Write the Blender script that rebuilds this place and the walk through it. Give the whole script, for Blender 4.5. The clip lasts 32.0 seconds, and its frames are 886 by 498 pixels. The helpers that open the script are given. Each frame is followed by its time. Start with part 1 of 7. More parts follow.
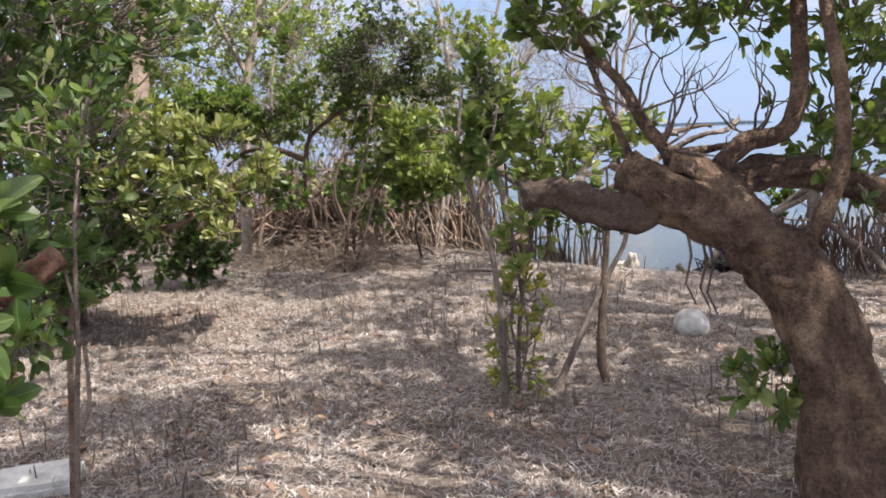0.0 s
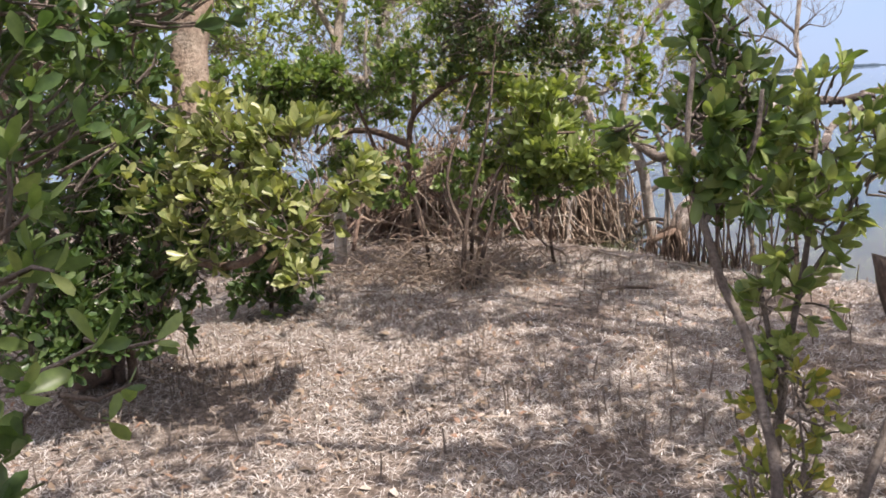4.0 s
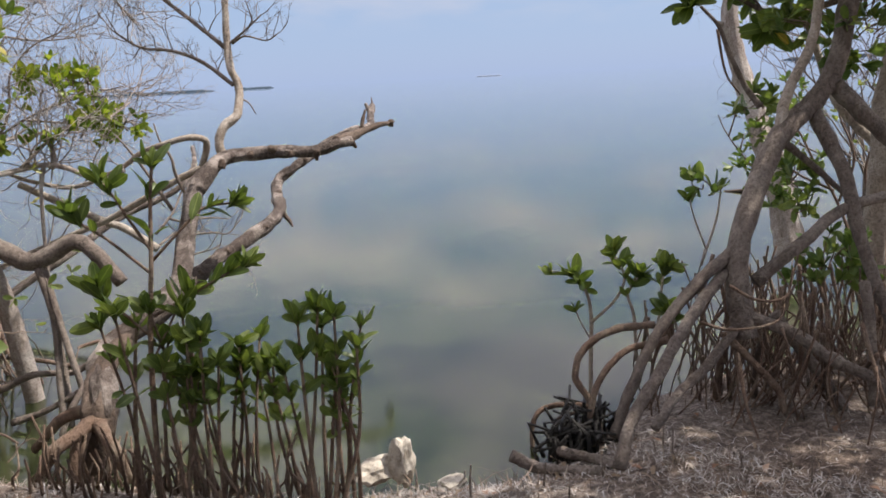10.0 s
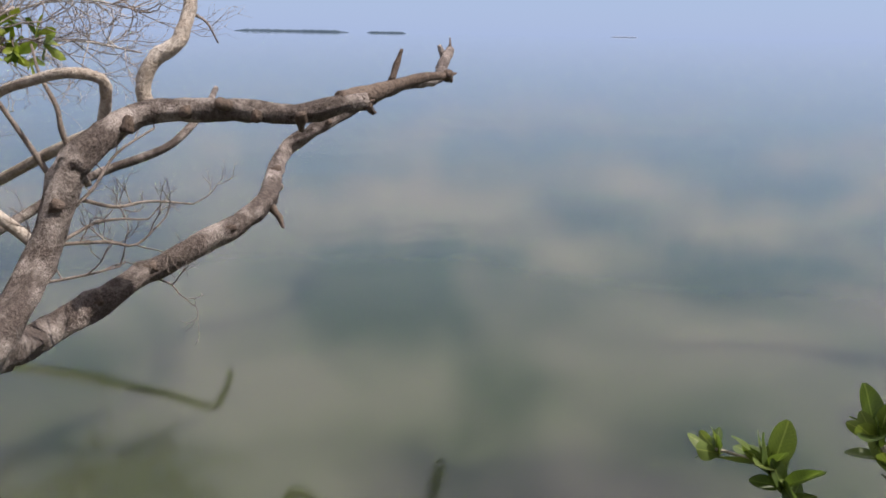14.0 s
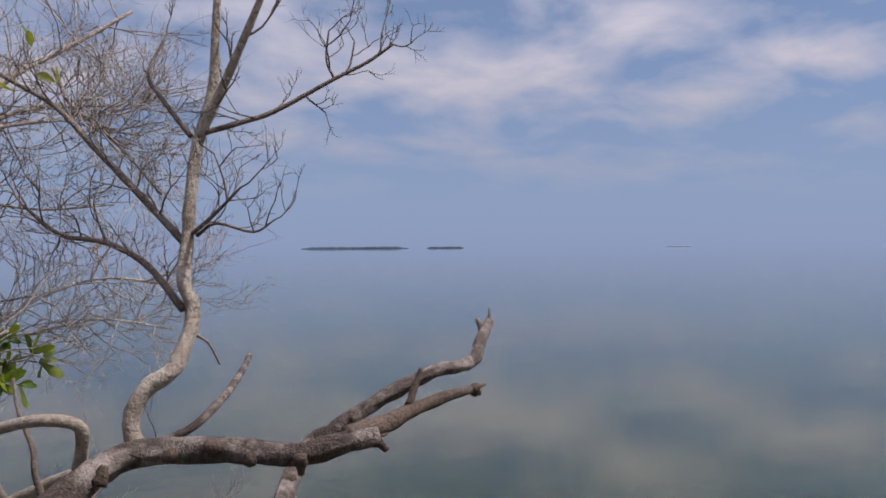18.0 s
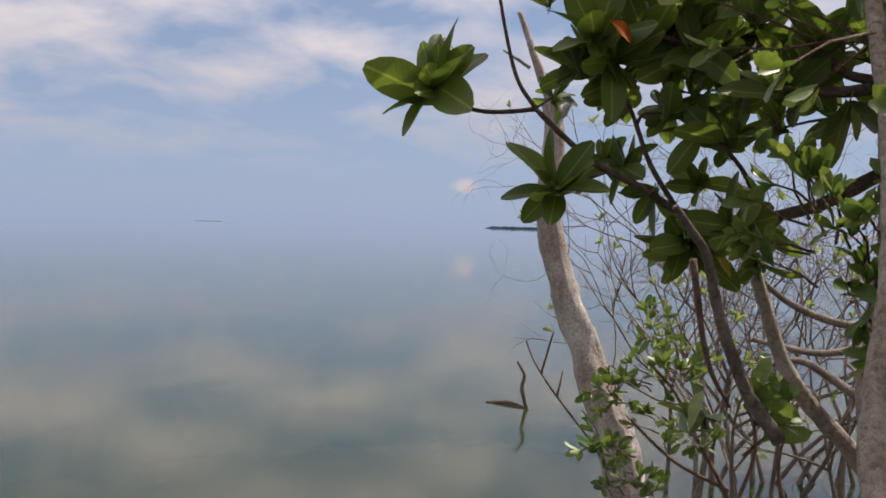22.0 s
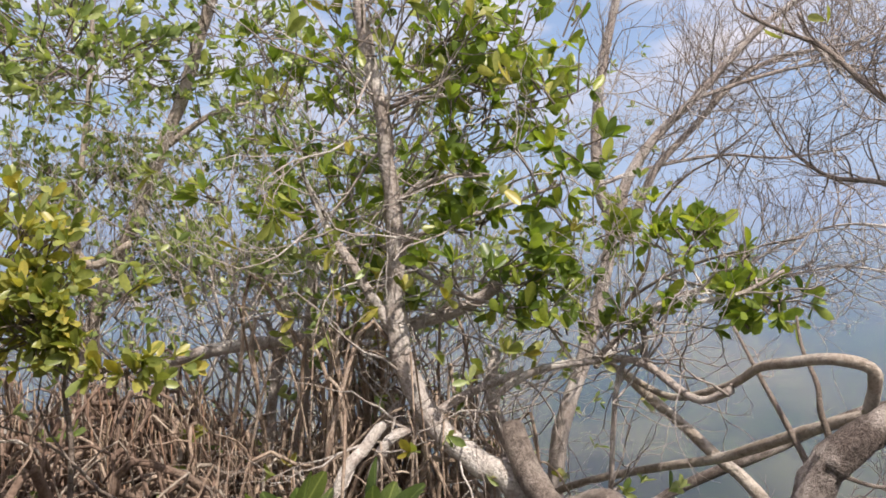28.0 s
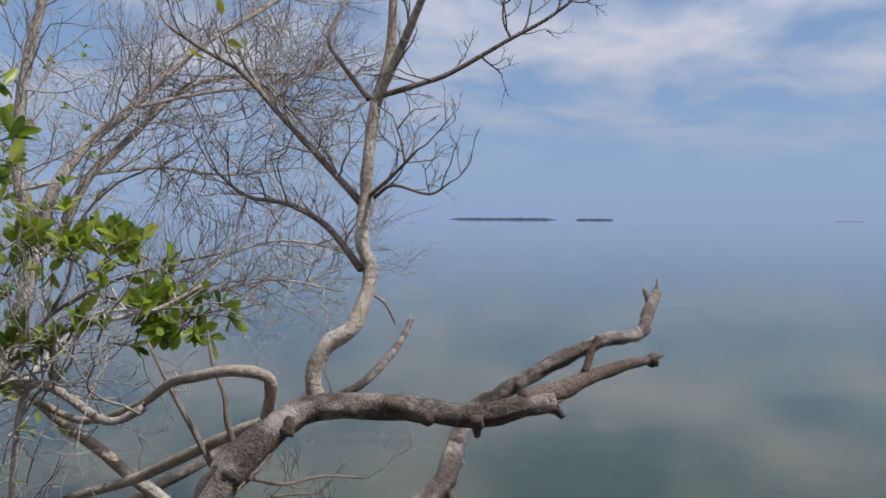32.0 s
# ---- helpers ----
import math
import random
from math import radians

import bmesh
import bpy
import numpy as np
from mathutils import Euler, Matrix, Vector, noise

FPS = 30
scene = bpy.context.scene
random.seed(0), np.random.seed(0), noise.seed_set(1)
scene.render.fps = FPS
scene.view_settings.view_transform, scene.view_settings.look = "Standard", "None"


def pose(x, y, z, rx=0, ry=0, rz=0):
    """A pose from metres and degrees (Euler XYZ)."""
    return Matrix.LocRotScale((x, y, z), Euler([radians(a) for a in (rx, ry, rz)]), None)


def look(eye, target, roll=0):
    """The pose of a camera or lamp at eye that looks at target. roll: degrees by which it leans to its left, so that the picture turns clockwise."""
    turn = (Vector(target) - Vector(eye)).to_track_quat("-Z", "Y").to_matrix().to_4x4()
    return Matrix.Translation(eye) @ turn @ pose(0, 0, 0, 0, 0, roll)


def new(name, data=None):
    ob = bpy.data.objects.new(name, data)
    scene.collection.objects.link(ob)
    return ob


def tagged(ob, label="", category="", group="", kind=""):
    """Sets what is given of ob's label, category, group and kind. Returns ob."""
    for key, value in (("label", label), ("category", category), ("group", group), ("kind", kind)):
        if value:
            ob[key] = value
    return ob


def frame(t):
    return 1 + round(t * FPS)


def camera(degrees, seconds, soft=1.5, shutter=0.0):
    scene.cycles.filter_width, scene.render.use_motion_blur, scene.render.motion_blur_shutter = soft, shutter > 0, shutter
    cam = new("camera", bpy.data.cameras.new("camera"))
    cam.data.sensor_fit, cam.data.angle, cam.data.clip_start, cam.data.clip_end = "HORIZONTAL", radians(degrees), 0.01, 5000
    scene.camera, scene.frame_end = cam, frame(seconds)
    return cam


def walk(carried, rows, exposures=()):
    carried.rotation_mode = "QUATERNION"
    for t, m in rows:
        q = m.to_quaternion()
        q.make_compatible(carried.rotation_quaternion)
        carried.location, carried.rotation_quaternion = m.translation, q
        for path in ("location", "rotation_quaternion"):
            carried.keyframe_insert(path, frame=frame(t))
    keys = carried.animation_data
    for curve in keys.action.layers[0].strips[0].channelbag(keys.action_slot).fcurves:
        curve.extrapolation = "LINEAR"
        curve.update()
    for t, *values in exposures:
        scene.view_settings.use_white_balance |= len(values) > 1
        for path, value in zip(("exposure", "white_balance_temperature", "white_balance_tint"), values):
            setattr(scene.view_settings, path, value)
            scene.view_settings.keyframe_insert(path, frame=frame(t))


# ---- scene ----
cam = camera(57.1, 32.0, soft=1.7)
PATH = [
    (0, (0.032, -2.058, 1.289), (0.367, -0.107, 1.006), -1.90),
    (0.5, (0.080, -2.032, 1.322), (0.358, -0.062, 1.114), -2.66),
    (1, (0.111, -1.994, 1.310), (0.227, -0.007, 1.117), -4.05),
    (1.5, (-0.031, -1.816, 1.290), (0.116, 0.164, 1.051), -3.69),
    (2, (-0.168, -1.540, 1.333), (0.006, 0.408, 0.918), -4.42),
    (2.5, (-0.147, -1.262, 1.362), (-0.032, 0.691, 0.946), -5.40),
    (4.5, (0.004, -0.280, 1.452), (0.077, 1.684, 1.085), -2.63),
    (5, (0.014, -0.005, 1.399), (0.026, 1.958, 1.015), -1.56),
    (5.5, (-0.038, 0.360, 1.417), (-0.159, 2.323, 1.056), -0.16),
    (6, (0.006, 0.709, 1.409), (-0.467, 2.626, 1.093), 0.40),
    (6.5, (0.046, 0.977, 1.432), (-0.415, 2.902, 1.145), 1.04),
    (7, (-0.005, 1.296, 1.463), (-0.073, 3.287, 1.285), -0.62),
    (7.5, (0.012, 1.590, 1.487), (0.283, 3.558, 1.262), -1.95),
    (8, (0.268, 1.870, 1.522), (0.823, 3.773, 1.261), -3.15),
    (8.5, (0.312, 2.138, 1.515), (1.146, 3.929, 1.207), -3.16),
    (9, (0.431, 2.338, 1.542), (1.536, 3.963, 1.169), -3.49),
    (9.5, (0.707, 2.514, 1.550), (1.984, 4.003, 1.159), -3.29),
    (10, (0.924, 2.639, 1.533), (2.347, 3.983, 1.123), -3.10),
    (10.5, (1.203, 2.841, 1.456), (2.708, 4.107, 1.095), -2.26),
    (11, (1.430, 3.073, 1.444), (2.936, 4.337, 1.074), -1.88),
    (11.5, (1.699, 3.184, 1.505), (3.158, 4.490, 1.094), -0.95),
    (12, (1.914, 3.348, 1.449), (3.358, 4.663, 1.016), 0.62),
    (12.5, (2.095, 3.575, 1.438), (3.502, 4.915, 0.961), 2.16),
    (13, (2.276, 3.738, 1.485), (3.555, 5.194, 0.992), 2.05),
    (13.5, (2.437, 3.917, 1.425), (3.679, 5.405, 0.935), 1.85),
    (15.5, (2.846, 4.077, 1.451), (3.841, 5.621, 0.659), -1.55),
    (16, (2.894, 4.252, 1.483), (3.866, 5.725, 0.542), -0.96),
    (16.5, (2.918, 4.344, 1.493), (3.866, 5.852, 0.582), -2.02),
    (17, (2.964, 4.264, 1.534), (3.991, 5.900, 1.018), -2.07),
    (17.5, (2.950, 4.241, 1.680), (4.035, 5.914, 1.518), -1.03),
    (18, (2.912, 4.243, 1.754), (4.038, 5.896, 1.751), -0.37),
    (18.5, (2.898, 4.232, 1.757), (4.136, 5.801, 1.787), -0.36),
    (19, (2.912, 4.214, 1.773), (4.368, 5.583, 1.826), 0.04),
    (19.5, (2.920, 4.212, 1.785), (4.580, 5.327, 1.811), 0.94),
    (20, (2.947, 4.185, 1.773), (4.716, 5.116, 1.784), 1.90),
    (20.5, (2.998, 4.174, 1.756), (4.826, 4.986, 1.743), 2.35),
    (21, (3.009, 4.155, 1.761), (4.849, 4.939, 1.728), 2.31),
    (21.5, (3.006, 4.145, 1.752), (4.844, 4.933, 1.703), 2.15),
    (22, (2.999, 4.169, 1.742), (4.832, 4.967, 1.687), 1.46),
    (22.5, (2.995, 4.164, 1.736), (4.815, 4.991, 1.682), 1.43),
    (23, (2.968, 4.178, 1.726), (4.739, 5.107, 1.669), 1.18),
    (23.5, (2.945, 4.283, 1.751), (4.553, 5.471, 1.705), 0.21),
    (24, (2.953, 4.321, 1.756), (4.312, 5.788, 1.751), 0.24),
    (24.5, (2.898, 4.318, 1.755), (3.987, 5.996, 1.747), -0.41),
    (25, (2.833, 4.327, 1.762), (3.665, 6.146, 1.745), -0.78),
    (25.5, (2.775, 4.349, 1.758), (3.350, 6.264, 1.735), -1.04),
    (26, (2.690, 4.358, 1.740), (2.979, 6.337, 1.715), -1.74),
    (26.5, (2.642, 4.360, 1.737), (2.651, 6.360, 1.697), -1.48),
    (28.5, (2.696, 4.293, 1.722), (2.252, 6.241, 1.634), -2.23),
    (29, (2.700, 4.298, 1.726), (2.335, 6.263, 1.641), -1.79),
    (29.5, (2.697, 4.267, 1.744), (2.488, 6.254, 1.660), -1.44),
    (30, (2.735, 4.282, 1.732), (2.753, 6.281, 1.671), -1.18),
    (30.5, (2.765, 4.307, 1.727), (2.972, 6.295, 1.683), -0.59),
    (31, (2.801, 4.322, 1.726), (3.239, 6.273, 1.687), -0.20),
    (31.5, (2.836, 4.326, 1.737), (3.475, 6.221, 1.696), -0.03),
    (32, (2.857, 4.330, 1.729), (3.667, 6.157, 1.655), 0.35),
]
# the phone's own exposure: brighter among the trees and over dark water, darker under the open sky
EXPOSURES = [(0, 0.68, 6500, 11), (2, 0.66, 6500, 12), (5, 0.72, 6650, 14), (6, 0.72, 6800, 15), (7, 0.93, 6550, 11), (8, 0.42, 6450, 10), (9, 0.32, 6550, 10), (12, 0.3, 6600, 13), (13.5, 0.26, 6550, 13), (16, 0.73, 6250, 11), (16.5, 0.92, 6450, 14), (17, 0.62, 6700, 18), (18, -0.35, 6250, 16), (19, -0.4, 6300, 14), (20, -0.28, 6650, 13), (22, 0.0, 6900, 13), (23, 0.0, 6800, 13), (24, -0.3, 6450, 11), (25, -0.36, 6450, 11), (26, -0.2, 6500, 12), (28.5, 0.5, 6650, 12), (30, 0.25, 6500, 10), (31, 0.0, 6300, 9), (32, -0.18, 6000, 7)]
walk(cam, [(t, look(eye, target, roll)) for t, eye, target, roll in PATH], EXPOSURES)

# ---- sky and sun ----
SUN_EL, SUN_AZ = radians(58), radians(128)  # azimuth clockwise from +y
world = bpy.data.worlds.new("sky")
scene.world = world
world.use_nodes = True
wn, wl = world.node_tree.nodes, world.node_tree.links
wn.clear()


def wnode(kind, **sets):
    n = wn.new(kind)
    for k, v in sets.items():
        if k in n.inputs:
            n.inputs[k].default_value = v
    return n


sky = wn.new("ShaderNodeTexSky")
sky.sky_type, sky.sun_disc = "NISHITA", False
sky.sun_elevation, sky.sun_rotation = SUN_EL, SUN_AZ
sky.air_density, sky.dust_density, sky.ozone_density = 1.0, 0.3, 3.0
coord = wn.new("ShaderNodeTexCoord")
split = wn.new("ShaderNodeSeparateXYZ")
wl.new(coord.outputs["Generated"], split.inputs[0])
# clouds lie on a flat layer: the direction divided by its height
lift = wn.new("ShaderNodeMath"); lift.operation = "MAXIMUM"; lift.inputs[1].default_value = 0.0
wl.new(split.outputs["Z"], lift.inputs[0])
lift2 = wn.new("ShaderNodeMath"); lift2.operation = "ADD"; lift2.inputs[1].default_value = 0.24
wl.new(lift.outputs[0], lift2.inputs[0])
dx = wn.new("ShaderNodeMath"); dx.operation = "DIVIDE"
dy = wn.new("ShaderNodeMath"); dy.operation = "DIVIDE"
wl.new(split.outputs["X"], dx.inputs[0]); wl.new(lift2.outputs[0], dx.inputs[1])
wl.new(split.outputs["Y"], dy.inputs[0]); wl.new(lift2.outputs[0], dy.inputs[1])
flat = wn.new("ShaderNodeCombineXYZ")
wl.new(dx.outputs[0], flat.inputs[0]); wl.new(dy.outputs[0], flat.inputs[1])
cl = wn.new("ShaderNodeTexNoise")
cl.inputs["Scale"].default_value, cl.inputs["Detail"].default_value, cl.inputs["Roughness"].default_value = 2.5, 7, 0.52
cl.inputs["Distortion"].default_value = 0.25
wl.new(flat.outputs[0], cl.inputs["Vector"])
ramp = wn.new("ShaderNodeValToRGB")
ramp.color_ramp.elements[0].position, ramp.color_ramp.elements[1].position = 0.44, 0.7
cover = wn.new("ShaderNodeMath"); cover.operation = "MULTIPLY_ADD"; cover.inputs[1].default_value = 0.2  # closer cloud overhead
wl.new(split.outputs["Z"], cover.inputs[0]); wl.new(cl.outputs["Fac"], cover.inputs[2])
wl.new(cover.outputs[0], ramp.inputs[0])
# no clouds in the haze over the horizon
fade = wn.new("ShaderNodeMapRange")
fade.inputs["From Min"].default_value, fade.inputs["From Max"].default_value = 0.05, 0.16
wl.new(split.outputs["Z"], fade.inputs["Value"])
mul = wn.new("ShaderNodeMath"); mul.operation = "MULTIPLY"
wl.new(ramp.outputs[0], mul.inputs[0]); wl.new(fade.outputs[0], mul.inputs[1])
mul2 = wn.new("ShaderNodeMath"); mul2.operation = "MULTIPLY"; mul2.inputs[1].default_value = 0.8
wl.new(mul.outputs[0], mul2.inputs[0])
# one small cloud alone low over the sea
away = wn.new("ShaderNodeVectorMath"); away.operation = "SUBTRACT"
away.inputs[1].default_value = (0.9257, 0.375, 0.05)
wl.new(coord.outputs["Generated"], away.inputs[0])
squash = wn.new("ShaderNodeVectorMath"); squash.operation = "MULTIPLY"; squash.inputs[1].default_value = (1.0, 1.0, 2.1)
wl.new(away.outputs[0], squash.inputs[0])
puff_n = wn.new("ShaderNodeTexNoise"); puff_n.inputs["Scale"].default_value = 55
wl.new(coord.outputs["Generated"], puff_n.inputs["Vector"])
far_off = wn.new("ShaderNodeVectorMath"); far_off.operation = "LENGTH"
wl.new(squash.outputs[0], far_off.inputs[0])
wob = wn.new("ShaderNodeMath"); wob.operation = "MULTIPLY_ADD"; wob.inputs[1].default_value = 0.02
wl.new(puff_n.outputs["Fac"], wob.inputs[0]); wl.new(far_off.outputs["Value"], wob.inputs[2])
puff = wn.new("ShaderNodeMapRange"); puff.interpolation_type = "SMOOTHSTEP"
puff.inputs["From Min"].default_value, puff.inputs["From Max"].default_value = 0.034, 0.016
puff.inputs["To Min"].default_value, puff.inputs["To Max"].default_value = 0.0, 0.8
wl.new(wob.outputs[0], puff.inputs["Value"])
both = wn.new("ShaderNodeMath"); both.operation = "MAXIMUM"
wl.new(mul2.outputs[0], both.inputs[0]); wl.new(puff.outputs[0], both.inputs[1])
bg_sky = wn.new("ShaderNodeBackground"); bg_sky.inputs["Strength"].default_value = 0.10
bg_cloud = wn.new("ShaderNodeBackground"); bg_cloud.inputs["Color"].default_value = (0.63, 0.585, 0.61, 1); bg_cloud.inputs["Strength"].default_value = 1.0
glow = wn.new("ShaderNodeMapRange")  # clouds overhead are lit through, those low down are greyer
glow.inputs["From Min"].default_value, glow.inputs["From Max"].default_value = 0.1, 0.6
glow.inputs["To Min"].default_value, glow.inputs["To Max"].default_value = 0.98, 2.3
wl.new(split.outputs["Z"], glow.inputs["Value"]); wl.new(glow.outputs[0], bg_cloud.inputs["Strength"])
# pale blue sea haze towards the horizon
haze = wn.new("ShaderNodeMapRange")
haze.inputs["From Min"].default_value, haze.inputs["From Max"].default_value = 0.0, 0.45
haze.inputs["To Min"].default_value, haze.inputs["To Max"].default_value = 0.9, 0.25
wl.new(split.outputs["Z"], haze.inputs["Value"])
hz = wn.new("ShaderNodeMix"); hz.data_type = "RGBA"
wl.new(haze.outputs[0], hz.inputs["Factor"]); wl.new(sky.outputs[0], hz.inputs["A"])
hz.inputs["B"].default_value = (3.05, 4.03, 6.25, 1)
wl.new(hz.outputs["Result"], bg_sky.inputs["Color"])
mixw = wn.new("ShaderNodeMixShader")
wl.new(both.outputs[0], mixw.inputs[0]); wl.new(bg_sky.outputs[0], mixw.inputs[1]); wl.new(bg_cloud.outputs[0], mixw.inputs[2])
wout = wn.new("ShaderNodeOutputWorld")
wl.new(mixw.outputs[0], wout.inputs["Surface"])

sun = new("sun", bpy.data.lights.new("sun", "SUN"))
sun.data.energy, sun.data.angle, sun.data.color = 5.0, radians(0.6), (1.0, 0.93, 0.84)
to_sun = Vector((math.sin(SUN_AZ) * math.cos(SUN_EL), math.cos(SUN_AZ) * math.cos(SUN_EL), math.sin(SUN_EL)))
sun.matrix_world = look(to_sun * 60, (0, 0, 0))


# ---- materials ----
def material(name):
    m = bpy.data.materials.new(name)
    m.use_nodes = True
    nt = m.node_tree
    nt.nodes.clear()
    out = nt.nodes.new("ShaderNodeOutputMaterial")
    b = nt.nodes.new("ShaderNodeBsdfPrincipled")
    nt.links.new(b.outputs[0], out.inputs["Surface"])
    return m, nt, b, out


def noise_node(nt, scale, detail=6, rough=0.6, stretch=None, distort=0.0):
    tc = nt.nodes.new("ShaderNodeTexCoord")
    n = nt.nodes.new("ShaderNodeTexNoise")
    n.inputs["Scale"].default_value, n.inputs["Detail"].default_value, n.inputs["Roughness"].default_value = scale, detail, rough
    n.inputs["Distortion"].default_value = distort
    if stretch:
        mp = nt.nodes.new("ShaderNodeMapping")
        mp.inputs["Scale"].default_value = stretch
        nt.links.new(tc.outputs["Object"], mp.inputs["Vector"])
        nt.links.new(mp.outputs[0], n.inputs["Vector"])
    else:
        nt.links.new(tc.outputs["Object"], n.inputs["Vector"])
    return n


def ramp_node(nt, source, stops):
    r = nt.nodes.new("ShaderNodeValToRGB")
    e = r.color_ramp.elements
    while len(e) < len(stops):
        e.new(0.5)
    for el, (p, c) in zip(e, stops):
        el.position, el.color = p, (*c, 1)
    nt.links.new(source, r.inputs[0])
    return r


def mix_node(nt, fac, a, b, mode="MIX"):
    m = nt.nodes.new("ShaderNodeMix")
    m.data_type, m.blend_type = "RGBA", mode
    for sock, v in ((m.inputs["Factor"], fac), (m.inputs["A"], a), (m.inputs["B"], b)):
        if isinstance(v, (int, float)):
            sock.default_value = v
        elif isinstance(v, tuple):
            sock.default_value = (*v, 1)
        else:
            nt.links.new(v, sock)
    return m.outputs["Result"]


def bump_node(nt, b, source, strength, distance):
    n = nt.nodes.new("ShaderNodeBump")
    n.inputs["Strength"].default_value, n.inputs["Distance"].default_value = strength, distance
    nt.links.new(source, n.inputs["Height"])
    nt.links.new(n.outputs[0], b.inputs["Normal"])
    return n


def bark(name, dark, light, patch, scale=9.0, rough=0.9, relief=0.012):
    """Bark: grain, pale patches (lichen, or sunlit spots on the gnarled bark) and small pits."""
    m, nt, b, _ = material(name)
    big = noise_node(nt, scale * 0.5, 5, 0.65)
    fine = noise_node(nt, scale * 4, 7, 0.75, (1, 1, 0.5))
    base = ramp_node(nt, fine.outputs["Fac"], [(0.3, dark), (0.7, light)])
    patch_mask = ramp_node(nt, big.outputs["Fac"], [(0.48, (0, 0, 0)), (0.68, (1, 1, 1))])
    col = mix_node(nt, patch_mask.outputs[0], base.outputs[0], patch)
    speck = noise_node(nt, scale * 10, 4, 0.6)
    sp = ramp_node(nt, speck.outputs["Fac"], [(0.3, (0.3, 0.27, 0.25)), (0.56, (1, 1, 1))])
    nt.links.new(mix_node(nt, 0.65, col, sp.outputs[0], "MULTIPLY"), b.inputs["Base Color"])
    b.inputs["Roughness"].default_value = rough
    add = nt.nodes.new("ShaderNodeMath"); add.operation = "ADD"
    nt.links.new(fine.outputs["Fac"], add.inputs[0]); nt.links.new(speck.outputs["Fac"], add.inputs[1])
    bump_node(nt, b, add.outputs[0], 0.9, relief)
    return m


def leaf_material(name, shades, gloss=0.35, thin=0.35, per_object=False):
    """A leaf blade: waxy, a little light comes through, each leaf its own shade."""
    m, nt, b, out = material(name)
    if per_object:
        rnd = nt.nodes.new("ShaderNodeObjectInfo").outputs["Random"]
    else:
        rnd = nt.nodes.new("ShaderNodeNewGeometry").outputs["Random Per Island"]
    n = len(shades)
    r = ramp_node(nt, rnd, [(i / max(1, n - 1), c) for i, c in enumerate(shades)])
    nz = noise_node(nt, 60, 4, 0.6)
    v = ramp_node(nt, nz.outputs["Fac"], [(0.3, (0.72, 0.74, 0.7)), (0.7, (1.15, 1.12, 1.0))])
    col = mix_node(nt, 1.0, r.outputs[0], v.outputs[0], "MULTIPLY")
    if per_object:  # a pale midrib and faint side veins, across the blade of a single leaf
        tc = nt.nodes.new("ShaderNodeTexCoord")
        xyz = nt.nodes.new("ShaderNodeSeparateXYZ")
        nt.links.new(tc.outputs["Object"], xyz.inputs[0])
        side = nt.nodes.new("ShaderNodeMath"); side.operation = "ABSOLUTE"
        nt.links.new(xyz.outputs["X"], side.inputs[0])
        rib = ramp_node(nt, side.outputs[0], [(0.006, (1, 1, 1)), (0.02, (0, 0, 0))])
        slant = nt.nodes.new("ShaderNodeMath"); slant.operation = "MULTIPLY_ADD"; slant.inputs[1].default_value = -0.8
        nt.links.new(side.outputs[0], slant.inputs[0]); nt.links.new(xyz.outputs["Y"], slant.inputs[2])
        wave = nt.nodes.new("ShaderNodeMath"); wave.operation = "MULTIPLY"; wave.inputs[1].default_value = 75.0
        nt.links.new(slant.outputs[0], wave.inputs[0])
        vein = nt.nodes.new("ShaderNodeMath"); vein.operation = "SINE"
        nt.links.new(wave.outputs[0], vein.inputs[0])
        veins = ramp_node(nt, vein.outputs[0], [(0.0, (0.97, 0.97, 0.97)), (0.9, (1.04, 1.04, 1.03))])
        col = mix_node(nt, 1.0, col, veins.outputs[0], "MULTIPLY")
        col = mix_node(nt, rib.outputs[0], col, mix_node(nt, 1.0, col, (2.0, 1.8, 2.0), "MULTIPLY"))
    nt.links.new(col, b.inputs["Base Color"])
    b.inputs["Roughness"].default_value = gloss
    b.inputs["Specular IOR Level"].default_value = 0.4
    tr = nt.nodes.new("ShaderNodeBsdfTranslucent")
    warm = mix_node(nt, 1.0, col, (1.4, 1.45, 0.65), "MULTIPLY")
    nt.links.new(warm, tr.inputs["Color"])
    mx = nt.nodes.new("ShaderNodeMixShader")
    mx.inputs[0].default_value = thin
    nt.links.new(b.outputs[0], mx.inputs[1]); nt.links.new(tr.outputs[0], mx.inputs[2])
    nt.links.new(mx.outputs[0], out.inputs["Surface"])
    return m


def island_material(name, shades, rough=0.85):
    m, nt, b, _ = material(name)
    rnd = nt.nodes.new("ShaderNodeNewGeometry").outputs["Random Per Island"]
    n = len(shades)
    r = ramp_node(nt, rnd, [(i / max(1, n - 1), c) for i, c in enumerate(shades)])
    nz = noise_node(nt, 40, 4, 0.6)
    v = ramp_node(nt, nz.outputs["Fac"], [(0.3, (0.7, 0.7, 0.7)), (0.7, (1.1, 1.1, 1.1))])
    nt.links.new(mix_node(nt, 1.0, r.outputs[0], v.outputs[0], "MULTIPLY"), b.inputs["Base Color"])
    b.inputs["Roughness"].default_value = rough
    return m


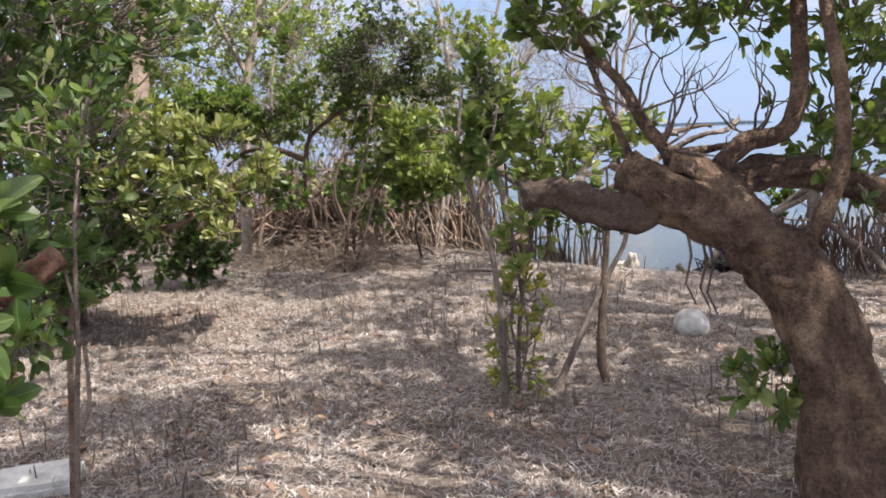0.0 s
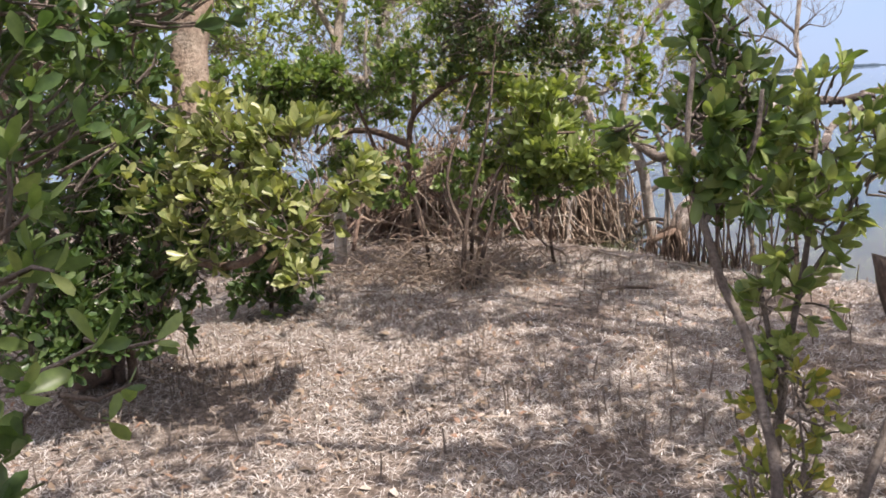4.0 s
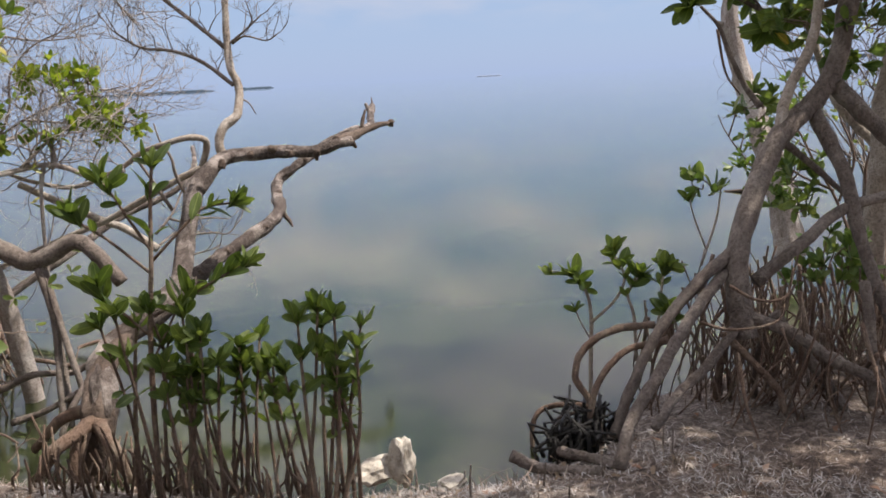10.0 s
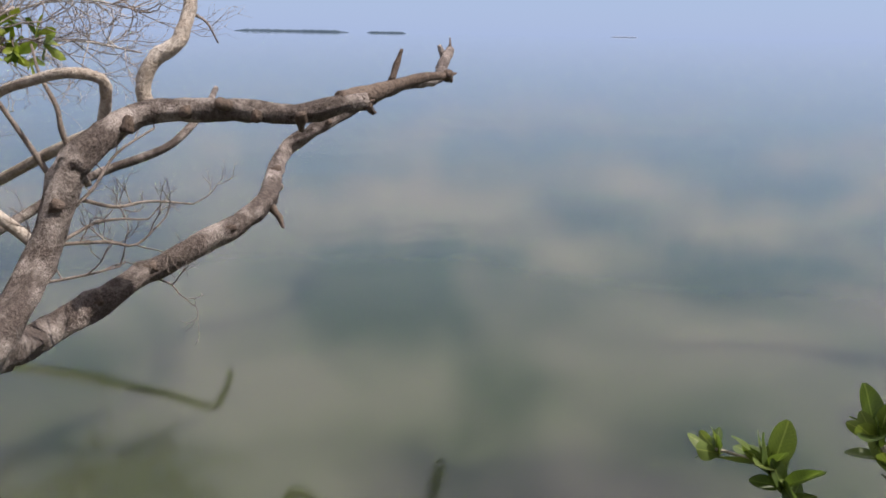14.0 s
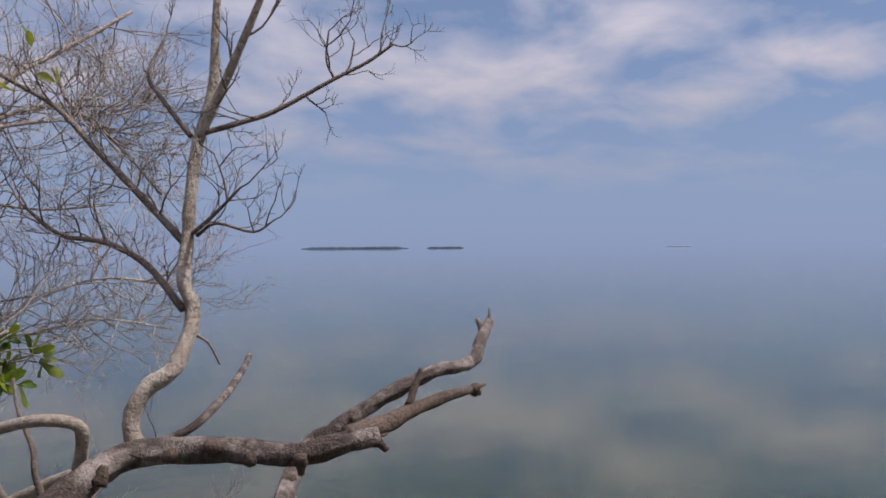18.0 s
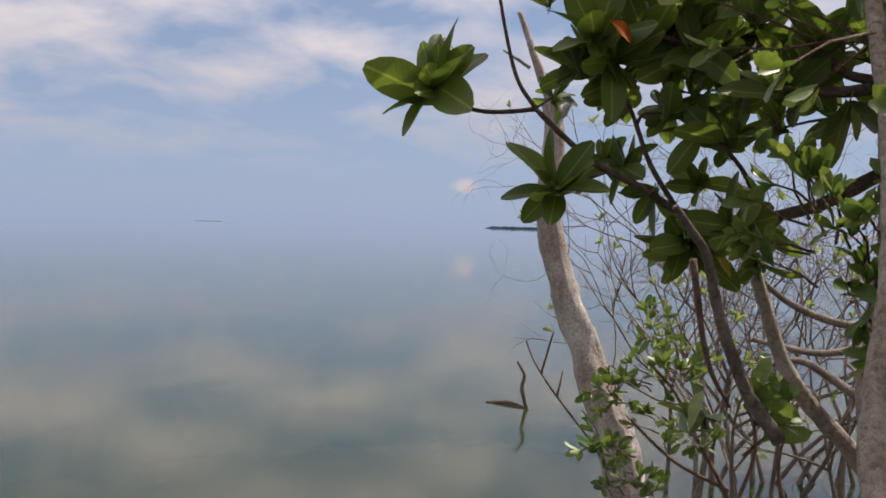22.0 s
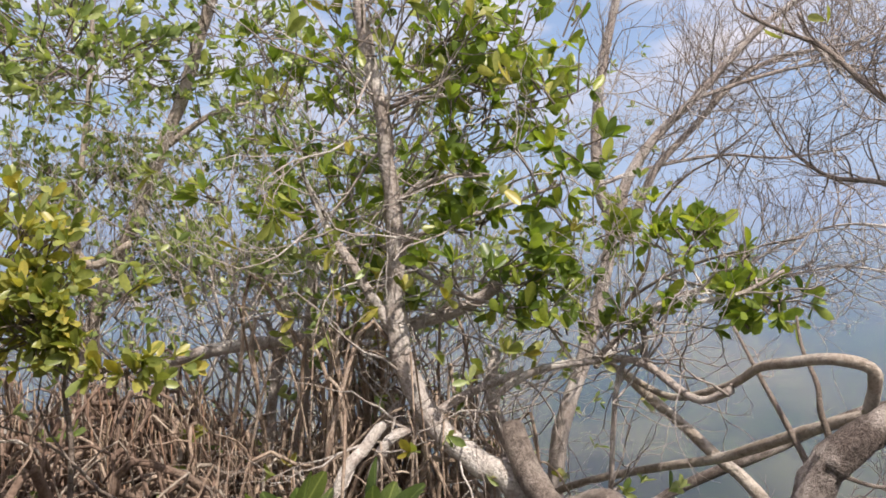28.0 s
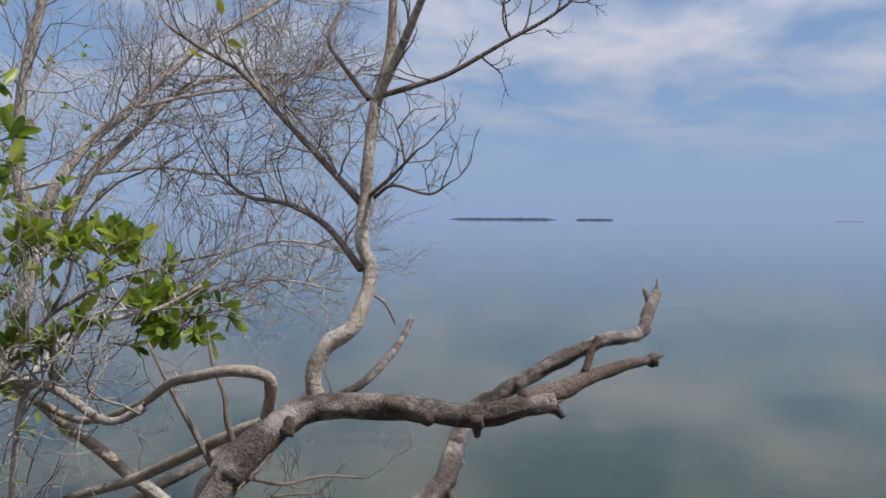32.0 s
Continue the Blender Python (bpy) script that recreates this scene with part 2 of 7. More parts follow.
GREY_BARK = bark("weathered grey wood", (0.05, 0.036, 0.03), (0.215, 0.168, 0.145), (0.55, 0.475, 0.43), 13, relief=0.024)
# its tan patch tone stands in for sunlit spots on the bark
GNARL_BARK = bark("gnarled brown bark", (0.035, 0.021, 0.015), (0.3, 0.19, 0.13), (0.52, 0.365, 0.245), 9, relief=0.05)
RED_BARK = bark("reddish brown bark", (0.09, 0.055, 0.04), (0.28, 0.19, 0.145), (0.36, 0.27, 0.21), 7)
PALE_BARK = bark("pale mangrove bark", (0.24, 0.19, 0.15), (0.5, 0.43, 0.36), (0.58, 0.52, 0.46), 7)
TREE_BARK = bark("tan tree bark", (0.22, 0.15, 0.11), (0.46, 0.35, 0.27), (0.52, 0.43, 0.35), 6)
STILT_BARK = bark("grey-brown mangrove bark", (0.085, 0.066, 0.055), (0.27, 0.22, 0.19), (0.36, 0.31, 0.27), 8)
ROOT_BARK = bark("brown root bark", (0.09, 0.055, 0.04), (0.27, 0.18, 0.13), (0.33, 0.26, 0.2), 10)
DARK_BARK = bark("dark rough bark", (0.05, 0.035, 0.028), (0.17, 0.12, 0.09), (0.2, 0.15, 0.12), 9)
WHITE_BARK = bark("bleached bark", (0.26, 0.21, 0.18), (0.55, 0.48, 0.44), (0.7, 0.66, 0.62), 9)
TWIG_BARK = bark("twig bark", (0.13, 0.1, 0.08), (0.32, 0.26, 0.22), (0.36, 0.3, 0.26), 14)
LEAF = leaf_material("mangrove leaf", [(0.08, 0.135, 0.05), (0.125, 0.195, 0.066), (0.205, 0.27, 0.095), (0.1, 0.16, 0.06), (0.28, 0.325, 0.125)])
LEAF_OLIVE = leaf_material("olive leaf", [(0.128, 0.185, 0.068), (0.205, 0.275, 0.1), (0.305, 0.36, 0.15), (0.375, 0.41, 0.19)])
LEAF_DARK = leaf_material("dark leaf", [(0.058, 0.105, 0.042), (0.092, 0.15, 0.06), (0.145, 0.2, 0.08)])
LEAF_YELLOW = leaf_material("yellowing leaf", [(0.17, 0.215, 0.06), (0.24, 0.275, 0.08), (0.32, 0.33, 0.1), (0.43, 0.36, 0.08)])
LEAF_BIG = leaf_material("broad leaf", [(0.07, 0.108, 0.034), (0.1, 0.148, 0.044), (0.155, 0.2, 0.064), (0.08, 0.123, 0.038)], 0.42, 0.42, True)

# ground: crushed shell, pale mud and rotting litter
GROUND, nt, b, _ = material("pale mud and litter")
n1 = noise_node(nt, 1.3, 6, 0.6)
n2 = noise_node(nt, 28, 8, 0.75)
n3 = noise_node(nt, 120, 4, 0.7)
c1 = ramp_node(nt, n2.outputs["Fac"], [(0.32, (0.05, 0.042, 0.037)), (0.5, (0.2, 0.168, 0.15)), (0.68, (0.5, 0.465, 0.44))])
c2 = ramp_node(nt, n1.outputs["Fac"], [(0.35, (0.66, 0.56, 0.49)), (0.62, (1.0, 0.985, 0.97))])
c3 = ramp_node(nt, n3.outputs["Fac"], [(0.35, (0.55, 0.5, 0.46)), (0.6, (1.05, 1.03, 1.0))])
nt.links.new(mix_node(nt, 1.0, mix_node(nt, 1.0, c1.outputs[0], c2.outputs[0], "MULTIPLY"), c3.outputs[0], "MULTIPLY"), b.inputs["Base Color"])
b.inputs["Roughness"].default_value = 0.95
bump_node(nt, b, n2.outputs["Fac"], 0.8, 0.02)

# water: still, murky green-grey body under a clear surface
WATER, nt, b, _ = material("still murky water")
w1 = noise_node(nt, 0.9, 2, 0.45, (0.8, 1.2, 1))
w2 = noise_node(nt, 34, 3, 0.6, (0.8, 1.2, 1))
patch = ramp_node(nt, noise_node(nt, 0.8, 3, 0.5).outputs["Fac"], [(0.46, (0.14, 0.14, 0.14)), (0.72, (0.32, 0.32, 0.32))])
ripple = nt.nodes.new("ShaderNodeMath"); ripple.operation = "MULTIPLY"
nt.links.new(w2.outputs["Fac"], ripple.inputs[0]); nt.links.new(patch.outputs[0], ripple.inputs[1])
add = nt.nodes.new("ShaderNodeMath"); add.operation = "MULTIPLY_ADD"; add.inputs[1].default_value = 0.42
nt.links.new(ripple.outputs[0], add.inputs[0]); nt.links.new(w1.outputs["Fac"], add.inputs[2])
bump_node(nt, b, add.outputs[0], 0.09, 0.05)
wc = ramp_node(nt, noise_node(nt, 0.35, 4, 0.55).outputs["Fac"], [(0.3, (0.032, 0.042, 0.015)), (0.7, (0.046, 0.056, 0.024))])
nt.links.new(wc.outputs[0], b.inputs["Base Color"])
b.inputs["Roughness"].default_value, b.inputs["IOR"].default_value = 0.005, 1.52
b.inputs["Subsurface Weight"].default_value = 1.0
b.inputs["Subsurface Radius"].default_value = (0.5, 0.6, 0.4)
b.inputs["Subsurface Scale"].default_value = 4.0

STRAW = island_material("dry straw", [(0.5, 0.425, 0.375), (0.7, 0.655, 0.615), (0.25, 0.195, 0.165), (0.8, 0.785, 0.77), (0.5, 0.43, 0.38), (0.13, 0.1, 0.085), (0.6, 0.535, 0.49), (0.3, 0.24, 0.21)])
STUBBLE = island_material("brown stubble", [(0.3, 0.21, 0.15), (0.42, 0.33, 0.25), (0.17, 0.12, 0.09), (0.52, 0.44, 0.36)])
DRY_LEAF = island_material("dry fallen leaf", [(0.22, 0.15, 0.1), (0.34, 0.265, 0.19), (0.17, 0.115, 0.08), (0.3, 0.17, 0.11), (0.48, 0.43, 0.37)])
STICK = island_material("dead stick", [(0.16, 0.11, 0.08), (0.28, 0.21, 0.16), (0.4, 0.33, 0.27)])

# ---- mesh helpers ----
UP = Vector((0, 0, 1))


def link_mesh(name, verts, faces, mat, parent=None, label="", smooth=True):
    me = bpy.data.meshes.new(name)
    me.from_pydata([tuple(v) for v in verts], [], faces)
    me.materials.append(mat)
    if smooth:
        me.polygons.foreach_set("use_smooth", [True] * len(me.polygons))
    me.update()
    ob = new(name, me)
    if parent is not None:
        ob.parent = parent
        ob.matrix_parent_inverse = parent.matrix_basis.inverted()
    if label:
        ob["label"] = label
    return ob


def thing(name, at, label, category, group="", kind=""):
    ob = new(name)
    ob.empty_display_size = 0.1
    ob.matrix_basis = Matrix.Translation(at)
    return tagged(ob, label, category, group, kind)


def smooth_line(points, per=5):
    """A Catmull-Rom line through the points."""
    p = [Vector(q) for q in points]
    if len(p) < 3:
        return [p[0].lerp(p[-1], i / per) for i in range(per + 1)]
    p = [p[0] * 2 - p[1]] + p + [p[-1] * 2 - p[-2]]
    out = []
    for i in range(1, len(p) - 2):
        a, b, c, d = p[i - 1:i + 3]
        for k in range(per):
            t = k / per
            out.append(0.5 * (2 * b + (c - a) * t + (2 * a - 5 * b + 4 * c - d) * t * t + (3 * b - a - 3 * c + d) * t ** 3))
    out.append(p[-2])
    return out


class Wood:
    """Gathers tubes into one mesh."""

    def __init__(self):
        self.v, self.f = [], []

    def tube(self, line, r0, r1, seg=7, lumps=0.0, power=1.0, cap=True, flute=0.0):
        line = [Vector(p) for p in line]
        n = len(line)
        if n < 2:
            return self
        base = len(self.v)
        side = None
        for i, p in enumerate(line):
            way = (line[min(i + 1, n - 1)] - line[max(i - 1, 0)])
            if way.length < 1e-6:
                way = UP.copy()
            way.normalize()
            if side is None:
                side = way.orthogonal().normalized()
            side = (side - way * side.dot(way))
            side = side.normalized() if side.length > 1e-4 else way.orthogonal().normalized()
            other = way.cross(side)
            r = r0 + (r1 - r0) * (i / (n - 1)) ** power
            for k in range(seg):
                a = math.tau * k / seg
                q = side * math.cos(a) + other * math.sin(a)
                rr = r
                if lumps:
                    s = p * (0.55 / max(r0, 0.02)) + q * 1.3
                    rr *= 1 + lumps * noise.noise(s) + lumps * 0.6 * noise.noise(s * 2.7)
                if flute:
                    rr *= 1 + flute * (noise.noise(Vector((2.1 * math.cos(a + i * 0.06), 2.1 * math.sin(a + i * 0.06), i * 0.16))) + 0.5 * noise.noise(Vector((5 * math.cos(a), 5 * math.sin(a), i * 0.3 + 7))))
                self.v.append(p + q * rr)
        for i in range(n - 1):
            for k in range(seg):
                a, b_ = base + i * seg + k, base + i * seg + (k + 1) % seg
                self.f.append((a, b_, b_ + seg, a + seg))
        if cap:
            self.f.append(tuple(base + k for k in reversed(range(seg))))
            self.f.append(tuple(base + (n - 1) * seg + k for k in range(seg)))
        return self

    def link(self, name, mat, parent=None, label=""):
        return link_mesh(name, self.v, self.f, mat, parent, label)


def limb(name, points, r0, r1, mat, parent, seg=10, lumps=0.18, per=6, label="", power=1.0, flute=0.0):
    return Wood().tube(smooth_line(points, per), r0, r1, seg, lumps, power, True, flute).link(name, mat, parent, label)


def rand_dir(rng):
    z = rng.uniform(-1, 1)
    a = rng.uniform(0, math.tau)
    s = math.sqrt(1 - z * z)
    return Vector((s * math.cos(a), s * math.sin(a), z))


def grow(wood, ends, rng, at, way, length, radius, depth, kink=0.35, spread=0.8, up=0.1, kids=(2, 3), seg=5, keep=0.62):
    """A branch that forks: adds tubes to wood, and twig ends to ends."""
    line, p, w = [at.copy()], at.copy(), way.normalized()
    steps = 4 if depth > 0 else 3
    for _ in range(steps):
        w = (w + rand_dir(rng) * kink + UP * up).normalized()
        p = p + w * (length / steps)
        line.append(p.copy())
    tip = radius * 0.62 if depth > 0 else radius * 0.35
    wood.tube(line, radius, tip, max(3, seg), 0.0, cap=depth == 0)
    if depth == 0:
        ends.append((p, w))
        return
    for k in range(rng.randint(*kids)):
        i = rng.choice((2, 3, 4)) if k else 4
        d = (w + rand_dir(rng) * spread).normalized()
        grow(wood, ends, rng, line[i], d, length * keep * rng.uniform(0.8, 1.2), radius * 0.62, depth - 1, kink, spread, up, kids, max(3, seg - 1), keep)


# a leaf blade 1 long along +y, folded a little along its rib
LEAF_V = np.array((0.8, 1, 1)) * np.array([(0, 0, 0), (-.13, .22, .03), (0, .22, -.015), (.13, .22, .03), (-.25, .55, .05), (0, .55, -.02), (.25, .55, .05),
                   (-.2, .85, .02), (0, .85, -.03), (.2, .85, .02), (0, 1, -.05)])
LEAF_F = [(0, 2, 1), (0, 3, 2), (1, 2, 5, 4), (2, 3, 6, 5), (4, 5, 8, 7), (5, 6, 9, 8), (7, 8, 10), (8, 9, 10)]


def leaf_frame(way, face):
    y = way.normalized()
    x = y.cross(face)
    x = x.normalized() if x.length > 1e-4 else y.orthogonal().normalized()
    return np.array([x, y, x.cross(y)]).T


def rosette(rng, at, way, count, size, droop=0.0, open_=0.9):
    """Leaves round a twig end: place, turn and size of each."""
    out = []
    a0 = rng.uniform(0, math.tau)
    side = way.orthogonal().normalized()
    other = way.cross(side)
    for k in range(count):
        a = a0 + k * 2.4
        lean = open_ * (0.2 + 0.85 * (1 - k / count)) * rng.uniform(0.6, 1.3)
        radial = side * math.cos(a) + other * math.sin(a)
        d = way * math.cos(lean) + radial * math.sin(lean)
        d.z -= droop
        out.append((at - way * 0.035 * k / count * size * 8, leaf_frame(d, way + rand_dir(rng) * 1.1), size * rng.uniform(0.55, 1.15)))
    return out


def leaf_mesh(name, leaves, mat, parent, label="", wide=1.0):
    """All the small leaves of a crown as one mesh."""
    lv = LEAF_V * (wide, 1, 1)
    n, k = len(leaves), len(lv)
    v = np.empty((n, k, 3))
    for i, (at, turn, size) in enumerate(leaves):
        v[i] = (lv * size) @ turn.T + np.array(at)
    f = [tuple(i * k + q for q in face) for i in range(n) for face in LEAF_F]
    return link_mesh(name, v.reshape(-1, 3).tolist(), f, mat, parent, label)


def fine_leaf_data(name, mat, wide=1.0):
    """A near leaf with a curved blade, a rib and a short stalk."""
    bm = bmesh.new()
    rows, half = 9, 3
    grid = []
    for i in range(rows):
        t = i / (rows - 1)
        w = 0.25 * wide * math.sin(math.pi * (0.05 + 0.935 * t) ** 1.22) ** 0.56
        row = []
        for j in range(-half, half + 1):
            u = j / half
            row.append(bm.verts.new((u * w, t, 0.14 * abs(u) ** 1.3 * w * 2 - 0.07 * t * t + 0.012 * math.sin(9 * t + 3 * u))))
        grid.append(row)
    for i in range(rows - 1):
        for j in range(2 * half):
            bm.faces.new((grid[i][j], grid[i][j + 1], grid[i + 1][j + 1], grid[i + 1][j]))
    stalk = [bm.verts.new((0.014 * math.cos(a), y, 0.014 * math.sin(a) - 0.006)) for y in (-0.14, 0.25) for a in (0, 2.1, 4.2)]
    for k in range(3):
        bm.faces.new((stalk[k], stalk[(k + 1) % 3], stalk[3 + (k + 1) % 3], stalk[3 + k]))
    me = bpy.data.meshes.new(name)
    bm.to_mesh(me)
    bm.free()
    me.materials.append(mat)
    me.polygons.foreach_set("use_smooth", [True] * len(me.polygons))
    return me


def place_leaves(leaves, data, parent):
    """Near leaves, each an object of its own on one mesh."""
    inv = parent.matrix_basis.inverted()
    for at, turn, size in leaves:
        ob = new("leaf", data)
        ob.parent = parent
        ob.matrix_parent_inverse = inv
        m = Matrix([[*turn[r]] for r in range(3)]).to_4x4()
        ob.matrix_basis = Matrix.Translation(at) @ m @ Matrix.Scale(size, 4)


# ---- ground and water ----
SHORE_X = [-400, -40, -6, -2, -0.3, 0.6, 1.2, 1.75, 2.1, 2.55, 2.9, 3.2, 3.7, 4.3, 4.9, 5.5, 6.5, 9, 40, 400]
SHORE_Y = [60, 16, 11, 10.2, 9.3, 8.4, 7.3, 6.5, 6.0, 5.3, 4.95, 4.62, 4.6, 4.62, 4.4, 4.0, 3.7, 3.0, 0, -40]


def ground_height(x, y):
    d = (np.interp(x, SHORE_X, SHORE_Y) - y) * 0.75
    d += 0.10 * noise.noise(Vector((x * 1.7, y * 1.7, 3)))
    land = 0.05 + 0.13 * math.exp(-((x + 0.1) ** 2) / 3.5 - ((y - 4.6) ** 2) / 4.5)
    land += 0.02 * noise.noise(Vector((x * 0.9, y * 0.9, 0))) + 0.018 * noise.noise(Vector((x * 4, y * 4, 5))) + 0.014 * noise.noise(Vector((x * 8.5, y * 8.5, 2)))
    if d > 0.5:
        return land
    if d > 0:
        return -0.11 + (land + 0.11) * math.sin(d / 0.5 * math.pi / 2)
    return -0.11 + max(d * 0.22, -1.2)


def graded(lo, hi, fine_lo, fine_hi, step):
    mid = list(np.arange(fine_lo, fine_hi + 1e-6, step))
    left, right, s, a = [], [], step, fine_lo
    while a > lo:
        s *= 1.35
        a -= s
        left.append(max(a, lo))
    s, a = step, fine_hi
    while a < hi:
        s *= 1.35
        a += s
        right.append(min(a, hi))
    return left[::-1] + mid + right


gx, gy = graded(-4500, 4500, -4.5, 6.5, 0.07), graded(-4500, 400, -3.0, 10.0, 0.07)
verts = [(x, y, ground_height(x, y)) for y in gy for x in gx]
nx = len(gx)
faces = [(j * nx + i, j * nx + i + 1, (j + 1) * nx + i + 1, (j + 1) * nx + i) for j in range(len(gy) - 1) for i in range(nx - 1)]
ground = tagged(link_mesh("ground", verts, faces, GROUND), "pale dry mud covered in bleached litter", "ground", kind="structure")

rings = [0.0, 3, 8, 20, 60, 200, 800, 4400]
LEVEL = -0.08
verts, faces, seg = [(3, 8, LEVEL)], [], 48
for r in rings[1:]:
    verts += [(3 + r * math.cos(math.tau * k / seg), 8 + r * math.sin(math.tau * k / seg), LEVEL) for k in range(seg)]
faces += [(0, 1 + k, 1 + (k + 1) % seg) for k in range(seg)]
for i in range(len(rings) - 2):
    o = 1 + i * seg
    faces += [(o + k, o + seg + k, o + seg + (k + 1) % seg, o + (k + 1) % seg) for k in range(seg)]
water = tagged(link_mesh("water", verts, faces, WATER), "still grey-green shallow sea water reflecting the sky", "water", kind="structure")

# ---- far islands ----
# the blue-grey tone stands in for sea haze before the islands
FAR, nt, b, _ = material("far mangrove islands")
fn = noise_node(nt, 0.02, 5, 0.6)
nt.links.new(ramp_node(nt, fn.outputs["Fac"], [(0.3, (0.055, 0.085, 0.12)), (0.7, (0.08, 0.115, 0.155))]).outputs[0], b.inputs["Base Color"])
b.inputs["Roughness"].default_value = 1.0


# nearly sky-coloured: thicker haze put into the base colour
FAINT, nt, b, _ = material("faintest island in the haze")
fn = noise_node(nt, 0.02, 5, 0.6)
nt.links.new(ramp_node(nt, fn.outputs["Fac"], [(0.3, (0.22, 0.27, 0.36)), (0.7, (0.25, 0.3, 0.4))]).outputs[0], b.inputs["Base Color"])
b.inputs["Roughness"].default_value = 1.0


def island(name, a0, a1, tall, seed, far=2950.0, mat=None):
    rng = random.Random(seed)
    n = 60
    v, f = [], []
    for i in range(n + 1):
        a = radians(a0 + (a1 - a0) * i / n)
        taper = min(1, 8 * i / n + 0.12, 8 * (n - i) / n + 0.12)
        h = tall * taper * rng.uniform(0.75, 1.1)
        for d, z in ((far, -1), (far, h * 0.7), (far + 12, h), (far + 60, -1)):
            v.append((d * math.sin(a), d * math.cos(a), z))
    for i in range(n):
        for k in range(3):
            f.append((i * 4 + k, i * 4 + 4 + k, i * 4 + 5 + k, i * 4 + 1 + k))
    return tagged(link_mesh(name, v, f, mat or FAR), "low dark mangrove island far off on the horizon, haze in its colour", "island", "far islands")


island("island", 24.35, 31.9, 8, 1)
island("island", 33.1, 35.75, 6.5, 2)
island("island", 49.5, 51.3, 4, 3, 2950.0, FAINT)
island("island", 69.3, 74.5, 9, 4)

# ---- the dead tree over the water ----
dead = thing("dead_tree", (2.28, 6.07, 0.00), "bare grey dead tree leaning out over the water", "dead tree")
limb("trunk", [(2.25, 6.05, -0.05), (2.29, 5.95, 0.28), Vector((2.45, 6.25, 0.38)), Vector((2.83, 6.27, 0.57))] + [(3.07, 6.54, 0.74), (3.21, 6.61, 1.01), (3.33, 6.65, 1.10)], 0.054, 0.044, GREY_BARK, dead, 24, 0.26, flute=0.3)
limb("foot", [(2.22, 6.05, -0.15), (2.25, 5.94, 0.2), (2.36, 6.08, 0.35), (2.55, 6.24, 0.43)], 0.072, 0.03, DARK_BARK, dead, 22, 0.4, flute=0.4)
for pts in ([(2.22, 5.92, 0.21), (2.02, 5.86, 0.16), (2.01, 6.05, -0.03)], [(2.23, 5.92, 0.21), (2.21, 5.73, 0.14), (2.27, 5.76, -0.03)], [(2.25, 5.97, 0.22), (2.13, 5.90, 0.12), (2.09, 5.90, -0.03)], [(2.27, 6.02, 0.23), (2.20, 6.23, 0.14), (2.14, 6.42, -0.03)]):
    limb("root", pts, 0.032, 0.02, ROOT_BARK, dead, 9, 0.3)
limb("branch", [(3.21, 6.61, 1.01), (3.33, 6.65, 1.10), (3.50, 6.70, 1.16), (3.69, 6.58, 1.17), (3.88, 6.43, 1.16), (4.01, 6.36, 1.19), (4.10, 6.33, 1.20)], 0.046, 0.027, GREY_BARK, dead, 24, 0.24, flute=0.22)
limb("branch", [(4.02, 6.38, 1.20), (4.14, 6.38, 1.22), (4.30, 6.42, 1.25), (4.45, 6.45, 1.27), (4.58, 6.49, 1.27)], 0.036, 0.012, DARK_BARK, dead, 9, 0.25)
limb("stub", [(4.26, 6.42, 1.26), (4.30, 6.44, 1.32), (4.32, 6.44, 1.37)], 0.015, 0.007, DARK_BARK, dead, 7, 0.25)
limb("branch", [(2.84, 6.30, 0.57), (2.98, 6.60, 0.47), (3.12, 6.82, 0.43), (3.30, 6.88, 0.47), (3.49, 6.88, 0.56), (3.81, 6.96, 0.65), (4.09, 7.10, 0.73), (4.26, 7.36, 0.79), (4.43, 7.56, 0.87), (4.55, 7.50, 0.96), (4.79, 7.45, 1.09), (5.04, 7.45, 1.17), (5.27, 7.47, 1.19), (5.52, 7.72, 1.25), (5.76, 7.96, 1.33)], 0.05, 0.026, GREY_BARK, dead, 22, 0.36, flute=0.3)
limb("stub", [(4.09, 7.10, 0.72), (4.12, 7.06, 0.67), (4.13, 7.03, 0.62)], 0.025, 0.007, DARK_BARK, dead, 7, 0.3)
limb("stub", [(5.65, 7.86, 1.27), (5.63, 7.90, 1.36)], 0.03, 0.012, GREY_BARK, dead, 7, 0.3)
limb("branch", [(3.54, 6.81, 1.14), (3.52, 6.83, 1.22), (3.56, 6.83, 1.32), (3.64, 6.81, 1.38), (3.70, 6.85, 1.47), (3.73, 6.89, 1.56), (3.71, 6.92, 1.65), (3.74, 6.98, 1.78), (3.76, 7.00, 1.96), (3.79, 7.02, 2.13)], 0.028, 0.02, PALE_BARK, dead, 12, 0.2)
rng = random.Random(12)
for at, way, size in (((5.76, 7.96, 1.33), (0.1, 0.1, 1), 0.07), ((5.73, 7.94, 1.31), (0.8, 0.3, 0.5), 0.06), ((5.68, 7.90, 1.28), (-0.6, -0.2, 0.8), 0.05), ((4.58, 6.49, 1.27), (0.8, 0.4, 0.3), 0.05), ((4.57, 6.48, 1.27), (0.6, 0.5, -0.3), 0.045), ((4.09, 6.33, 1.20), (0.7, 0.1, -0.1), 0.035), ((4.10, 6.32, 1.18), (0.6, 0.1, -0.4), 0.03)):
    d = Vector(way).normalized() * size
    p = Vector(at)
    limb("splinter", [p - d * 0.6, p, p + d * 0.5 + rand_dir(rng) * 0.01, p + d + rand_dir(rng) * 0.012], 0.02, 0.004, DARK_BARK, dead, 7, 0.4, 3)
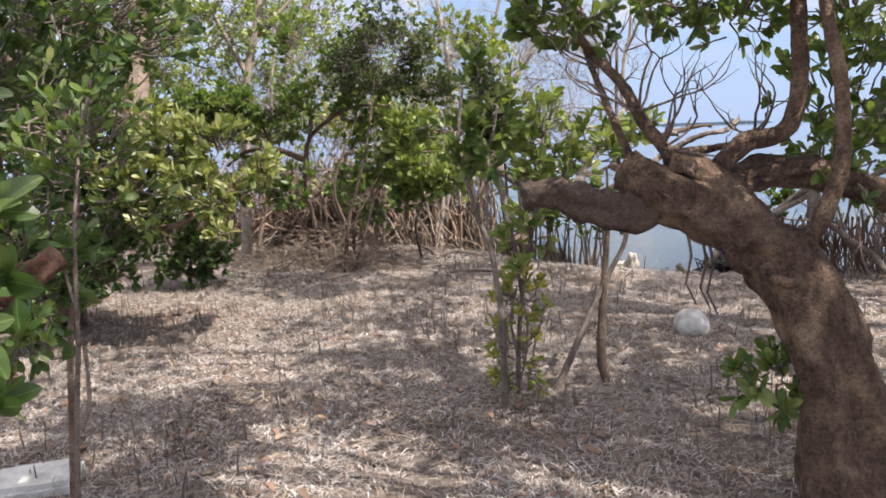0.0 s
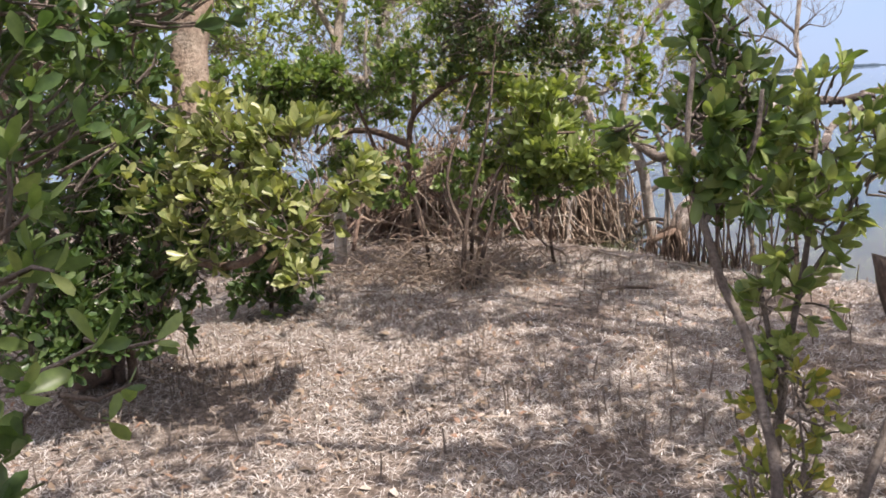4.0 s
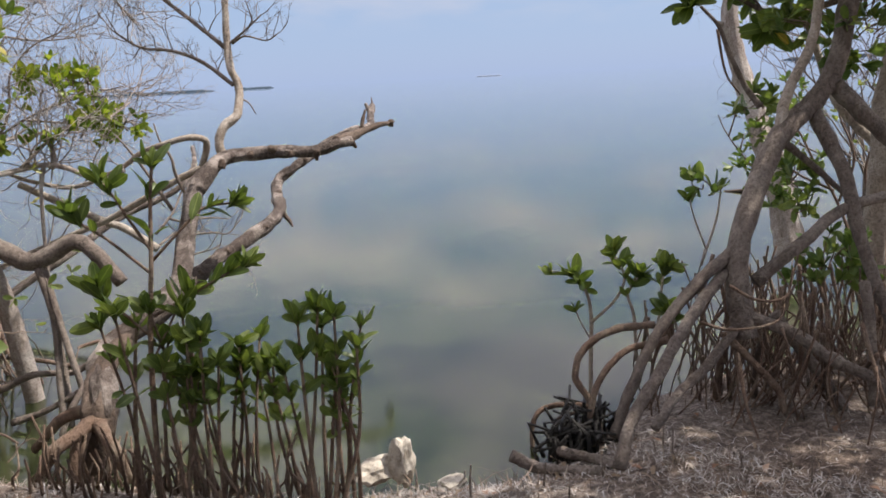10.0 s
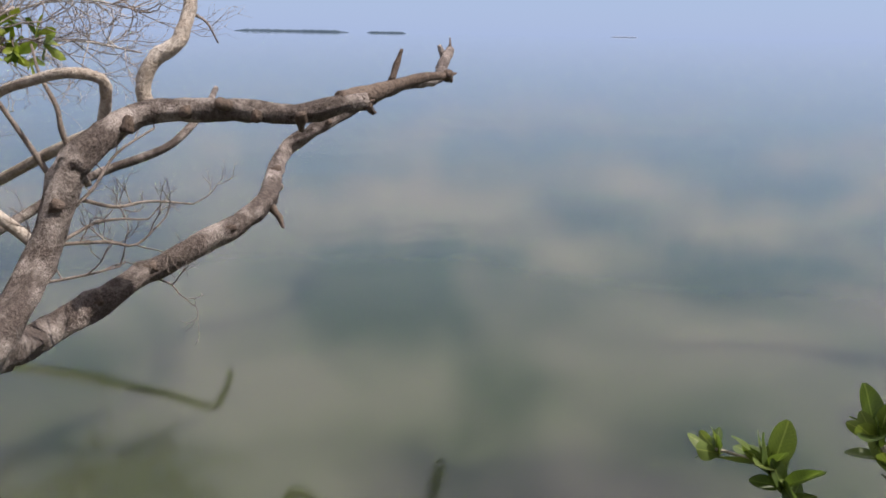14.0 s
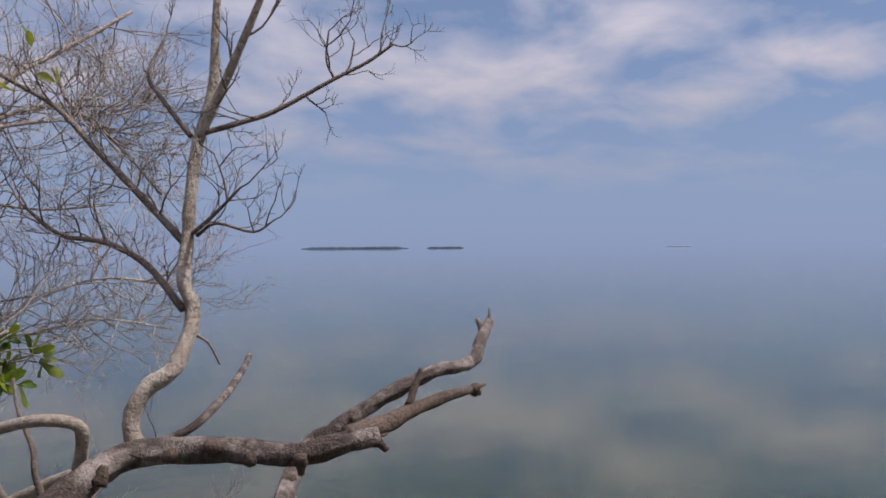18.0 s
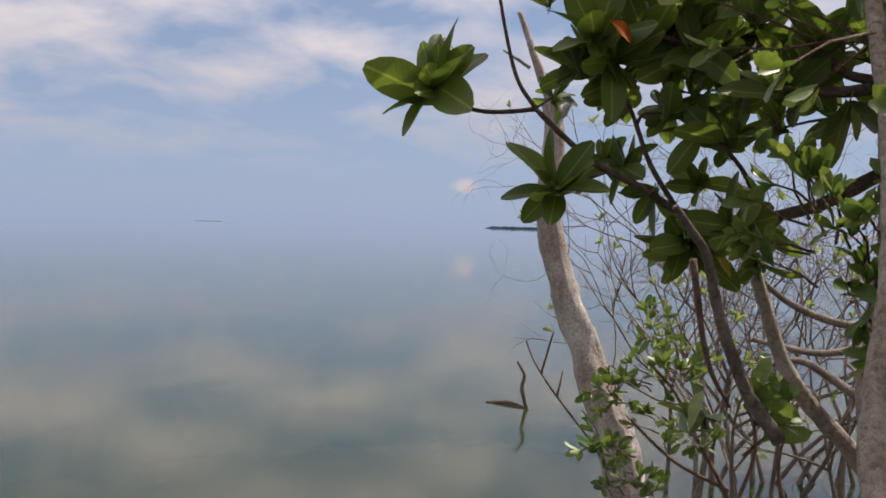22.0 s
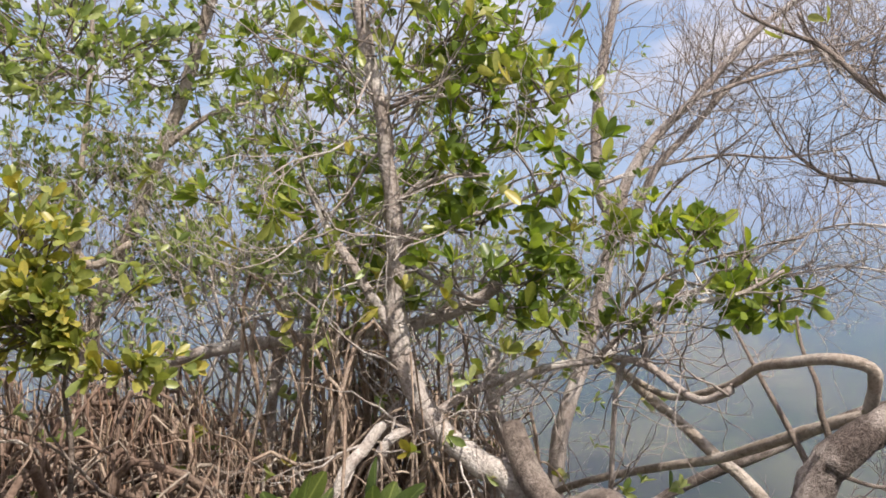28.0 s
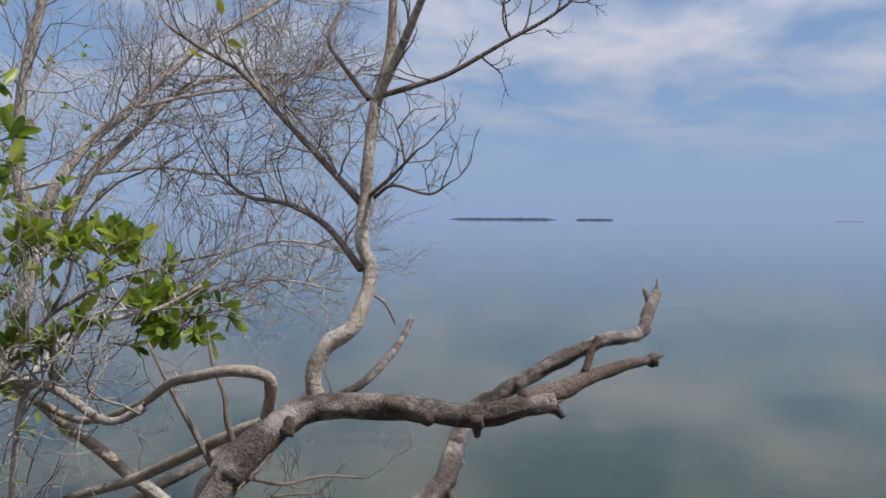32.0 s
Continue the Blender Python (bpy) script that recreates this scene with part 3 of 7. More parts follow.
for at in ((3.39, 6.62, 1.13), (3.58, 6.61, 1.16), (3.77, 6.49, 1.15), (3.88, 6.39, 1.15), (3.32, 6.86, 0.49), (3.51, 6.86, 0.59), (3.83, 6.95, 0.67), (4.26, 7.34, 0.81), (4.61, 7.46, 1.0), (3.14, 6.55, 0.91), (3.68, 6.54, 1.19)):
    d = (rand_dir(rng) + Vector((0, 0, -0.4))).normalized()
    p = Vector(at)
    limb("knot", [p - d * 0.02, p + d * 0.02, p + d * rng.uniform(0.03, 0.05)], 0.022, 0.009, DARK_BARK, dead, 8, 0.45, 3)
rng = random.Random(11)
twigs, ends = Wood(), []
for line, r0, r1 in (
    ([(3.79, 7.02, 2.12), (3.84, 7.01, 2.31), (3.85, 7.01, 2.49), (3.87, 7.04, 2.73), (3.87, 7.11, 3.03)], 0.022, 0.009),
    ([(3.79, 7.02, 2.13), (3.85, 6.96, 2.29), (3.91, 6.89, 2.47), (3.97, 6.83, 2.66), (4.02, 6.81, 2.87)], 0.019, 0.008),
    ([(3.80, 7.01, 2.15), (3.92, 6.94, 2.19), (4.02, 6.89, 2.23), (4.19, 6.78, 2.34), (4.29, 6.72, 2.40), (4.36, 6.67, 2.46)], 0.011, 0.005),
    ([(4.19, 6.78, 2.34), (4.17, 6.80, 2.41), (4.18, 6.80, 2.51)], 0.005, 0.003),
    ([(4.19, 6.78, 2.34), (4.24, 6.77, 2.38), (4.27, 6.78, 2.48)], 0.005, 0.003),
    ([(3.73, 6.99, 1.78), (3.62, 7.17, 1.96), (3.52, 7.34, 2.12), (3.41, 7.44, 2.27), (3.28, 7.56, 2.37), (3.17, 7.61, 2.45)], 0.014, 0.006),
    ([(3.70, 6.90, 1.56), (3.64, 7.10, 1.70), (3.54, 7.26, 1.78), (3.42, 7.42, 1.81), (3.33, 7.52, 1.90)], 0.014, 0.006),
    ([(3.77, 7.03, 2.14), (3.70, 7.15, 2.29), (3.68, 7.22, 2.38), (3.75, 7.25, 2.53)], 0.01, 0.005),
    ([(3.75, 6.98, 1.80), (3.79, 6.88, 1.86), (3.82, 6.81, 1.91), (3.84, 6.75, 1.95)], 0.008, 0.004),
    ([(3.77, 6.97, 1.80), (3.81, 6.89, 1.84), (3.91, 6.82, 1.81), (3.96, 6.76, 1.85)], 0.007, 0.003),
    ([(3.82, 6.81, 1.91), (3.81, 6.82, 1.98), (3.78, 6.82, 2.06)], 0.005, 0.002),
    ([(3.73, 6.89, 1.48), (3.77, 6.86, 1.45), (3.80, 6.84, 1.38)], 0.006, 0.003),
    ([(3.36, 6.77, 1.12), (3.36, 6.71, 1.21), (3.34, 6.68, 1.27), (3.25, 6.70, 1.29), (3.16, 6.80, 1.26), (3.10, 6.94, 1.22), (3.02, 7.08, 1.13), (2.86, 7.31, 1.04), (2.71, 7.49, 1.08), (2.62, 7.58, 1.13)], 0.0206, 0.011),
    ([(3.26, 6.98, 0.87), (3.18, 7.01, 1.04), (3.12, 7.03, 1.16), (3.08, 7.08, 1.25), (3.05, 7.13, 1.32)], 0.0123, 0.004),
    ([(3.33, 6.89, 0.90), (3.27, 6.91, 1.07), (3.26, 6.92, 1.17), (3.23, 6.97, 1.27), (3.22, 7.00, 1.37)], 0.0123, 0.004),
    ([(3.41, 6.80, 1.12), (3.27, 6.96, 1.03), (3.11, 7.14, 0.91), (3.00, 7.30, 0.82), (2.82, 7.48, 0.73), (2.53, 7.77, 0.57), (2.22, 8.06, 0.36)], 0.0208, 0.016),
    ([(2.69, 7.66, 1.06), (2.82, 7.54, 0.96), (2.93, 7.44, 0.88), (3.02, 7.34, 0.81), (3.10, 7.25, 0.76), (3.22, 7.13, 0.63)], 0.0207, 0.024),
    ([(2.4, 9.1, -0.35), (2.95, 9.05, 0.1), (3.45, 8.98, 0.36), (3.70, 9.01, 0.48), (3.96, 8.99, 0.60), (4.29, 8.85, 0.73), (4.52, 8.91, 0.88), (4.75, 9.25, 0.95), (4.97, 9.64, 1.02)], 0.034, 0.0208),
    ([(2.59, 8.04, 1.14), (2.74, 7.98, 1.33), (2.95, 7.89, 1.46), (3.17, 7.74, 1.54), (3.37, 7.60, 1.59)], 0.009, 0.004),
    ([(2.67, 8.00, 1.23), (2.80, 7.96, 1.46), (2.84, 7.95, 1.69), (2.97, 7.90, 1.85), (3.10, 7.84, 1.92)], 0.009, 0.004),
    ([(2.86, 7.93, 1.42), (3.09, 7.77, 1.38), (3.23, 7.65, 1.34), (3.40, 7.52, 1.39)], 0.007, 0.003),
    ([(3.08, 6.57, 0.78), (3.15, 6.65, 0.77), (3.30, 6.64, 0.76), (3.39, 6.63, 0.74), (3.48, 6.64, 0.80)], 0.008, 0.003),
    ([(3.04, 6.57, 0.68), (3.09, 6.60, 0.67), (3.22, 6.61, 0.67), (3.34, 6.65, 0.67)], 0.007, 0.003),
    ([(3.55, 6.94, 0.52), (3.58, 6.86, 0.51), (3.60, 6.84, 0.47)], 0.005, 0.002),
    ([(3.41, 7.33, 0.77), (3.55, 7.36, 0.72), (3.70, 7.40, 0.72), (3.90, 7.43, 0.68)], 0.009, 0.004),
    ([(3.28, 7.25, 0.70), (3.45, 7.33, 0.80), (3.58, 7.40, 0.93), (3.76, 7.45, 1.02)], 0.009, 0.004),
    ([(3.30, 7.28, 0.62), (3.50, 7.40, 0.66), (3.72, 7.50, 0.62)], 0.008, 0.004),
):
    sl = smooth_line(line, 4)
    limb("twig", line, r0, r1, GREY_BARK if r0 > 0.03 else PALE_BARK if r0 > 0.0185 else TWIG_BARK, dead, 7, 0.12, 4)
    n = len(sl)
    for i in range(2, n, 2):
        for _ in range(2 if 0.0135 < r0 < 0.0145 else 1):
            if r0 > 0.0205 or 0.0055 < r0 < 0.0065 or 0.0122 < r0 < 0.0124 or rng.random() > 0.85:
                continue
            w = (sl[min(i + 1, n - 1)] - sl[i - 1]).normalized()
            grow(twigs, ends, rng, sl[i], (w * 0.6 + rand_dir(rng) * 1.0 + UP * 0.3), rng.uniform(0.08, 0.15), max(0.003, r1 * 0.75), 3, 0.25, 0.85, 0.1, (2, 3), 4)
tagged(twigs.link("twig_spray", TWIG_BARK, dead, "thin leafless grey twigs"), kind="stuff")

# ---- plants: shared builders ----
def crown_points(rng, centre, radii, count, gap=0.0, freq=2.3):
    """Places in a blob with an uneven outline and holes."""
    out, c = [], Vector(centre)
    tries = 0
    while len(out) < count and tries < count * 12:
        tries += 1
        d = rand_dir(rng) * rng.uniform(0.25, 1.0) ** 0.6
        edge = 1 + 0.35 * noise.noise(Vector((d.x * 1.7 + c.x * 3, d.y * 1.7 + c.y * 3, d.z * 1.7)))
        p = c + Vector((d.x * radii[0], d.y * radii[1], d.z * radii[2])) * edge
        if noise.noise(p * freq) > gap:
            out.append((p, d))
    return out


def foliage(rng, wood, blobs, size, per=(5, 8), open_=0.9, up=0.5, twig=0.005):
    """Rosettes of leaves on short twigs through some blobs (centre, radii, count)."""
    leaves = []
    for centre, radii, count in blobs:
        c = Vector(centre)
        for p, d in crown_points(rng, centre, radii, count, -0.12):
            w = (d * 0.8 + UP * up + rand_dir(rng) * 0.6).normalized()
            back = p - w * rng.uniform(0.08, 0.2) * (radii[0] + 0.2) + (c - p) * 0.25
            wood.tube([back, (back + p) / 2 + rand_dir(rng) * 0.015, p], twig, twig * 0.5, 3, cap=False)
            leaves += rosette(rng, p, w, rng.randint(*per), size, 0.1, open_)
    return leaves


def fill_line(rng, wood, line, count, reach, leaves, size, per=(5, 8), r=0.005, up=0.4):
    """Side twigs with leaf rosettes along a limb."""
    for _ in range(count):
        k = rng.randint(len(line) // 3, len(line) - 1)
        a = Vector(line[k])
        w = (rand_dir(rng) + UP * up).normalized()
        e = a + w * reach * rng.uniform(0.4, 1.0)
        wood.tube([a, a.lerp(e, 0.5) + rand_dir(rng) * reach * 0.12, e], r, r * 0.5, 4, cap=False)
        leaves += rosette(rng, e, w, rng.randint(*per), size, 0.08)


NEAR_LEAF = {}


def near_leaf(mat):
    """The mesh of a near leaf in the shades of a crown's leaves, one shade an object."""
    if mat.name not in NEAR_LEAF:
        own = mat.copy()
        own.name = "single " + mat.name
        for n in list(own.node_tree.nodes):
            if n.bl_idname == "ShaderNodeNewGeometry":
                info = own.node_tree.nodes.new("ShaderNodeObjectInfo")
                for link in list(n.outputs["Random Per Island"].links):
                    own.node_tree.links.new(info.outputs["Random"], link.to_socket)
        NEAR_LEAF[mat.name] = fine_leaf_data("leaf", own, 0.85)
    return NEAR_LEAF[mat.name]


def plant(name, label, category, limbs, bark_mat, blobs, size, leaf_mat, seed, per=(5, 8), side=0, reach=0.3, part_name="branch", group="", seg=8, lumps=0.16, up=0.5, near=None, flute=0.0):
    """A tree or bush: limbs (points, r0, r1), the first its trunk; leafy blobs; side twigs. near: a place; the 280 leaves next to it are single."""
    rng = random.Random(seed)
    pts, r0, r1 = limbs[0]
    x, y = pts[0][0], pts[0][1]
    gap = pts[0][2] - ground_height(x, y)
    if gap > 0.02:  # the stem goes on down into the ground
        lean = Vector((pts[0][0] - pts[1][0], pts[0][1] - pts[1][1], 0)).normalized() * 0.12 * gap
        foot = Vector((x + lean.x, y + lean.y, 0))
        foot.z = ground_height(foot.x, foot.y) - 0.05
        limbs = [([foot, foot.lerp(Vector(pts[0]), 0.5) + lean * 0.15] + list(pts), r0, r1)] + list(limbs[1:])
    at = limbs[0][0][0]
    ob = thing(name, at, label, category, group)
    spray, leaves, stems = Wood(), [], []
    for i, (pts, r0, r1) in enumerate(limbs):
        stem = limb("trunk" if i == 0 else part_name, pts, r0, r1, bark_mat, ob, seg if r0 > 0.02 else 6, lumps, flute=flute if r0 > 0.045 else 0.0)
        stems.append((stem, smooth_line(pts, 2)))
        if side:
            fill_line(rng, spray, smooth_line(pts, 4), side, reach, leaves, size, per)
    leaves += foliage(rng, spray, blobs, size, per, up=up)
    if spray.v:
        tagged(spray.link("twig_spray", TWIG_BARK, ob, "thin brown twigs"), kind="stuff")
    if near is not None:
        leaves.sort(key=lambda leaf: (Vector(leaf[0]) - Vector(near)).length)
        for leaf in leaves[:280]:
            owner = min(stems, key=lambda st: min((q - Vector(leaf[0])).length_squared for q in st[1]))[0]
            place_leaves([leaf], near_leaf(leaf_mat), owner)
        leaves = leaves[280:]
    if leaves:
        leaf_mesh("crown", leaves, leaf_mat, ob)
    return ob


# ---- the gnarled tree beside the start ----
tree1 = plant("gnarled_tree", "gnarled brown leaning tree with a broken hollow limb", "tree", [
    ([(1.66, -0.00, -0.27), (1.67, 0.10, 0.08), (1.69, 0.20, 0.42), (1.65, 0.29, 0.66), (1.59, 0.38, 0.84)], 0.14, 0.125),
    ([(1.62, 0.37, 0.80), (1.50, 0.45, 0.92), (1.38, 0.54, 1.00), (1.26, 0.62, 1.07), (1.17, 0.70, 1.14)], 0.115, 0.07),
    ([(1.55, 0.50, 0.92), (1.49, 0.54, 1.03), (1.39, 0.61, 1.13), (1.31, 0.64, 1.16)], 0.075, 0.05),
    ([(1.53, 0.62, 1.07), (1.72, 0.65, 1.11), (1.92, 0.66, 1.09), (2.19, 0.66, 1.00), (2.50, 0.64, 0.87)], 0.06, 0.05),
    ([(1.47, 0.59, 1.13), (1.57, 0.59, 1.22), (1.71, 0.57, 1.26), (1.77, 0.58, 1.41), (1.78, 0.62, 1.71), (1.82, 0.66, 2.02), (1.83, 0.78, 2.51)], 0.037, 0.02),
    ([(1.63, 0.32, 0.88), (1.70, 0.30, 1.02), (1.74, 0.30, 1.18), (1.75, 0.33, 1.40), (1.72, 0.37, 1.63), (1.70, 0.42, 1.99), (1.74, 0.48, 2.42)], 0.03, 0.016),
    ([(1.35, 0.63, 1.15), (1.25, 0.70, 1.29), (1.20, 0.79, 1.44), (1.10, 0.88, 1.58), (1.03, 0.91, 1.72)], 0.026, 0.012),
    ([(1.36, 0.67, 1.19), (1.51, 0.70, 1.20), (1.68, 0.73, 1.23)], 0.02, 0.008),
    # the next three boughs are added above the view to carry shading leaves
    ([(1.79, 0.65, 1.90), (1.56, 0.52, 2.48), (1.14, 0.25, 2.98)] + [(0.95, -0.7, 2.95), (0.5, -1.2, 3.0)], 0.03, 0.012),
    ([(1.82, 0.66, 2.02), (1.80, 1.12, 2.69)] + [(1.2, 1.4, 2.85), (0.6, 1.5, 3.05), (0.2, 1.4, 3.1)], 0.03, 0.012),
    ([(1.73, 0.45, 2.20), (2.07, 0.88, 2.76)] + [(2.0, 1.5, 2.9), (2.1, 2.0, 3.1)], 0.028, 0.012),
    ([(1.22, 0.66, 1.10), (1.20, 0.80, 1.25), (1.17, 0.95, 1.45), (1.15, 1.08, 1.66), (1.15, 1.12, 1.88)], 0.018, 0.01),
], GNARL_BARK, [
    ((1.07, 0.90, 1.72), (0.22, 0.22, 0.14), 38), ((0.95, 0.92, 1.72), (0.14, 0.14, 0.1), 14),
    ((1.42, 0.85, 1.79), (0.3, 0.3, 0.16), 40), ((2.03, 0.68, 1.31), (0.25, 0.3, 0.35), 70), ((1.75, 0.99, 1.72), (0.25, 0.25, 0.14), 34),
    ((2.06, 0.62, 1.67), (0.3, 0.3, 0.25), 50), ((1.68, 0.90, 2.42), (0.8, 0.7, 0.45), 190), ((1.82, 0.43, 2.20), (0.7, 0.8, 0.4), 150), ((2.11, 0.95, 1.18), (0.2, 0.2, 0.2), 30),
    ((1.57, 0.37, 0.45), (0.16, 0.16, 0.2), 34),
    # high leaf blobs out of view, added to throw dappled shade
    ((0.75, -0.9, 3.05), (0.75, 0.65, 0.25), 95), ((0.45, 1.3, 3.1), (0.6, 0.55, 0.25), 75), ((2.15, 1.9, 3.1), (0.7, 0.6, 0.25), 85), ((1.6, 0.3, 3.2), (0.6, 0.5, 0.25), 60),
], 0.075, LEAF, 21, (5, 8), seg=30, lumps=0.26, flute=0.26)
limb("stub", [(1.31, 0.61, 1.05), (1.19, 0.67, 0.98), (1.09, 0.74, 1.00), (0.99, 0.82, 1.04), (0.89, 0.85, 1.05), (0.84, 0.87, 1.04)], 0.066, 0.05, DARK_BARK, tree1, 22, 0.5, label="dark shaggy broken stub", flute=0.4)
rng = random.Random(4)
for at in ((1.17, 0.70, 1.14), (1.18, 0.67, 1.10), (1.19, 0.64, 1.05), (1.31, 0.64, 1.16), (1.23, 0.62, 1.12), (1.34, 0.46, 0.99), (1.43, 0.39, 0.92), (1.26, 0.54, 1.04), (1.54, 0.25, 0.78)):
    p = Vector(at)
    d = (Vector((-0.7, 0.1, 0.35)) + rand_dir(rng) * 0.5).normalized()
    limb("splinter", [p - d * 0.05, p, p + d * 0.04 + rand_dir(rng) * 0.012, p + d * rng.uniform(0.06, 0.09)], 0.03, 0.006, GNARL_BARK, tree1, 7, 0.5, 3)
rng = random.Random(3)
spray = Wood()
for base in ((1.33, 0.54, 0.94), (1.38, 0.53, 0.92), (1.39, 0.50, 0.91)):
    p = Vector(base)
    spray.tube([p, p + Vector((0.02, 0, -0.1)), p + Vector((0.01, 0.02, -0.2)), p + Vector((0.05, 0.02, -0.28))], 0.006, 0.003, 4)
for base in ((1.24, 0.73, 1.34), (1.17, 0.83, 1.50), (1.30, 0.68, 1.21), (1.68, 0.73, 1.23)):
    for _ in range(5):
        grow(spray, [], rng, Vector(base), rand_dir(rng) + UP * 0.7, 0.22, 0.006, 2, 0.3, 0.8, 0.1, (2, 2), 4)
tagged(spray.link("twig_spray", TWIG_BARK, tree1, "thin dead twigs and hanging rootlets"), kind="stuff")

# ---- saplings in front of the start ----
plant("sapling", "slender mangrove sapling with yellow-green leaves", "sapling", [
    ([(1.00, 1.60, 0.00), (1.03, 1.65, 0.35), (1.09, 1.70, 0.68), (1.15, 1.74, 0.91), (1.19, 1.78, 1.14), (1.22, 1.82, 1.36)], 0.013, 0.006),
    ([(1.05, 1.67, 0.50), (1.04, 1.78, 0.78), (1.04, 1.88, 1.00), (1.05, 1.96, 1.22)], 0.010, 0.005),
    ([(1.12, 1.72, 0.80), (1.25, 1.74, 0.98), (1.34, 1.78, 1.12)], 0.008, 0.004),
], STILT_BARK, [
    ((1.04, 1.95, 1.24), (0.2, 0.22, 0.22), 34), ((1.20, 1.80, 1.30), (0.2, 0.2, 0.2), 30), ((1.30, 1.80, 1.12), (0.18, 0.18, 0.16), 22),
    ((1.16, 1.78, 1.02), (0.2, 0.2, 0.16), 24), ((1.10, 1.76, 0.80), (0.15, 0.16, 0.12), 14), ((1.10, 1.68, 0.60), (0.13, 0.12, 0.08), 10),
], 0.078, LEAF_OLIVE, 31, (4, 7), group="saplings", near=(1.10, 1.62, 1.07))
plant("sapling", "forked sapling with a bare lower stem", "sapling", [
    ([(1.13, 1.54, -0.03), (1.29, 1.63, 0.21), (1.42, 1.72, 0.40), (1.55, 1.80, 0.57), (1.67, 1.88, 0.75), (1.66, 1.95, 1.07), (1.67, 2.01, 1.34), (1.70, 2.08, 1.70)], 0.018, 0.008),
    ([(1.65, 1.88, 0.74), (1.59, 1.91, 0.87), (1.59, 1.95, 1.07)], 0.012, 0.006),
], STILT_BARK, [((1.70, 2.01, 1.38), (0.22, 0.22, 0.22), 36), ((1.56, 1.99, 1.21), (0.2, 0.2, 0.15), 24)], 0.075, LEAF_OLIVE, 32, (4, 7), group="saplings")
plant("sapling", "bare brown sapling stem with a swollen foot", "sapling", [
    ([(1.45, 1.61, -0.08), (1.47, 1.63, 0.02), (1.45, 1.67, 0.17), (1.48, 1.73, 0.39), (1.53, 1.81, 0.64), (1.60, 1.93, 0.96)], 0.035, 0.010),
], DARK_BARK, [], 0.07, LEAF, 33, group="saplings")
plant("sprouts", "low clump of thin leafy yellow-green sprouts", "shrub", [
    ([(0.97, 1.47, 0.08), (0.98, 1.51, 0.24), (0.96, 1.54, 0.41), (1.00, 1.57, 0.57)], 0.008, 0.004),
    ([(1.02, 1.51, 0.05), (1.07, 1.55, 0.26), (1.14, 1.59, 0.46)], 0.007, 0.003),
    ([(0.94, 1.48, 0.10), (0.90, 1.52, 0.29), (0.89, 1.56, 0.45)], 0.007, 0.003),
    ([(0.96, 1.43, 0.11), (1.02, 1.47, 0.34), (1.00, 1.47, 0.55)], 0.006, 0.003),
], TWIG_BARK, [((0.97, 1.51, 0.26), (0.14, 0.14, 0.24), 44), ((1.02, 1.56, 0.53), (0.16, 0.16, 0.12), 30)], 0.055, LEAF_YELLOW, 34, (3, 5))
plant("sapling", "dense sapling with broad dark green leaves", "sapling", [
    ([(0.87, 1.33, 0.10), (0.86, 1.30, 0.45), (0.86, 1.38, 0.60), (0.85, 1.45, 0.77), (0.81, 1.51, 0.90), (0.78, 1.54, 1.03), (0.75, 1.57, 1.16), (0.75, 1.60, 1.31), (0.78, 1.63, 1.49)], 0.018, 0.007),
    ([(0.77, 1.55, 1.06), (0.84, 1.52, 1.17), (0.88, 1.48, 1.28), (0.91, 1.51, 1.40)], 0.010, 0.005),
    ([(0.75, 1.57, 1.17), (0.71, 1.64, 1.25), (0.67, 1.70, 1.34)], 0.009, 0.005),
    ([(0.76, 1.56, 1.12), (0.85, 1.62, 1.24), (0.94, 1.68, 1.38)], 0.008, 0.004),
], STILT_BARK, [
    ((0.77, 1.64, 1.33), (0.19, 0.18, 0.14), 40), ((0.88, 1.67, 1.48), (0.18, 0.18, 0.14), 28), ((0.93, 1.60, 1.33), (0.14, 0.14, 0.15), 22),
    ((0.68, 1.71, 1.34), (0.11, 0.11, 0.10), 20), ((0.90, 1.52, 1.20), (0.12, 0.12, 0.10), 12), ((0.76, 1.60, 1.18), (0.11, 0.1, 0.06), 9), ((0.95, 1.74, 1.58), (0.15, 0.15, 0.1), 14), ((0.72, 1.62, 1.48), (0.12, 0.12, 0.1), 14),
], 0.08, LEAF, 35, (4, 7), group="saplings", near=(0.76, 1.50, 1.31))

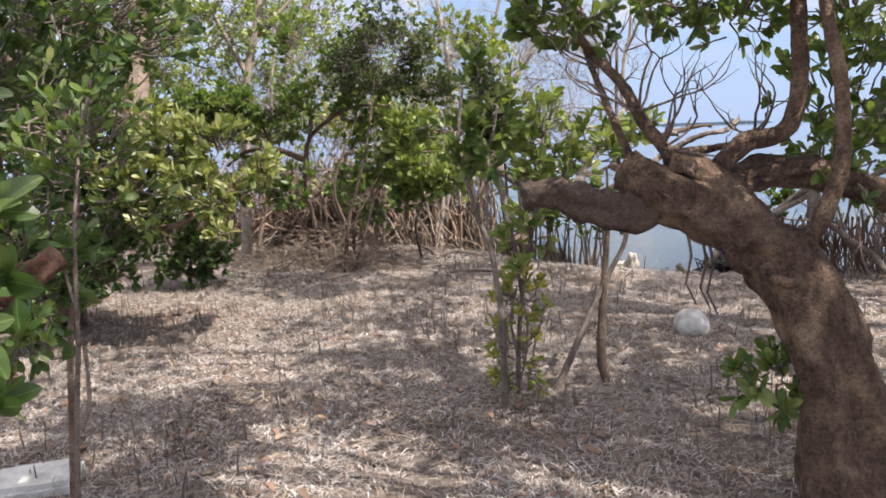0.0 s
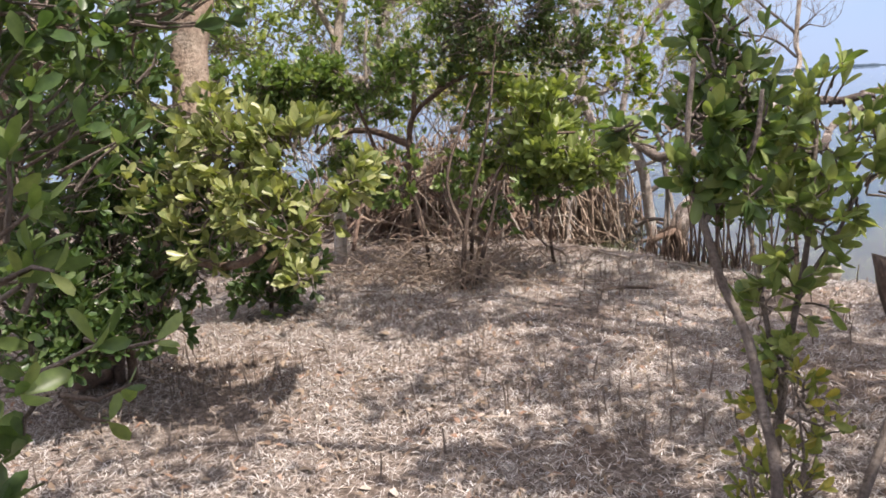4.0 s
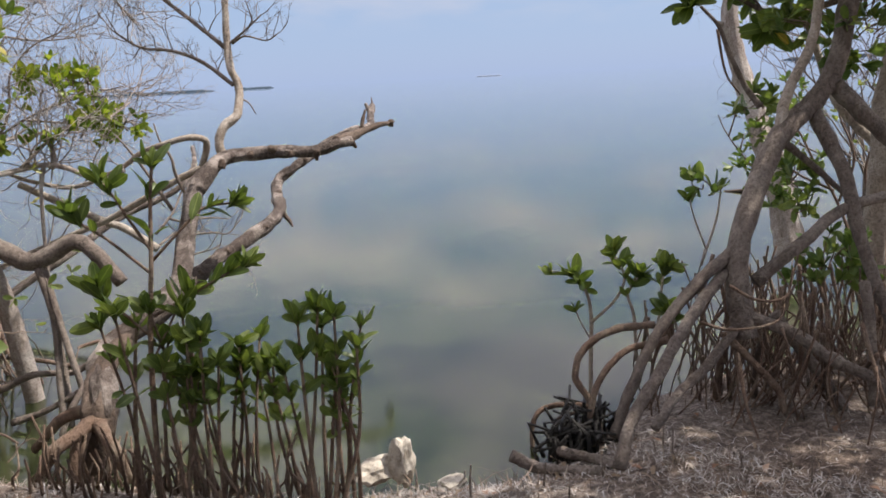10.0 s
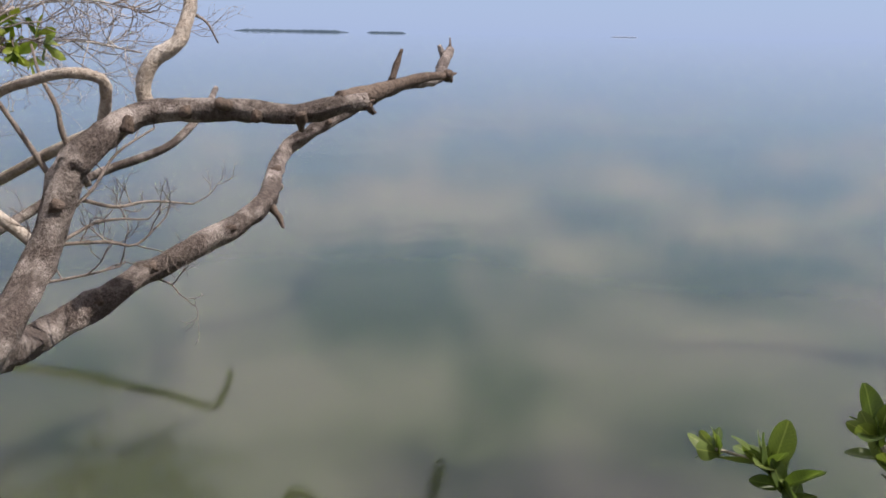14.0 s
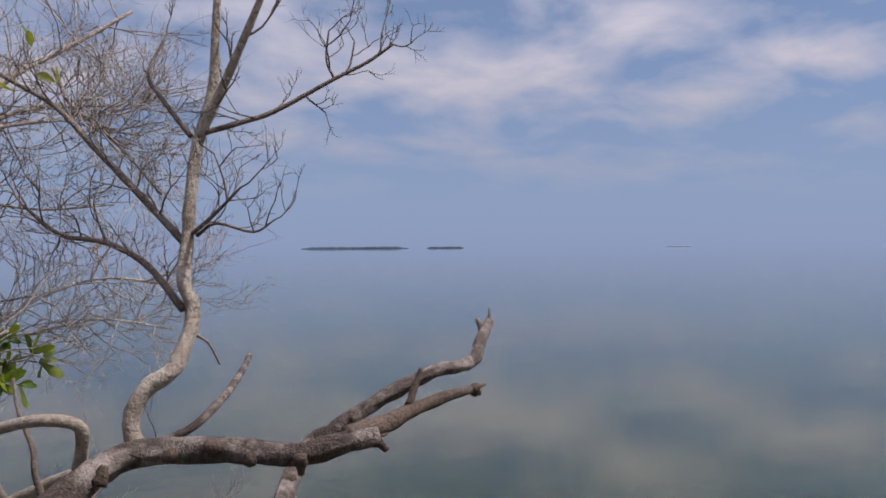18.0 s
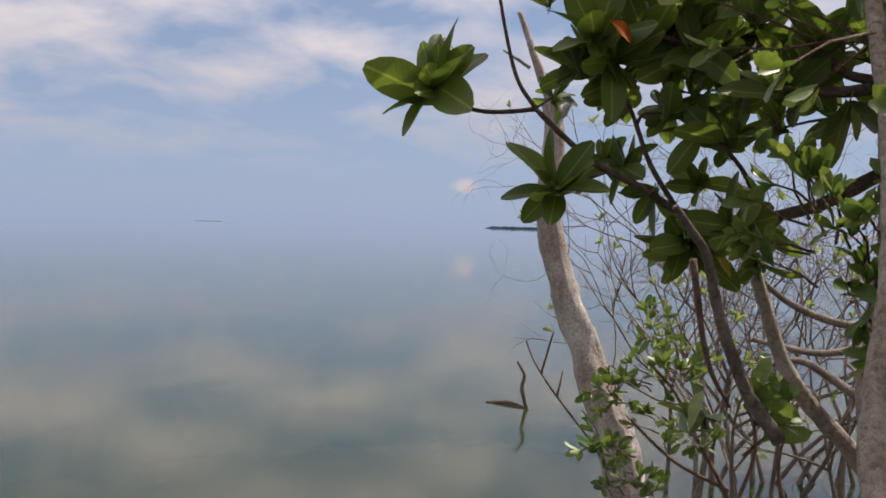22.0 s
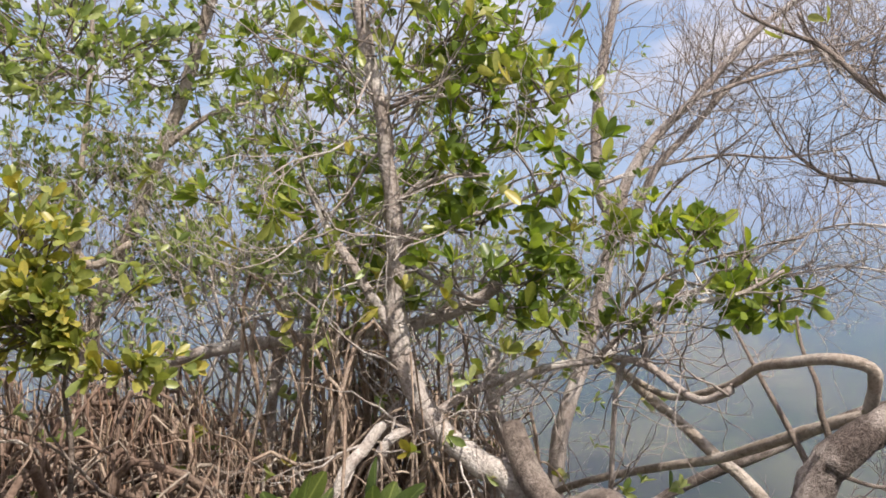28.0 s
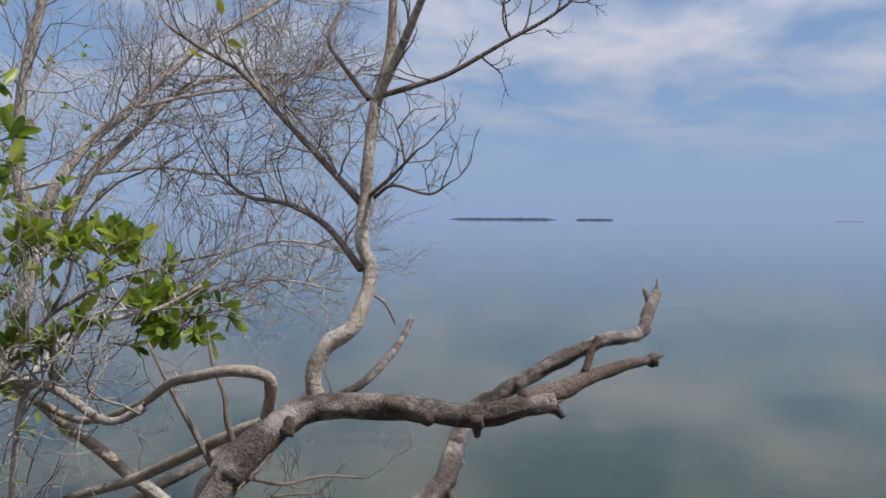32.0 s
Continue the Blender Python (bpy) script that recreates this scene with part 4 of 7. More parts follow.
# ---- left trees ----
plant("forked_tree", "thick tan tree forking low among the bushes", "tree", [
    ([(-1.75, 3.78, -0.05)] + [(-1.57, 3.36, 0.37), (-1.72, 3.37, 0.66), (-1.90, 3.40, 0.93)], 0.12, 0.14),
    ([(-1.89, 3.39, 0.89), (-1.93, 3.42, 1.15), (-1.89, 3.47, 1.38), (-1.80, 3.55, 1.62), (-1.68, 3.65, 1.83), (-1.57, 3.79, 2.19), (-1.56, 3.99, 2.78)], 0.15, 0.09),
    ([(-1.92, 3.39, 0.91), (-2.04, 3.40, 1.19), (-2.19, 3.41, 1.46), (-2.36, 3.41, 1.72), (-2.60, 3.39, 1.97), (-2.95, 3.50, 2.51)], 0.14, 0.1),
], RED_BARK, [
    ((-1.69, 3.79, 2.41), (0.9, 0.8, 0.6), 170), ((-2.89, 3.70, 2.35), (0.8, 0.8, 0.6), 150), ((-1.49, 3.85, 1.79), (0.28, 0.25, 0.2), 50), ((-1.44, 4.22, 2.07), (0.35, 0.3, 0.2), 60), ((-1.42, 3.92, 1.93), (0.22, 0.2, 0.2), 50), ((-1.42, 3.96, 1.66), (0.22, 0.2, 0.2), 50), ((-1.62, 4.1, 1.85), (0.25, 0.22, 0.25), 50),
], 0.075, LEAF, 41, seg=26, lumps=0.25, flute=0.22)
plant("tan_tree", "straight tan tree with finely cracked bark", "tree", [
    ([(-1.62, 4.25, -0.05), (-1.48, 4.12, 0.35), (-1.25, 3.92, 0.75), (-1.12, 3.79, 1.06), (-1.08, 3.81, 1.28), (-1.05, 3.83, 1.51), (-1.03, 3.85, 1.76), (-0.97, 3.88, 2.02), (-0.90, 3.96, 2.34), (-0.88, 4.10, 2.80)], 0.10, 0.085),
    ([(-0.94, 3.89, 2.13), (-1.07, 3.95, 2.30), (-1.22, 4.07, 2.62)], 0.05, 0.03),
], TREE_BARK, [((-0.82, 4.30, 2.76), (0.9, 0.9, 0.5), 170), ((-1.49, 4.26, 2.61), (0.7, 0.7, 0.4), 110)], 0.075, LEAF, 42, seg=24, lumps=0.15, flute=0.14)
plant("leafy_bush", "dense dark green bush round the tree foot", "bush", [
    ([(-1.52, 3.52, 0.0), (-1.42, 3.35, 0.33), (-1.38, 3.24, 0.64), (-1.43, 3.30, 0.93), (-1.46, 3.34, 1.22)], 0.03, 0.012),
    ([(-1.43, 2.90, 0.37), (-1.51, 2.91, 0.57), (-1.57, 2.92, 0.74)], 0.025, 0.01),
    ([(-1.39, 3.22, 0.72), (-1.32, 3.39, 0.98), (-1.27, 3.49, 1.22)], 0.018, 0.008),
    ([(-1.40, 2.96, 0.40), (-1.65, 2.89, 0.64), (-1.76, 2.88, 0.78)], 0.015, 0.007),
], DARK_BARK, [
    ((-1.39, 3.41, 1.22), (0.38, 0.3, 0.42), 230), ((-1.45, 3.18, 0.85), (0.34, 0.28, 0.32), 180), ((-1.55, 2.91, 0.65), (0.36, 0.26, 0.28), 200), ((-1.24, 3.45, 0.91), (0.3, 0.25, 0.32), 130), ((-1.34, 3.12, 0.63), (0.2, 0.2, 0.2), 60), ((-1.52, 2.89, 0.49), (0.3, 0.24, 0.16), 110), ((-1.29, 3.31, 0.79), (0.28, 0.25, 0.25), 90), ((-1.79, 2.97, 0.75), (0.25, 0.25, 0.2), 80), ((-1.21, 3.66, 1.21), (0.28, 0.25, 0.25), 90),
    ((-1.35, 3.63, 1.53), (0.3, 0.3, 0.25), 90), ((-1.06, 3.10, 0.85), (0.24, 0.22, 0.25), 60), ((-0.92, 3.12, 1.08), (0.22, 0.22, 0.22), 45), ((-1.15, 3.0, 0.58), (0.2, 0.2, 0.2), 70), ((-0.85, 3.08, 0.78), (0.2, 0.2, 0.18), 30), ((-1.40, 2.97, 1.36), (0.22, 0.2, 0.22), 80), ((-1.42, 2.90, 1.18), (0.2, 0.2, 0.18), 70),
], 0.066, LEAF_DARK, 43)
plant("leafy_bush", "sunlit bush with broad pale green leaves", "bush", [
    ([(-1.45, 3.55, 0.0), (-1.32, 3.30, 0.5), (-1.02, 2.98, 0.8), (-0.75, 2.80, 0.8), (-0.60, 2.74, 0.85), (-0.59, 2.78, 0.91), (-0.62, 2.85, 1.08), (-0.68, 2.92, 1.27)], 0.025, 0.010),
    ([(-0.56, 2.71, 0.78), (-0.41, 2.72, 0.96), (-0.30, 2.77, 1.09)], 0.015, 0.006),
    ([(-0.59, 2.77, 0.88), (-0.76, 2.86, 1.06), (-0.87, 2.96, 1.21)], 0.015, 0.006),
], ROOT_BARK, [
    ((-0.69, 2.96, 1.26), (0.26, 0.24, 0.2), 85), ((-0.42, 2.87, 1.21), (0.24, 0.22, 0.2), 75), ((-0.49, 2.71, 1.03), (0.26, 0.22, 0.16), 65), ((-0.26, 2.79, 1.11), (0.16, 0.15, 0.1), 24),
    ((-0.79, 2.84, 0.98), (0.2, 0.2, 0.2), 45), ((-0.40, 2.59, 0.77), (0.1, 0.1, 0.06), 10), ((-0.97, 3.03, 1.12), (0.26, 0.24, 0.22), 35), ((-0.86, 3.21, 1.43), (0.25, 0.25, 0.14), 40), ((-0.23, 2.91, 1.17), (0.14, 0.14, 0.1), 20),
], 0.08, leaf_material("sunlit leaf", [(0.12, 0.155, 0.06), (0.205, 0.24, 0.095), (0.295, 0.32, 0.14), (0.4, 0.41, 0.21)]), 44, (5, 8), near=(-0.35, 2.82, 1.19))
# dark green leaves whose colour also carries the shade low in the foliage
plant("leafy_bush", "low dark green bush behind the sunlit leaves, partly darkened for shade", "bush", [
    ([(-0.90, 4.62, 0.0), (-0.86, 4.52, 0.30), (-0.80, 4.42, 0.62), (-0.72, 4.36, 0.92)], 0.016, 0.006),
    ([(-0.88, 4.56, 0.20), (-0.72, 4.45, 0.42), (-0.60, 4.40, 0.62)], 0.009, 0.004),
    ([(-0.88, 4.55, 0.24), (-1.02, 4.45, 0.45), (-1.10, 4.42, 0.62)], 0.009, 0.004),
], DARK_BARK, [
    ((-0.80, 4.42, 0.75), (0.32, 0.25, 0.22), 90), ((-0.66, 4.40, 0.50), (0.26, 0.22, 0.2), 70), ((-0.98, 4.42, 0.52), (0.24, 0.22, 0.2), 60), ((-0.86, 4.42, 0.32), (0.24, 0.2, 0.16), 50), ((-0.56, 4.45, 0.82), (0.22, 0.2, 0.16), 40),
], 0.085, LEAF_DARK, 47, (5, 8))
plant("leafy_bush", "dense bush behind the forked tree", "bush", [
    ([(-3.11, 4.65, 0.00)] + [(-3.47, 5.34, 0.51), (-3.41, 5.55, 1.06), (-3.51, 5.61, 1.62)], 0.04, 0.015),
    ([(-3.47, 5.34, 0.51), (-3.11, 5.60, 0.94), (-2.76, 5.77, 1.44)], 0.025, 0.01),
    ([(-3.47, 5.34, 0.51), (-3.92, 5.29, 0.87), (-4.15, 5.19, 1.24)], 0.025, 0.01),
], DARK_BARK, [
    ((-3.87, 5.49, 1.43), (0.75, 0.6, 0.55), 200), ((-3.17, 5.71, 1.05), (0.65, 0.5, 0.5), 170), ((-3.82, 4.87, 0.74), (0.6, 0.5, 0.5), 150), ((-2.45, 5.60, 1.86), (0.6, 0.5, 0.5), 140), ((-4.21, 4.96, 1.83), (0.7, 0.6, 0.6), 150), ((-3.85, 6.14, 2.17), (0.8, 0.6, 0.5), 150), ((-2.13, 5.83, 1.51), (0.5, 0.4, 0.4), 90),
], 0.075, LEAF, 45)
plant("leafy_branch_tree", "tree whose dark leafy boughs hang over the path", "tree", [
    ([(-3.0, 1.9, 0.0), (-2.9, 2.0, 1.0), (-2.5, 2.3, 1.9), (-1.9, 2.7, 2.3), (-1.3, 2.9, 2.35)], 0.07, 0.02),
    ([(-2.5, 2.3, 1.9), (-2.2, 2.3, 1.8), (-1.9, 2.4, 1.75)], 0.03, 0.01),
], DARK_BARK, [
    ((-1.76, 2.62, 2.08), (0.4, 0.35, 0.25), 90), ((-1.39, 2.80, 2.11), (0.4, 0.35, 0.22), 90), ((-1.01, 3.00, 2.31), (0.35, 0.35, 0.16), 60), ((-1.89, 2.49, 1.68), (0.25, 0.25, 0.2), 40),
], 0.07, LEAF_DARK, 46)
# ---- bushes along the shore ----
plant("pale_tree", "pale thin-leaved tree behind the bushes", "tree", [
    ([(-0.53, 6.52, 0.56), (-0.51, 6.57, 1.14), (-0.47, 6.63, 1.77), (-0.36, 6.68, 2.28), (-0.26, 6.73, 2.75), (-0.18, 6.80, 3.52)], 0.06, 0.03),
    ([(-0.43, 6.65, 1.91), (-0.63, 6.68, 2.32), (-0.85, 6.71, 2.80)], 0.03, 0.012),
    ([(-0.34, 6.69, 2.32), (-0.04, 6.72, 2.61), (0.26, 6.76, 2.93)], 0.025, 0.01),
], PALE_BARK, [
    ((-0.76, 6.58, 2.45), (0.55, 0.4, 0.4), 120), ((-0.04, 6.81, 2.48), (0.5, 0.4, 0.35), 100), ((-1.20, 6.23, 2.09), (0.4, 0.4, 0.4), 90), ((-1.28, 5.96, 2.37), (0.4, 0.4, 0.3), 80), ((-0.48, 6.77, 3.34), (1.0, 0.8, 0.5), 130), ((-1.06, 6.94, 2.02), (0.7, 0.4, 0.35), 110), ((-1.74, 6.30, 1.87), (0.6, 0.4, 0.4), 100), ((-2.18, 5.88, 1.84), (0.6, 0.4, 0.5), 110), ((0.48, 7.23, 2.47), (0.5, 0.4, 0.3), 70),
], 0.075, LEAF_OLIVE, 51, (4, 7), side=10, reach=0.5)
plant("shore_bush", "wide green bush with a crooked grey limb", "bush", [
    ([(0.03, 5.61, 0.31), (0.05, 5.69, 0.64), (0.09, 5.76, 1.06), (0.14, 5.79, 1.28), (0.31, 5.77, 1.43), (0.51, 5.74, 1.54), (0.75, 5.75, 1.57), (1.06, 5.76, 1.52)], 0.032, 0.012),
    ([(0.14, 5.78, 1.27), (0.16, 5.82, 1.47), (0.15, 5.85, 1.75)], 0.022, 0.01),
    ([(0.31, 5.77, 1.42), (0.52, 5.86, 1.74), (0.77, 5.89, 2.02)], 0.02, 0.01),
    ([(0.11, 5.78, 1.06), (-0.18, 5.99, 1.18), (-0.46, 6.18, 1.17), (-0.67, 6.26, 1.03)], 0.03, 0.015),
    ([(0.04, 5.64, 0.59), (-0.11, 5.66, 0.89), (-0.23, 5.69, 1.26), (-0.35, 5.71, 1.56)], 0.02, 0.01),
], ROOT_BARK, [
    ((-0.73, 5.80, 1.60), (0.55, 0.35, 0.2), 200), ((-0.16, 5.72, 1.59), (0.45, 0.35, 0.17), 150), ((-1.08, 5.59, 1.60), (0.4, 0.3, 0.2), 80), ((0.30, 5.76, 1.80), (0.35, 0.3, 0.3), 80), ((0.12, 5.98, 2.17), (0.35, 0.3, 0.25), 60), ((-0.84, 5.67, 1.29), (0.5, 0.3, 0.16), 70), ((0.53, 5.92, 1.24), (0.3, 0.25, 0.16), 40), ((-0.25, 6.20, 1.34), (0.4, 0.3, 0.14), 70), ((0.60, 5.74, 1.49), (0.35, 0.3, 0.16), 60), ((-0.63, 5.96, 1.05), (0.4, 0.3, 0.14), 50),
], 0.08, LEAF, 52)
plant("leafy_bush", "low olive bush with brown stems before the root heaps", "bush", [
    ([(0.18, 5.51, 0.08)] + [(0.15, 5.01, 0.45), (0.11, 5.10, 0.69), (0.01, 5.20, 0.90)], 0.018, 0.008),
    ([(0.49, 5.39, 0.08)] + [(0.46, 4.90, 0.47), (0.57, 5.05, 0.69), (0.75, 5.08, 0.86)], 0.018, 0.008),
    ([(0.46, 4.90, 0.47), (0.32, 5.05, 0.66), (0.30, 5.19, 0.86)], 0.012, 0.006),
    ([(1.14, 5.56, 0.08)] + [(0.98, 4.81, 0.50), (1.06, 4.85, 0.73)], 0.014, 0.007),
], DARK_BARK, [
    ((-0.03, 5.29, 0.86), (0.3, 0.26, 0.2), 60), ((0.41, 5.30, 0.92), (0.3, 0.26, 0.2), 60), ((0.78, 5.07, 0.82), (0.28, 0.25, 0.2), 60), ((1.09, 4.85, 0.78), (0.14, 0.14, 0.1), 14), ((0.62, 5.02, 0.62), (0.2, 0.18, 0.13), 20),
], 0.085, LEAF, 55)
plant("dark_bush", "dense dark olive crown on thin stems", "bush", [
    ([(0.36, 4.71, 0.16), (0.40, 4.74, 0.52), (0.46, 4.77, 0.76), (0.55, 4.79, 1.05), (0.64, 4.93, 1.41), (0.71, 5.07, 1.79)], 0.018, 0.005),
    ([(0.40, 4.74, 0.52), (0.31, 4.87, 0.84), (0.42, 5.00, 1.18), (0.57, 5.14, 1.49)], 0.013, 0.007),
    ([(0.42, 4.76, 0.11), (0.56, 4.84, 0.49), (0.66, 4.88, 0.84)], 0.018, 0.008),
], DARK_BARK, [
    ((0.83, 5.39, 2.01), (0.5, 0.4, 0.36), 480), ((1.24, 5.38, 1.72), (0.3, 0.3, 0.18), 160), ((0.68, 5.36, 1.78), (0.3, 0.3, 0.18), 150), ((0.75, 5.45, 2.65), (0.55, 0.5, 0.3), 160),
], 0.052, leaf_material("fine dark leaf", [(0.055, 0.088, 0.042), (0.088, 0.125, 0.058), (0.13, 0.165, 0.078)]), 53)
plant("leafy_bush", "bush with broad yellow-green leaves over reddish stems", "bush", [
    ([(0.55, 5.12, 0.54), (0.62, 5.13, 0.76), (0.77, 5.12, 0.98), (0.99, 5.02, 1.11), (1.19, 4.91, 1.13)], 0.02, 0.008),
    ([(0.95, 5.11, 0.53), (0.97, 5.13, 0.77), (1.09, 5.08, 1.00), (1.32, 4.96, 1.04)], 0.016, 0.007),
], ROOT_BARK, [
    ((1.15, 5.01, 1.05), (0.4, 0.34, 0.25), 150), ((1.33, 4.84, 0.94), (0.22, 0.22, 0.16), 50), ((0.94, 5.20, 1.15), (0.32, 0.32, 0.25), 90), ((0.98, 5.04, 0.90), (0.3, 0.26, 0.14), 60), ((0.70, 5.25, 1.04), (0.26, 0.26, 0.2), 55), ((1.05, 5.38, 1.32), (0.35, 0.3, 0.18), 50),
# leaf shades raised to stand in for haze and sunlight on this bush
], 0.108, leaf_material("bright leaf", [(0.15, 0.205, 0.072), (0.24, 0.3, 0.1), (0.35, 0.4, 0.15), (0.19, 0.24, 0.085)]), 54, (5, 8), near=(0.96, 4.58, 1.09))

# ---- seedling thicket at the water's edge ----
BROAD = fine_leaf_data("leaf", LEAF_BIG, 0.92)
NARROW = fine_leaf_data("leaf", LEAF_BIG, 0.74)
rng = random.Random(61)
for k in range(34):
    x, d = rng.choice((rng.uniform(285, 500), rng.uniform(480, 630))), rng.uniform(2.85, 3.25)
    u = (x - 230) / 360
    foot = Vector((2.12, 5.42, 0.15)).lerp(Vector((2.63, 4.87, 0.11)), u) + Vector((rng.uniform(-0.13, 0.13), rng.uniform(-0.15, 0.2), 0))
    foot.z = ground_height(foot.x, foot.y) - 0.03
    tall = rng.uniform(0.5, 0.82)
    ob = thing("seedling", foot, "upright mangrove seedling with a green leaf rosette", "seedling", "seedlings at the water's edge")
    top = foot + Vector((rng.uniform(-0.1, 0.1), rng.uniform(-0.1, 0.1), tall))
    mid = foot.lerp(top, 0.5) + Vector((rng.uniform(-0.03, 0.03), rng.uniform(-0.03, 0.03), 0))
    stem = limb("stem", [foot, mid, top], 0.0088, 0.0045, ROOT_BARK, ob, 7, 0.1, 4)
    ls = rosette(rng, top, (top - mid).normalized(), rng.randint(8, 11), 0.088, 0.0, 1.15)
    ls += rosette(rng, mid.lerp(top, 0.65), UP, rng.randint(5, 7), 0.085, 0.0, 1.2)
    ls += rosette(rng, mid.lerp(top, 0.3), UP, rng.randint(2, 4), 0.075, 0.0, 1.3)
    place_leaves(ls, BROAD, stem)
spikes = Wood()
for k in range(120):
    u = rng.random()
    p = Vector((2.04, 5.63, 0.11)).lerp(Vector((2.63, 4.87, 0.11)), u) + Vector((rng.uniform(-0.22, 0.2), rng.uniform(-0.1, 0.35), 0))
    p.z = ground_height(p.x, p.y) - 0.02
    h = rng.uniform(0.08, 0.32)
    spikes.tube([p, p + Vector((rng.uniform(-.03, .03), rng.uniform(-.03, .03), h * 0.6)), p + Vector((rng.uniform(-.04, .04), rng.uniform(-.04, .04), h))], 0.007, 0.004, 5)
tagged(spikes.link("shoots", ROOT_BARK), "thicket of bare brown shoots in the mud", "shoots", kind="stuff")

# ---- sapling in front of the dead tree ----
rng = random.Random(62)
sap = thing("sapling", (2.17, 5.32, 0.00), "young mangrove with separate leaf rosettes", "sapling", "saplings")
sap_lines = [
    ([(2.17, 5.31, -0.00), (2.22, 5.33, 0.60), (2.28, 5.36, 0.93), (2.31, 5.37, 1.14), (2.34, 5.38, 1.29)], 0.012, 0.005),
    ([(2.29, 5.36, 0.98), (2.24, 5.41, 1.11), (2.21, 5.45, 1.20), (2.18, 5.46, 1.25)], 0.006, 0.004),
    ([(2.27, 5.36, 0.91), (2.17, 5.44, 1.04), (2.11, 5.49, 1.10), (2.08, 5.51, 1.14)], 0.006, 0.004),
    ([(2.29, 5.36, 0.95), (2.39, 5.30, 1.06), (2.46, 5.27, 1.12), (2.55, 5.21, 1.13)], 0.006, 0.004),
    ([(2.26, 5.35, 0.75), (2.40, 5.28, 0.82), (2.48, 5.22, 0.87), (2.55, 5.18, 0.90)], 0.006, 0.004),
    ([(2.25, 5.34, 0.66), (2.17, 5.40, 0.78), (2.13, 5.43, 0.83), (2.11, 5.44, 0.88)], 0.005, 0.003),
    ([(2.23, 5.33, 0.60), (2.30, 5.30, 0.73), (2.33, 5.29, 0.78), (2.37, 5.28, 0.83)], 0.005, 0.003),
    ([(2.14, 5.41, -0.05), (2.18, 5.44, 0.33), (2.25, 5.49, 0.65), (2.29, 5.49, 0.75)], 0.010, 0.005),
]
ls = []
for pts, r0, r1 in sap_lines:
    stem = limb("stem", pts, r0, r1, ROOT_BARK, sap, 7, 0.1, 4)
    ls = []
    line = smooth_line(pts, 4)
    w = (line[-1] - line[-3]).normalized()
    ls += rosette(rng, line[-1], (w + UP * 0.7).normalized(), 9, 0.102, 0.0, 1.05)
    ls += rosette(rng, line[-4], (w + UP * 0.8 + rand_dir(rng) * 0.4).normalized(), 6, 0.105, 0.0, 1.0)
    ls += rosette(rng, line[-7], (UP + rand_dir(rng) * 0.8).normalized(), 3, 0.095, 0.0, 1.0)
    place_leaves(ls, NARROW, stem)

# ---- stilt-rooted mangrove at the right of the shore ----
stilt = thing("stilt_mangrove", (4.34, 4.09, 0.05), "grey mangrove on arching stilt roots above the mud", "mangrove tree")
limb("trunk", [(4.17, 3.98, 0.39), (4.19, 4.02, 0.57), (4.22, 4.04, 0.74), (4.35, 4.04, 0.94), (4.58, 4.02, 1.20), (4.81, 3.97, 1.32), (4.97, 3.92, 1.49), (5.04, 3.89, 1.79), (5.13, 3.84, 2.27), (5.27, 3.78, 2.79)], 0.052, 0.04, STILT_BARK, stilt, 12, 0.2)
for pts, r0, r1 in (
    ([(4.81, 3.95, 1.29), (4.75, 3.80, 1.05), (4.64, 3.68, 0.77), (4.60, 3.58, 0.54), (4.56, 3.46, 0.28)], 0.036, 0.022),
    ([(4.96, 3.91, 1.41), (4.98, 3.76, 1.24), (5.03, 3.58, 1.05), (5.08, 3.35, 0.72)], 0.043, 0.029),
    ([(4.29, 3.99, 0.61), (4.47, 3.86, 0.76), (4.68, 3.75, 0.89), (4.95, 3.55, 0.94)], 0.030, 0.022),
    ([(4.69, 4.04, 1.17), (4.82, 3.95, 1.05), (4.95, 3.84, 0.90)], 0.019, 0.013),
    ([(4.57, 4.02, 1.18), (4.70, 4.03, 1.39)] + [(4.87, 4.00, 1.58), (4.93, 3.99, 1.77), (5.00, 4.00, 2.01), (5.10, 4.03, 2.28), (5.20, 4.04, 2.53)], 0.026, 0.018),
    ([(4.80, 4.19, 1.32), (4.77, 4.26, 1.43), (4.70, 4.31, 1.59), (4.64, 4.33, 1.70), (4.56, 4.38, 1.79)], 0.016, 0.007),
):
    limb("branch", pts, r0, r1, PALE_BARK if 0.0255 < r0 < 0.0265 else STILT_BARK, stilt, 9, 0.2)
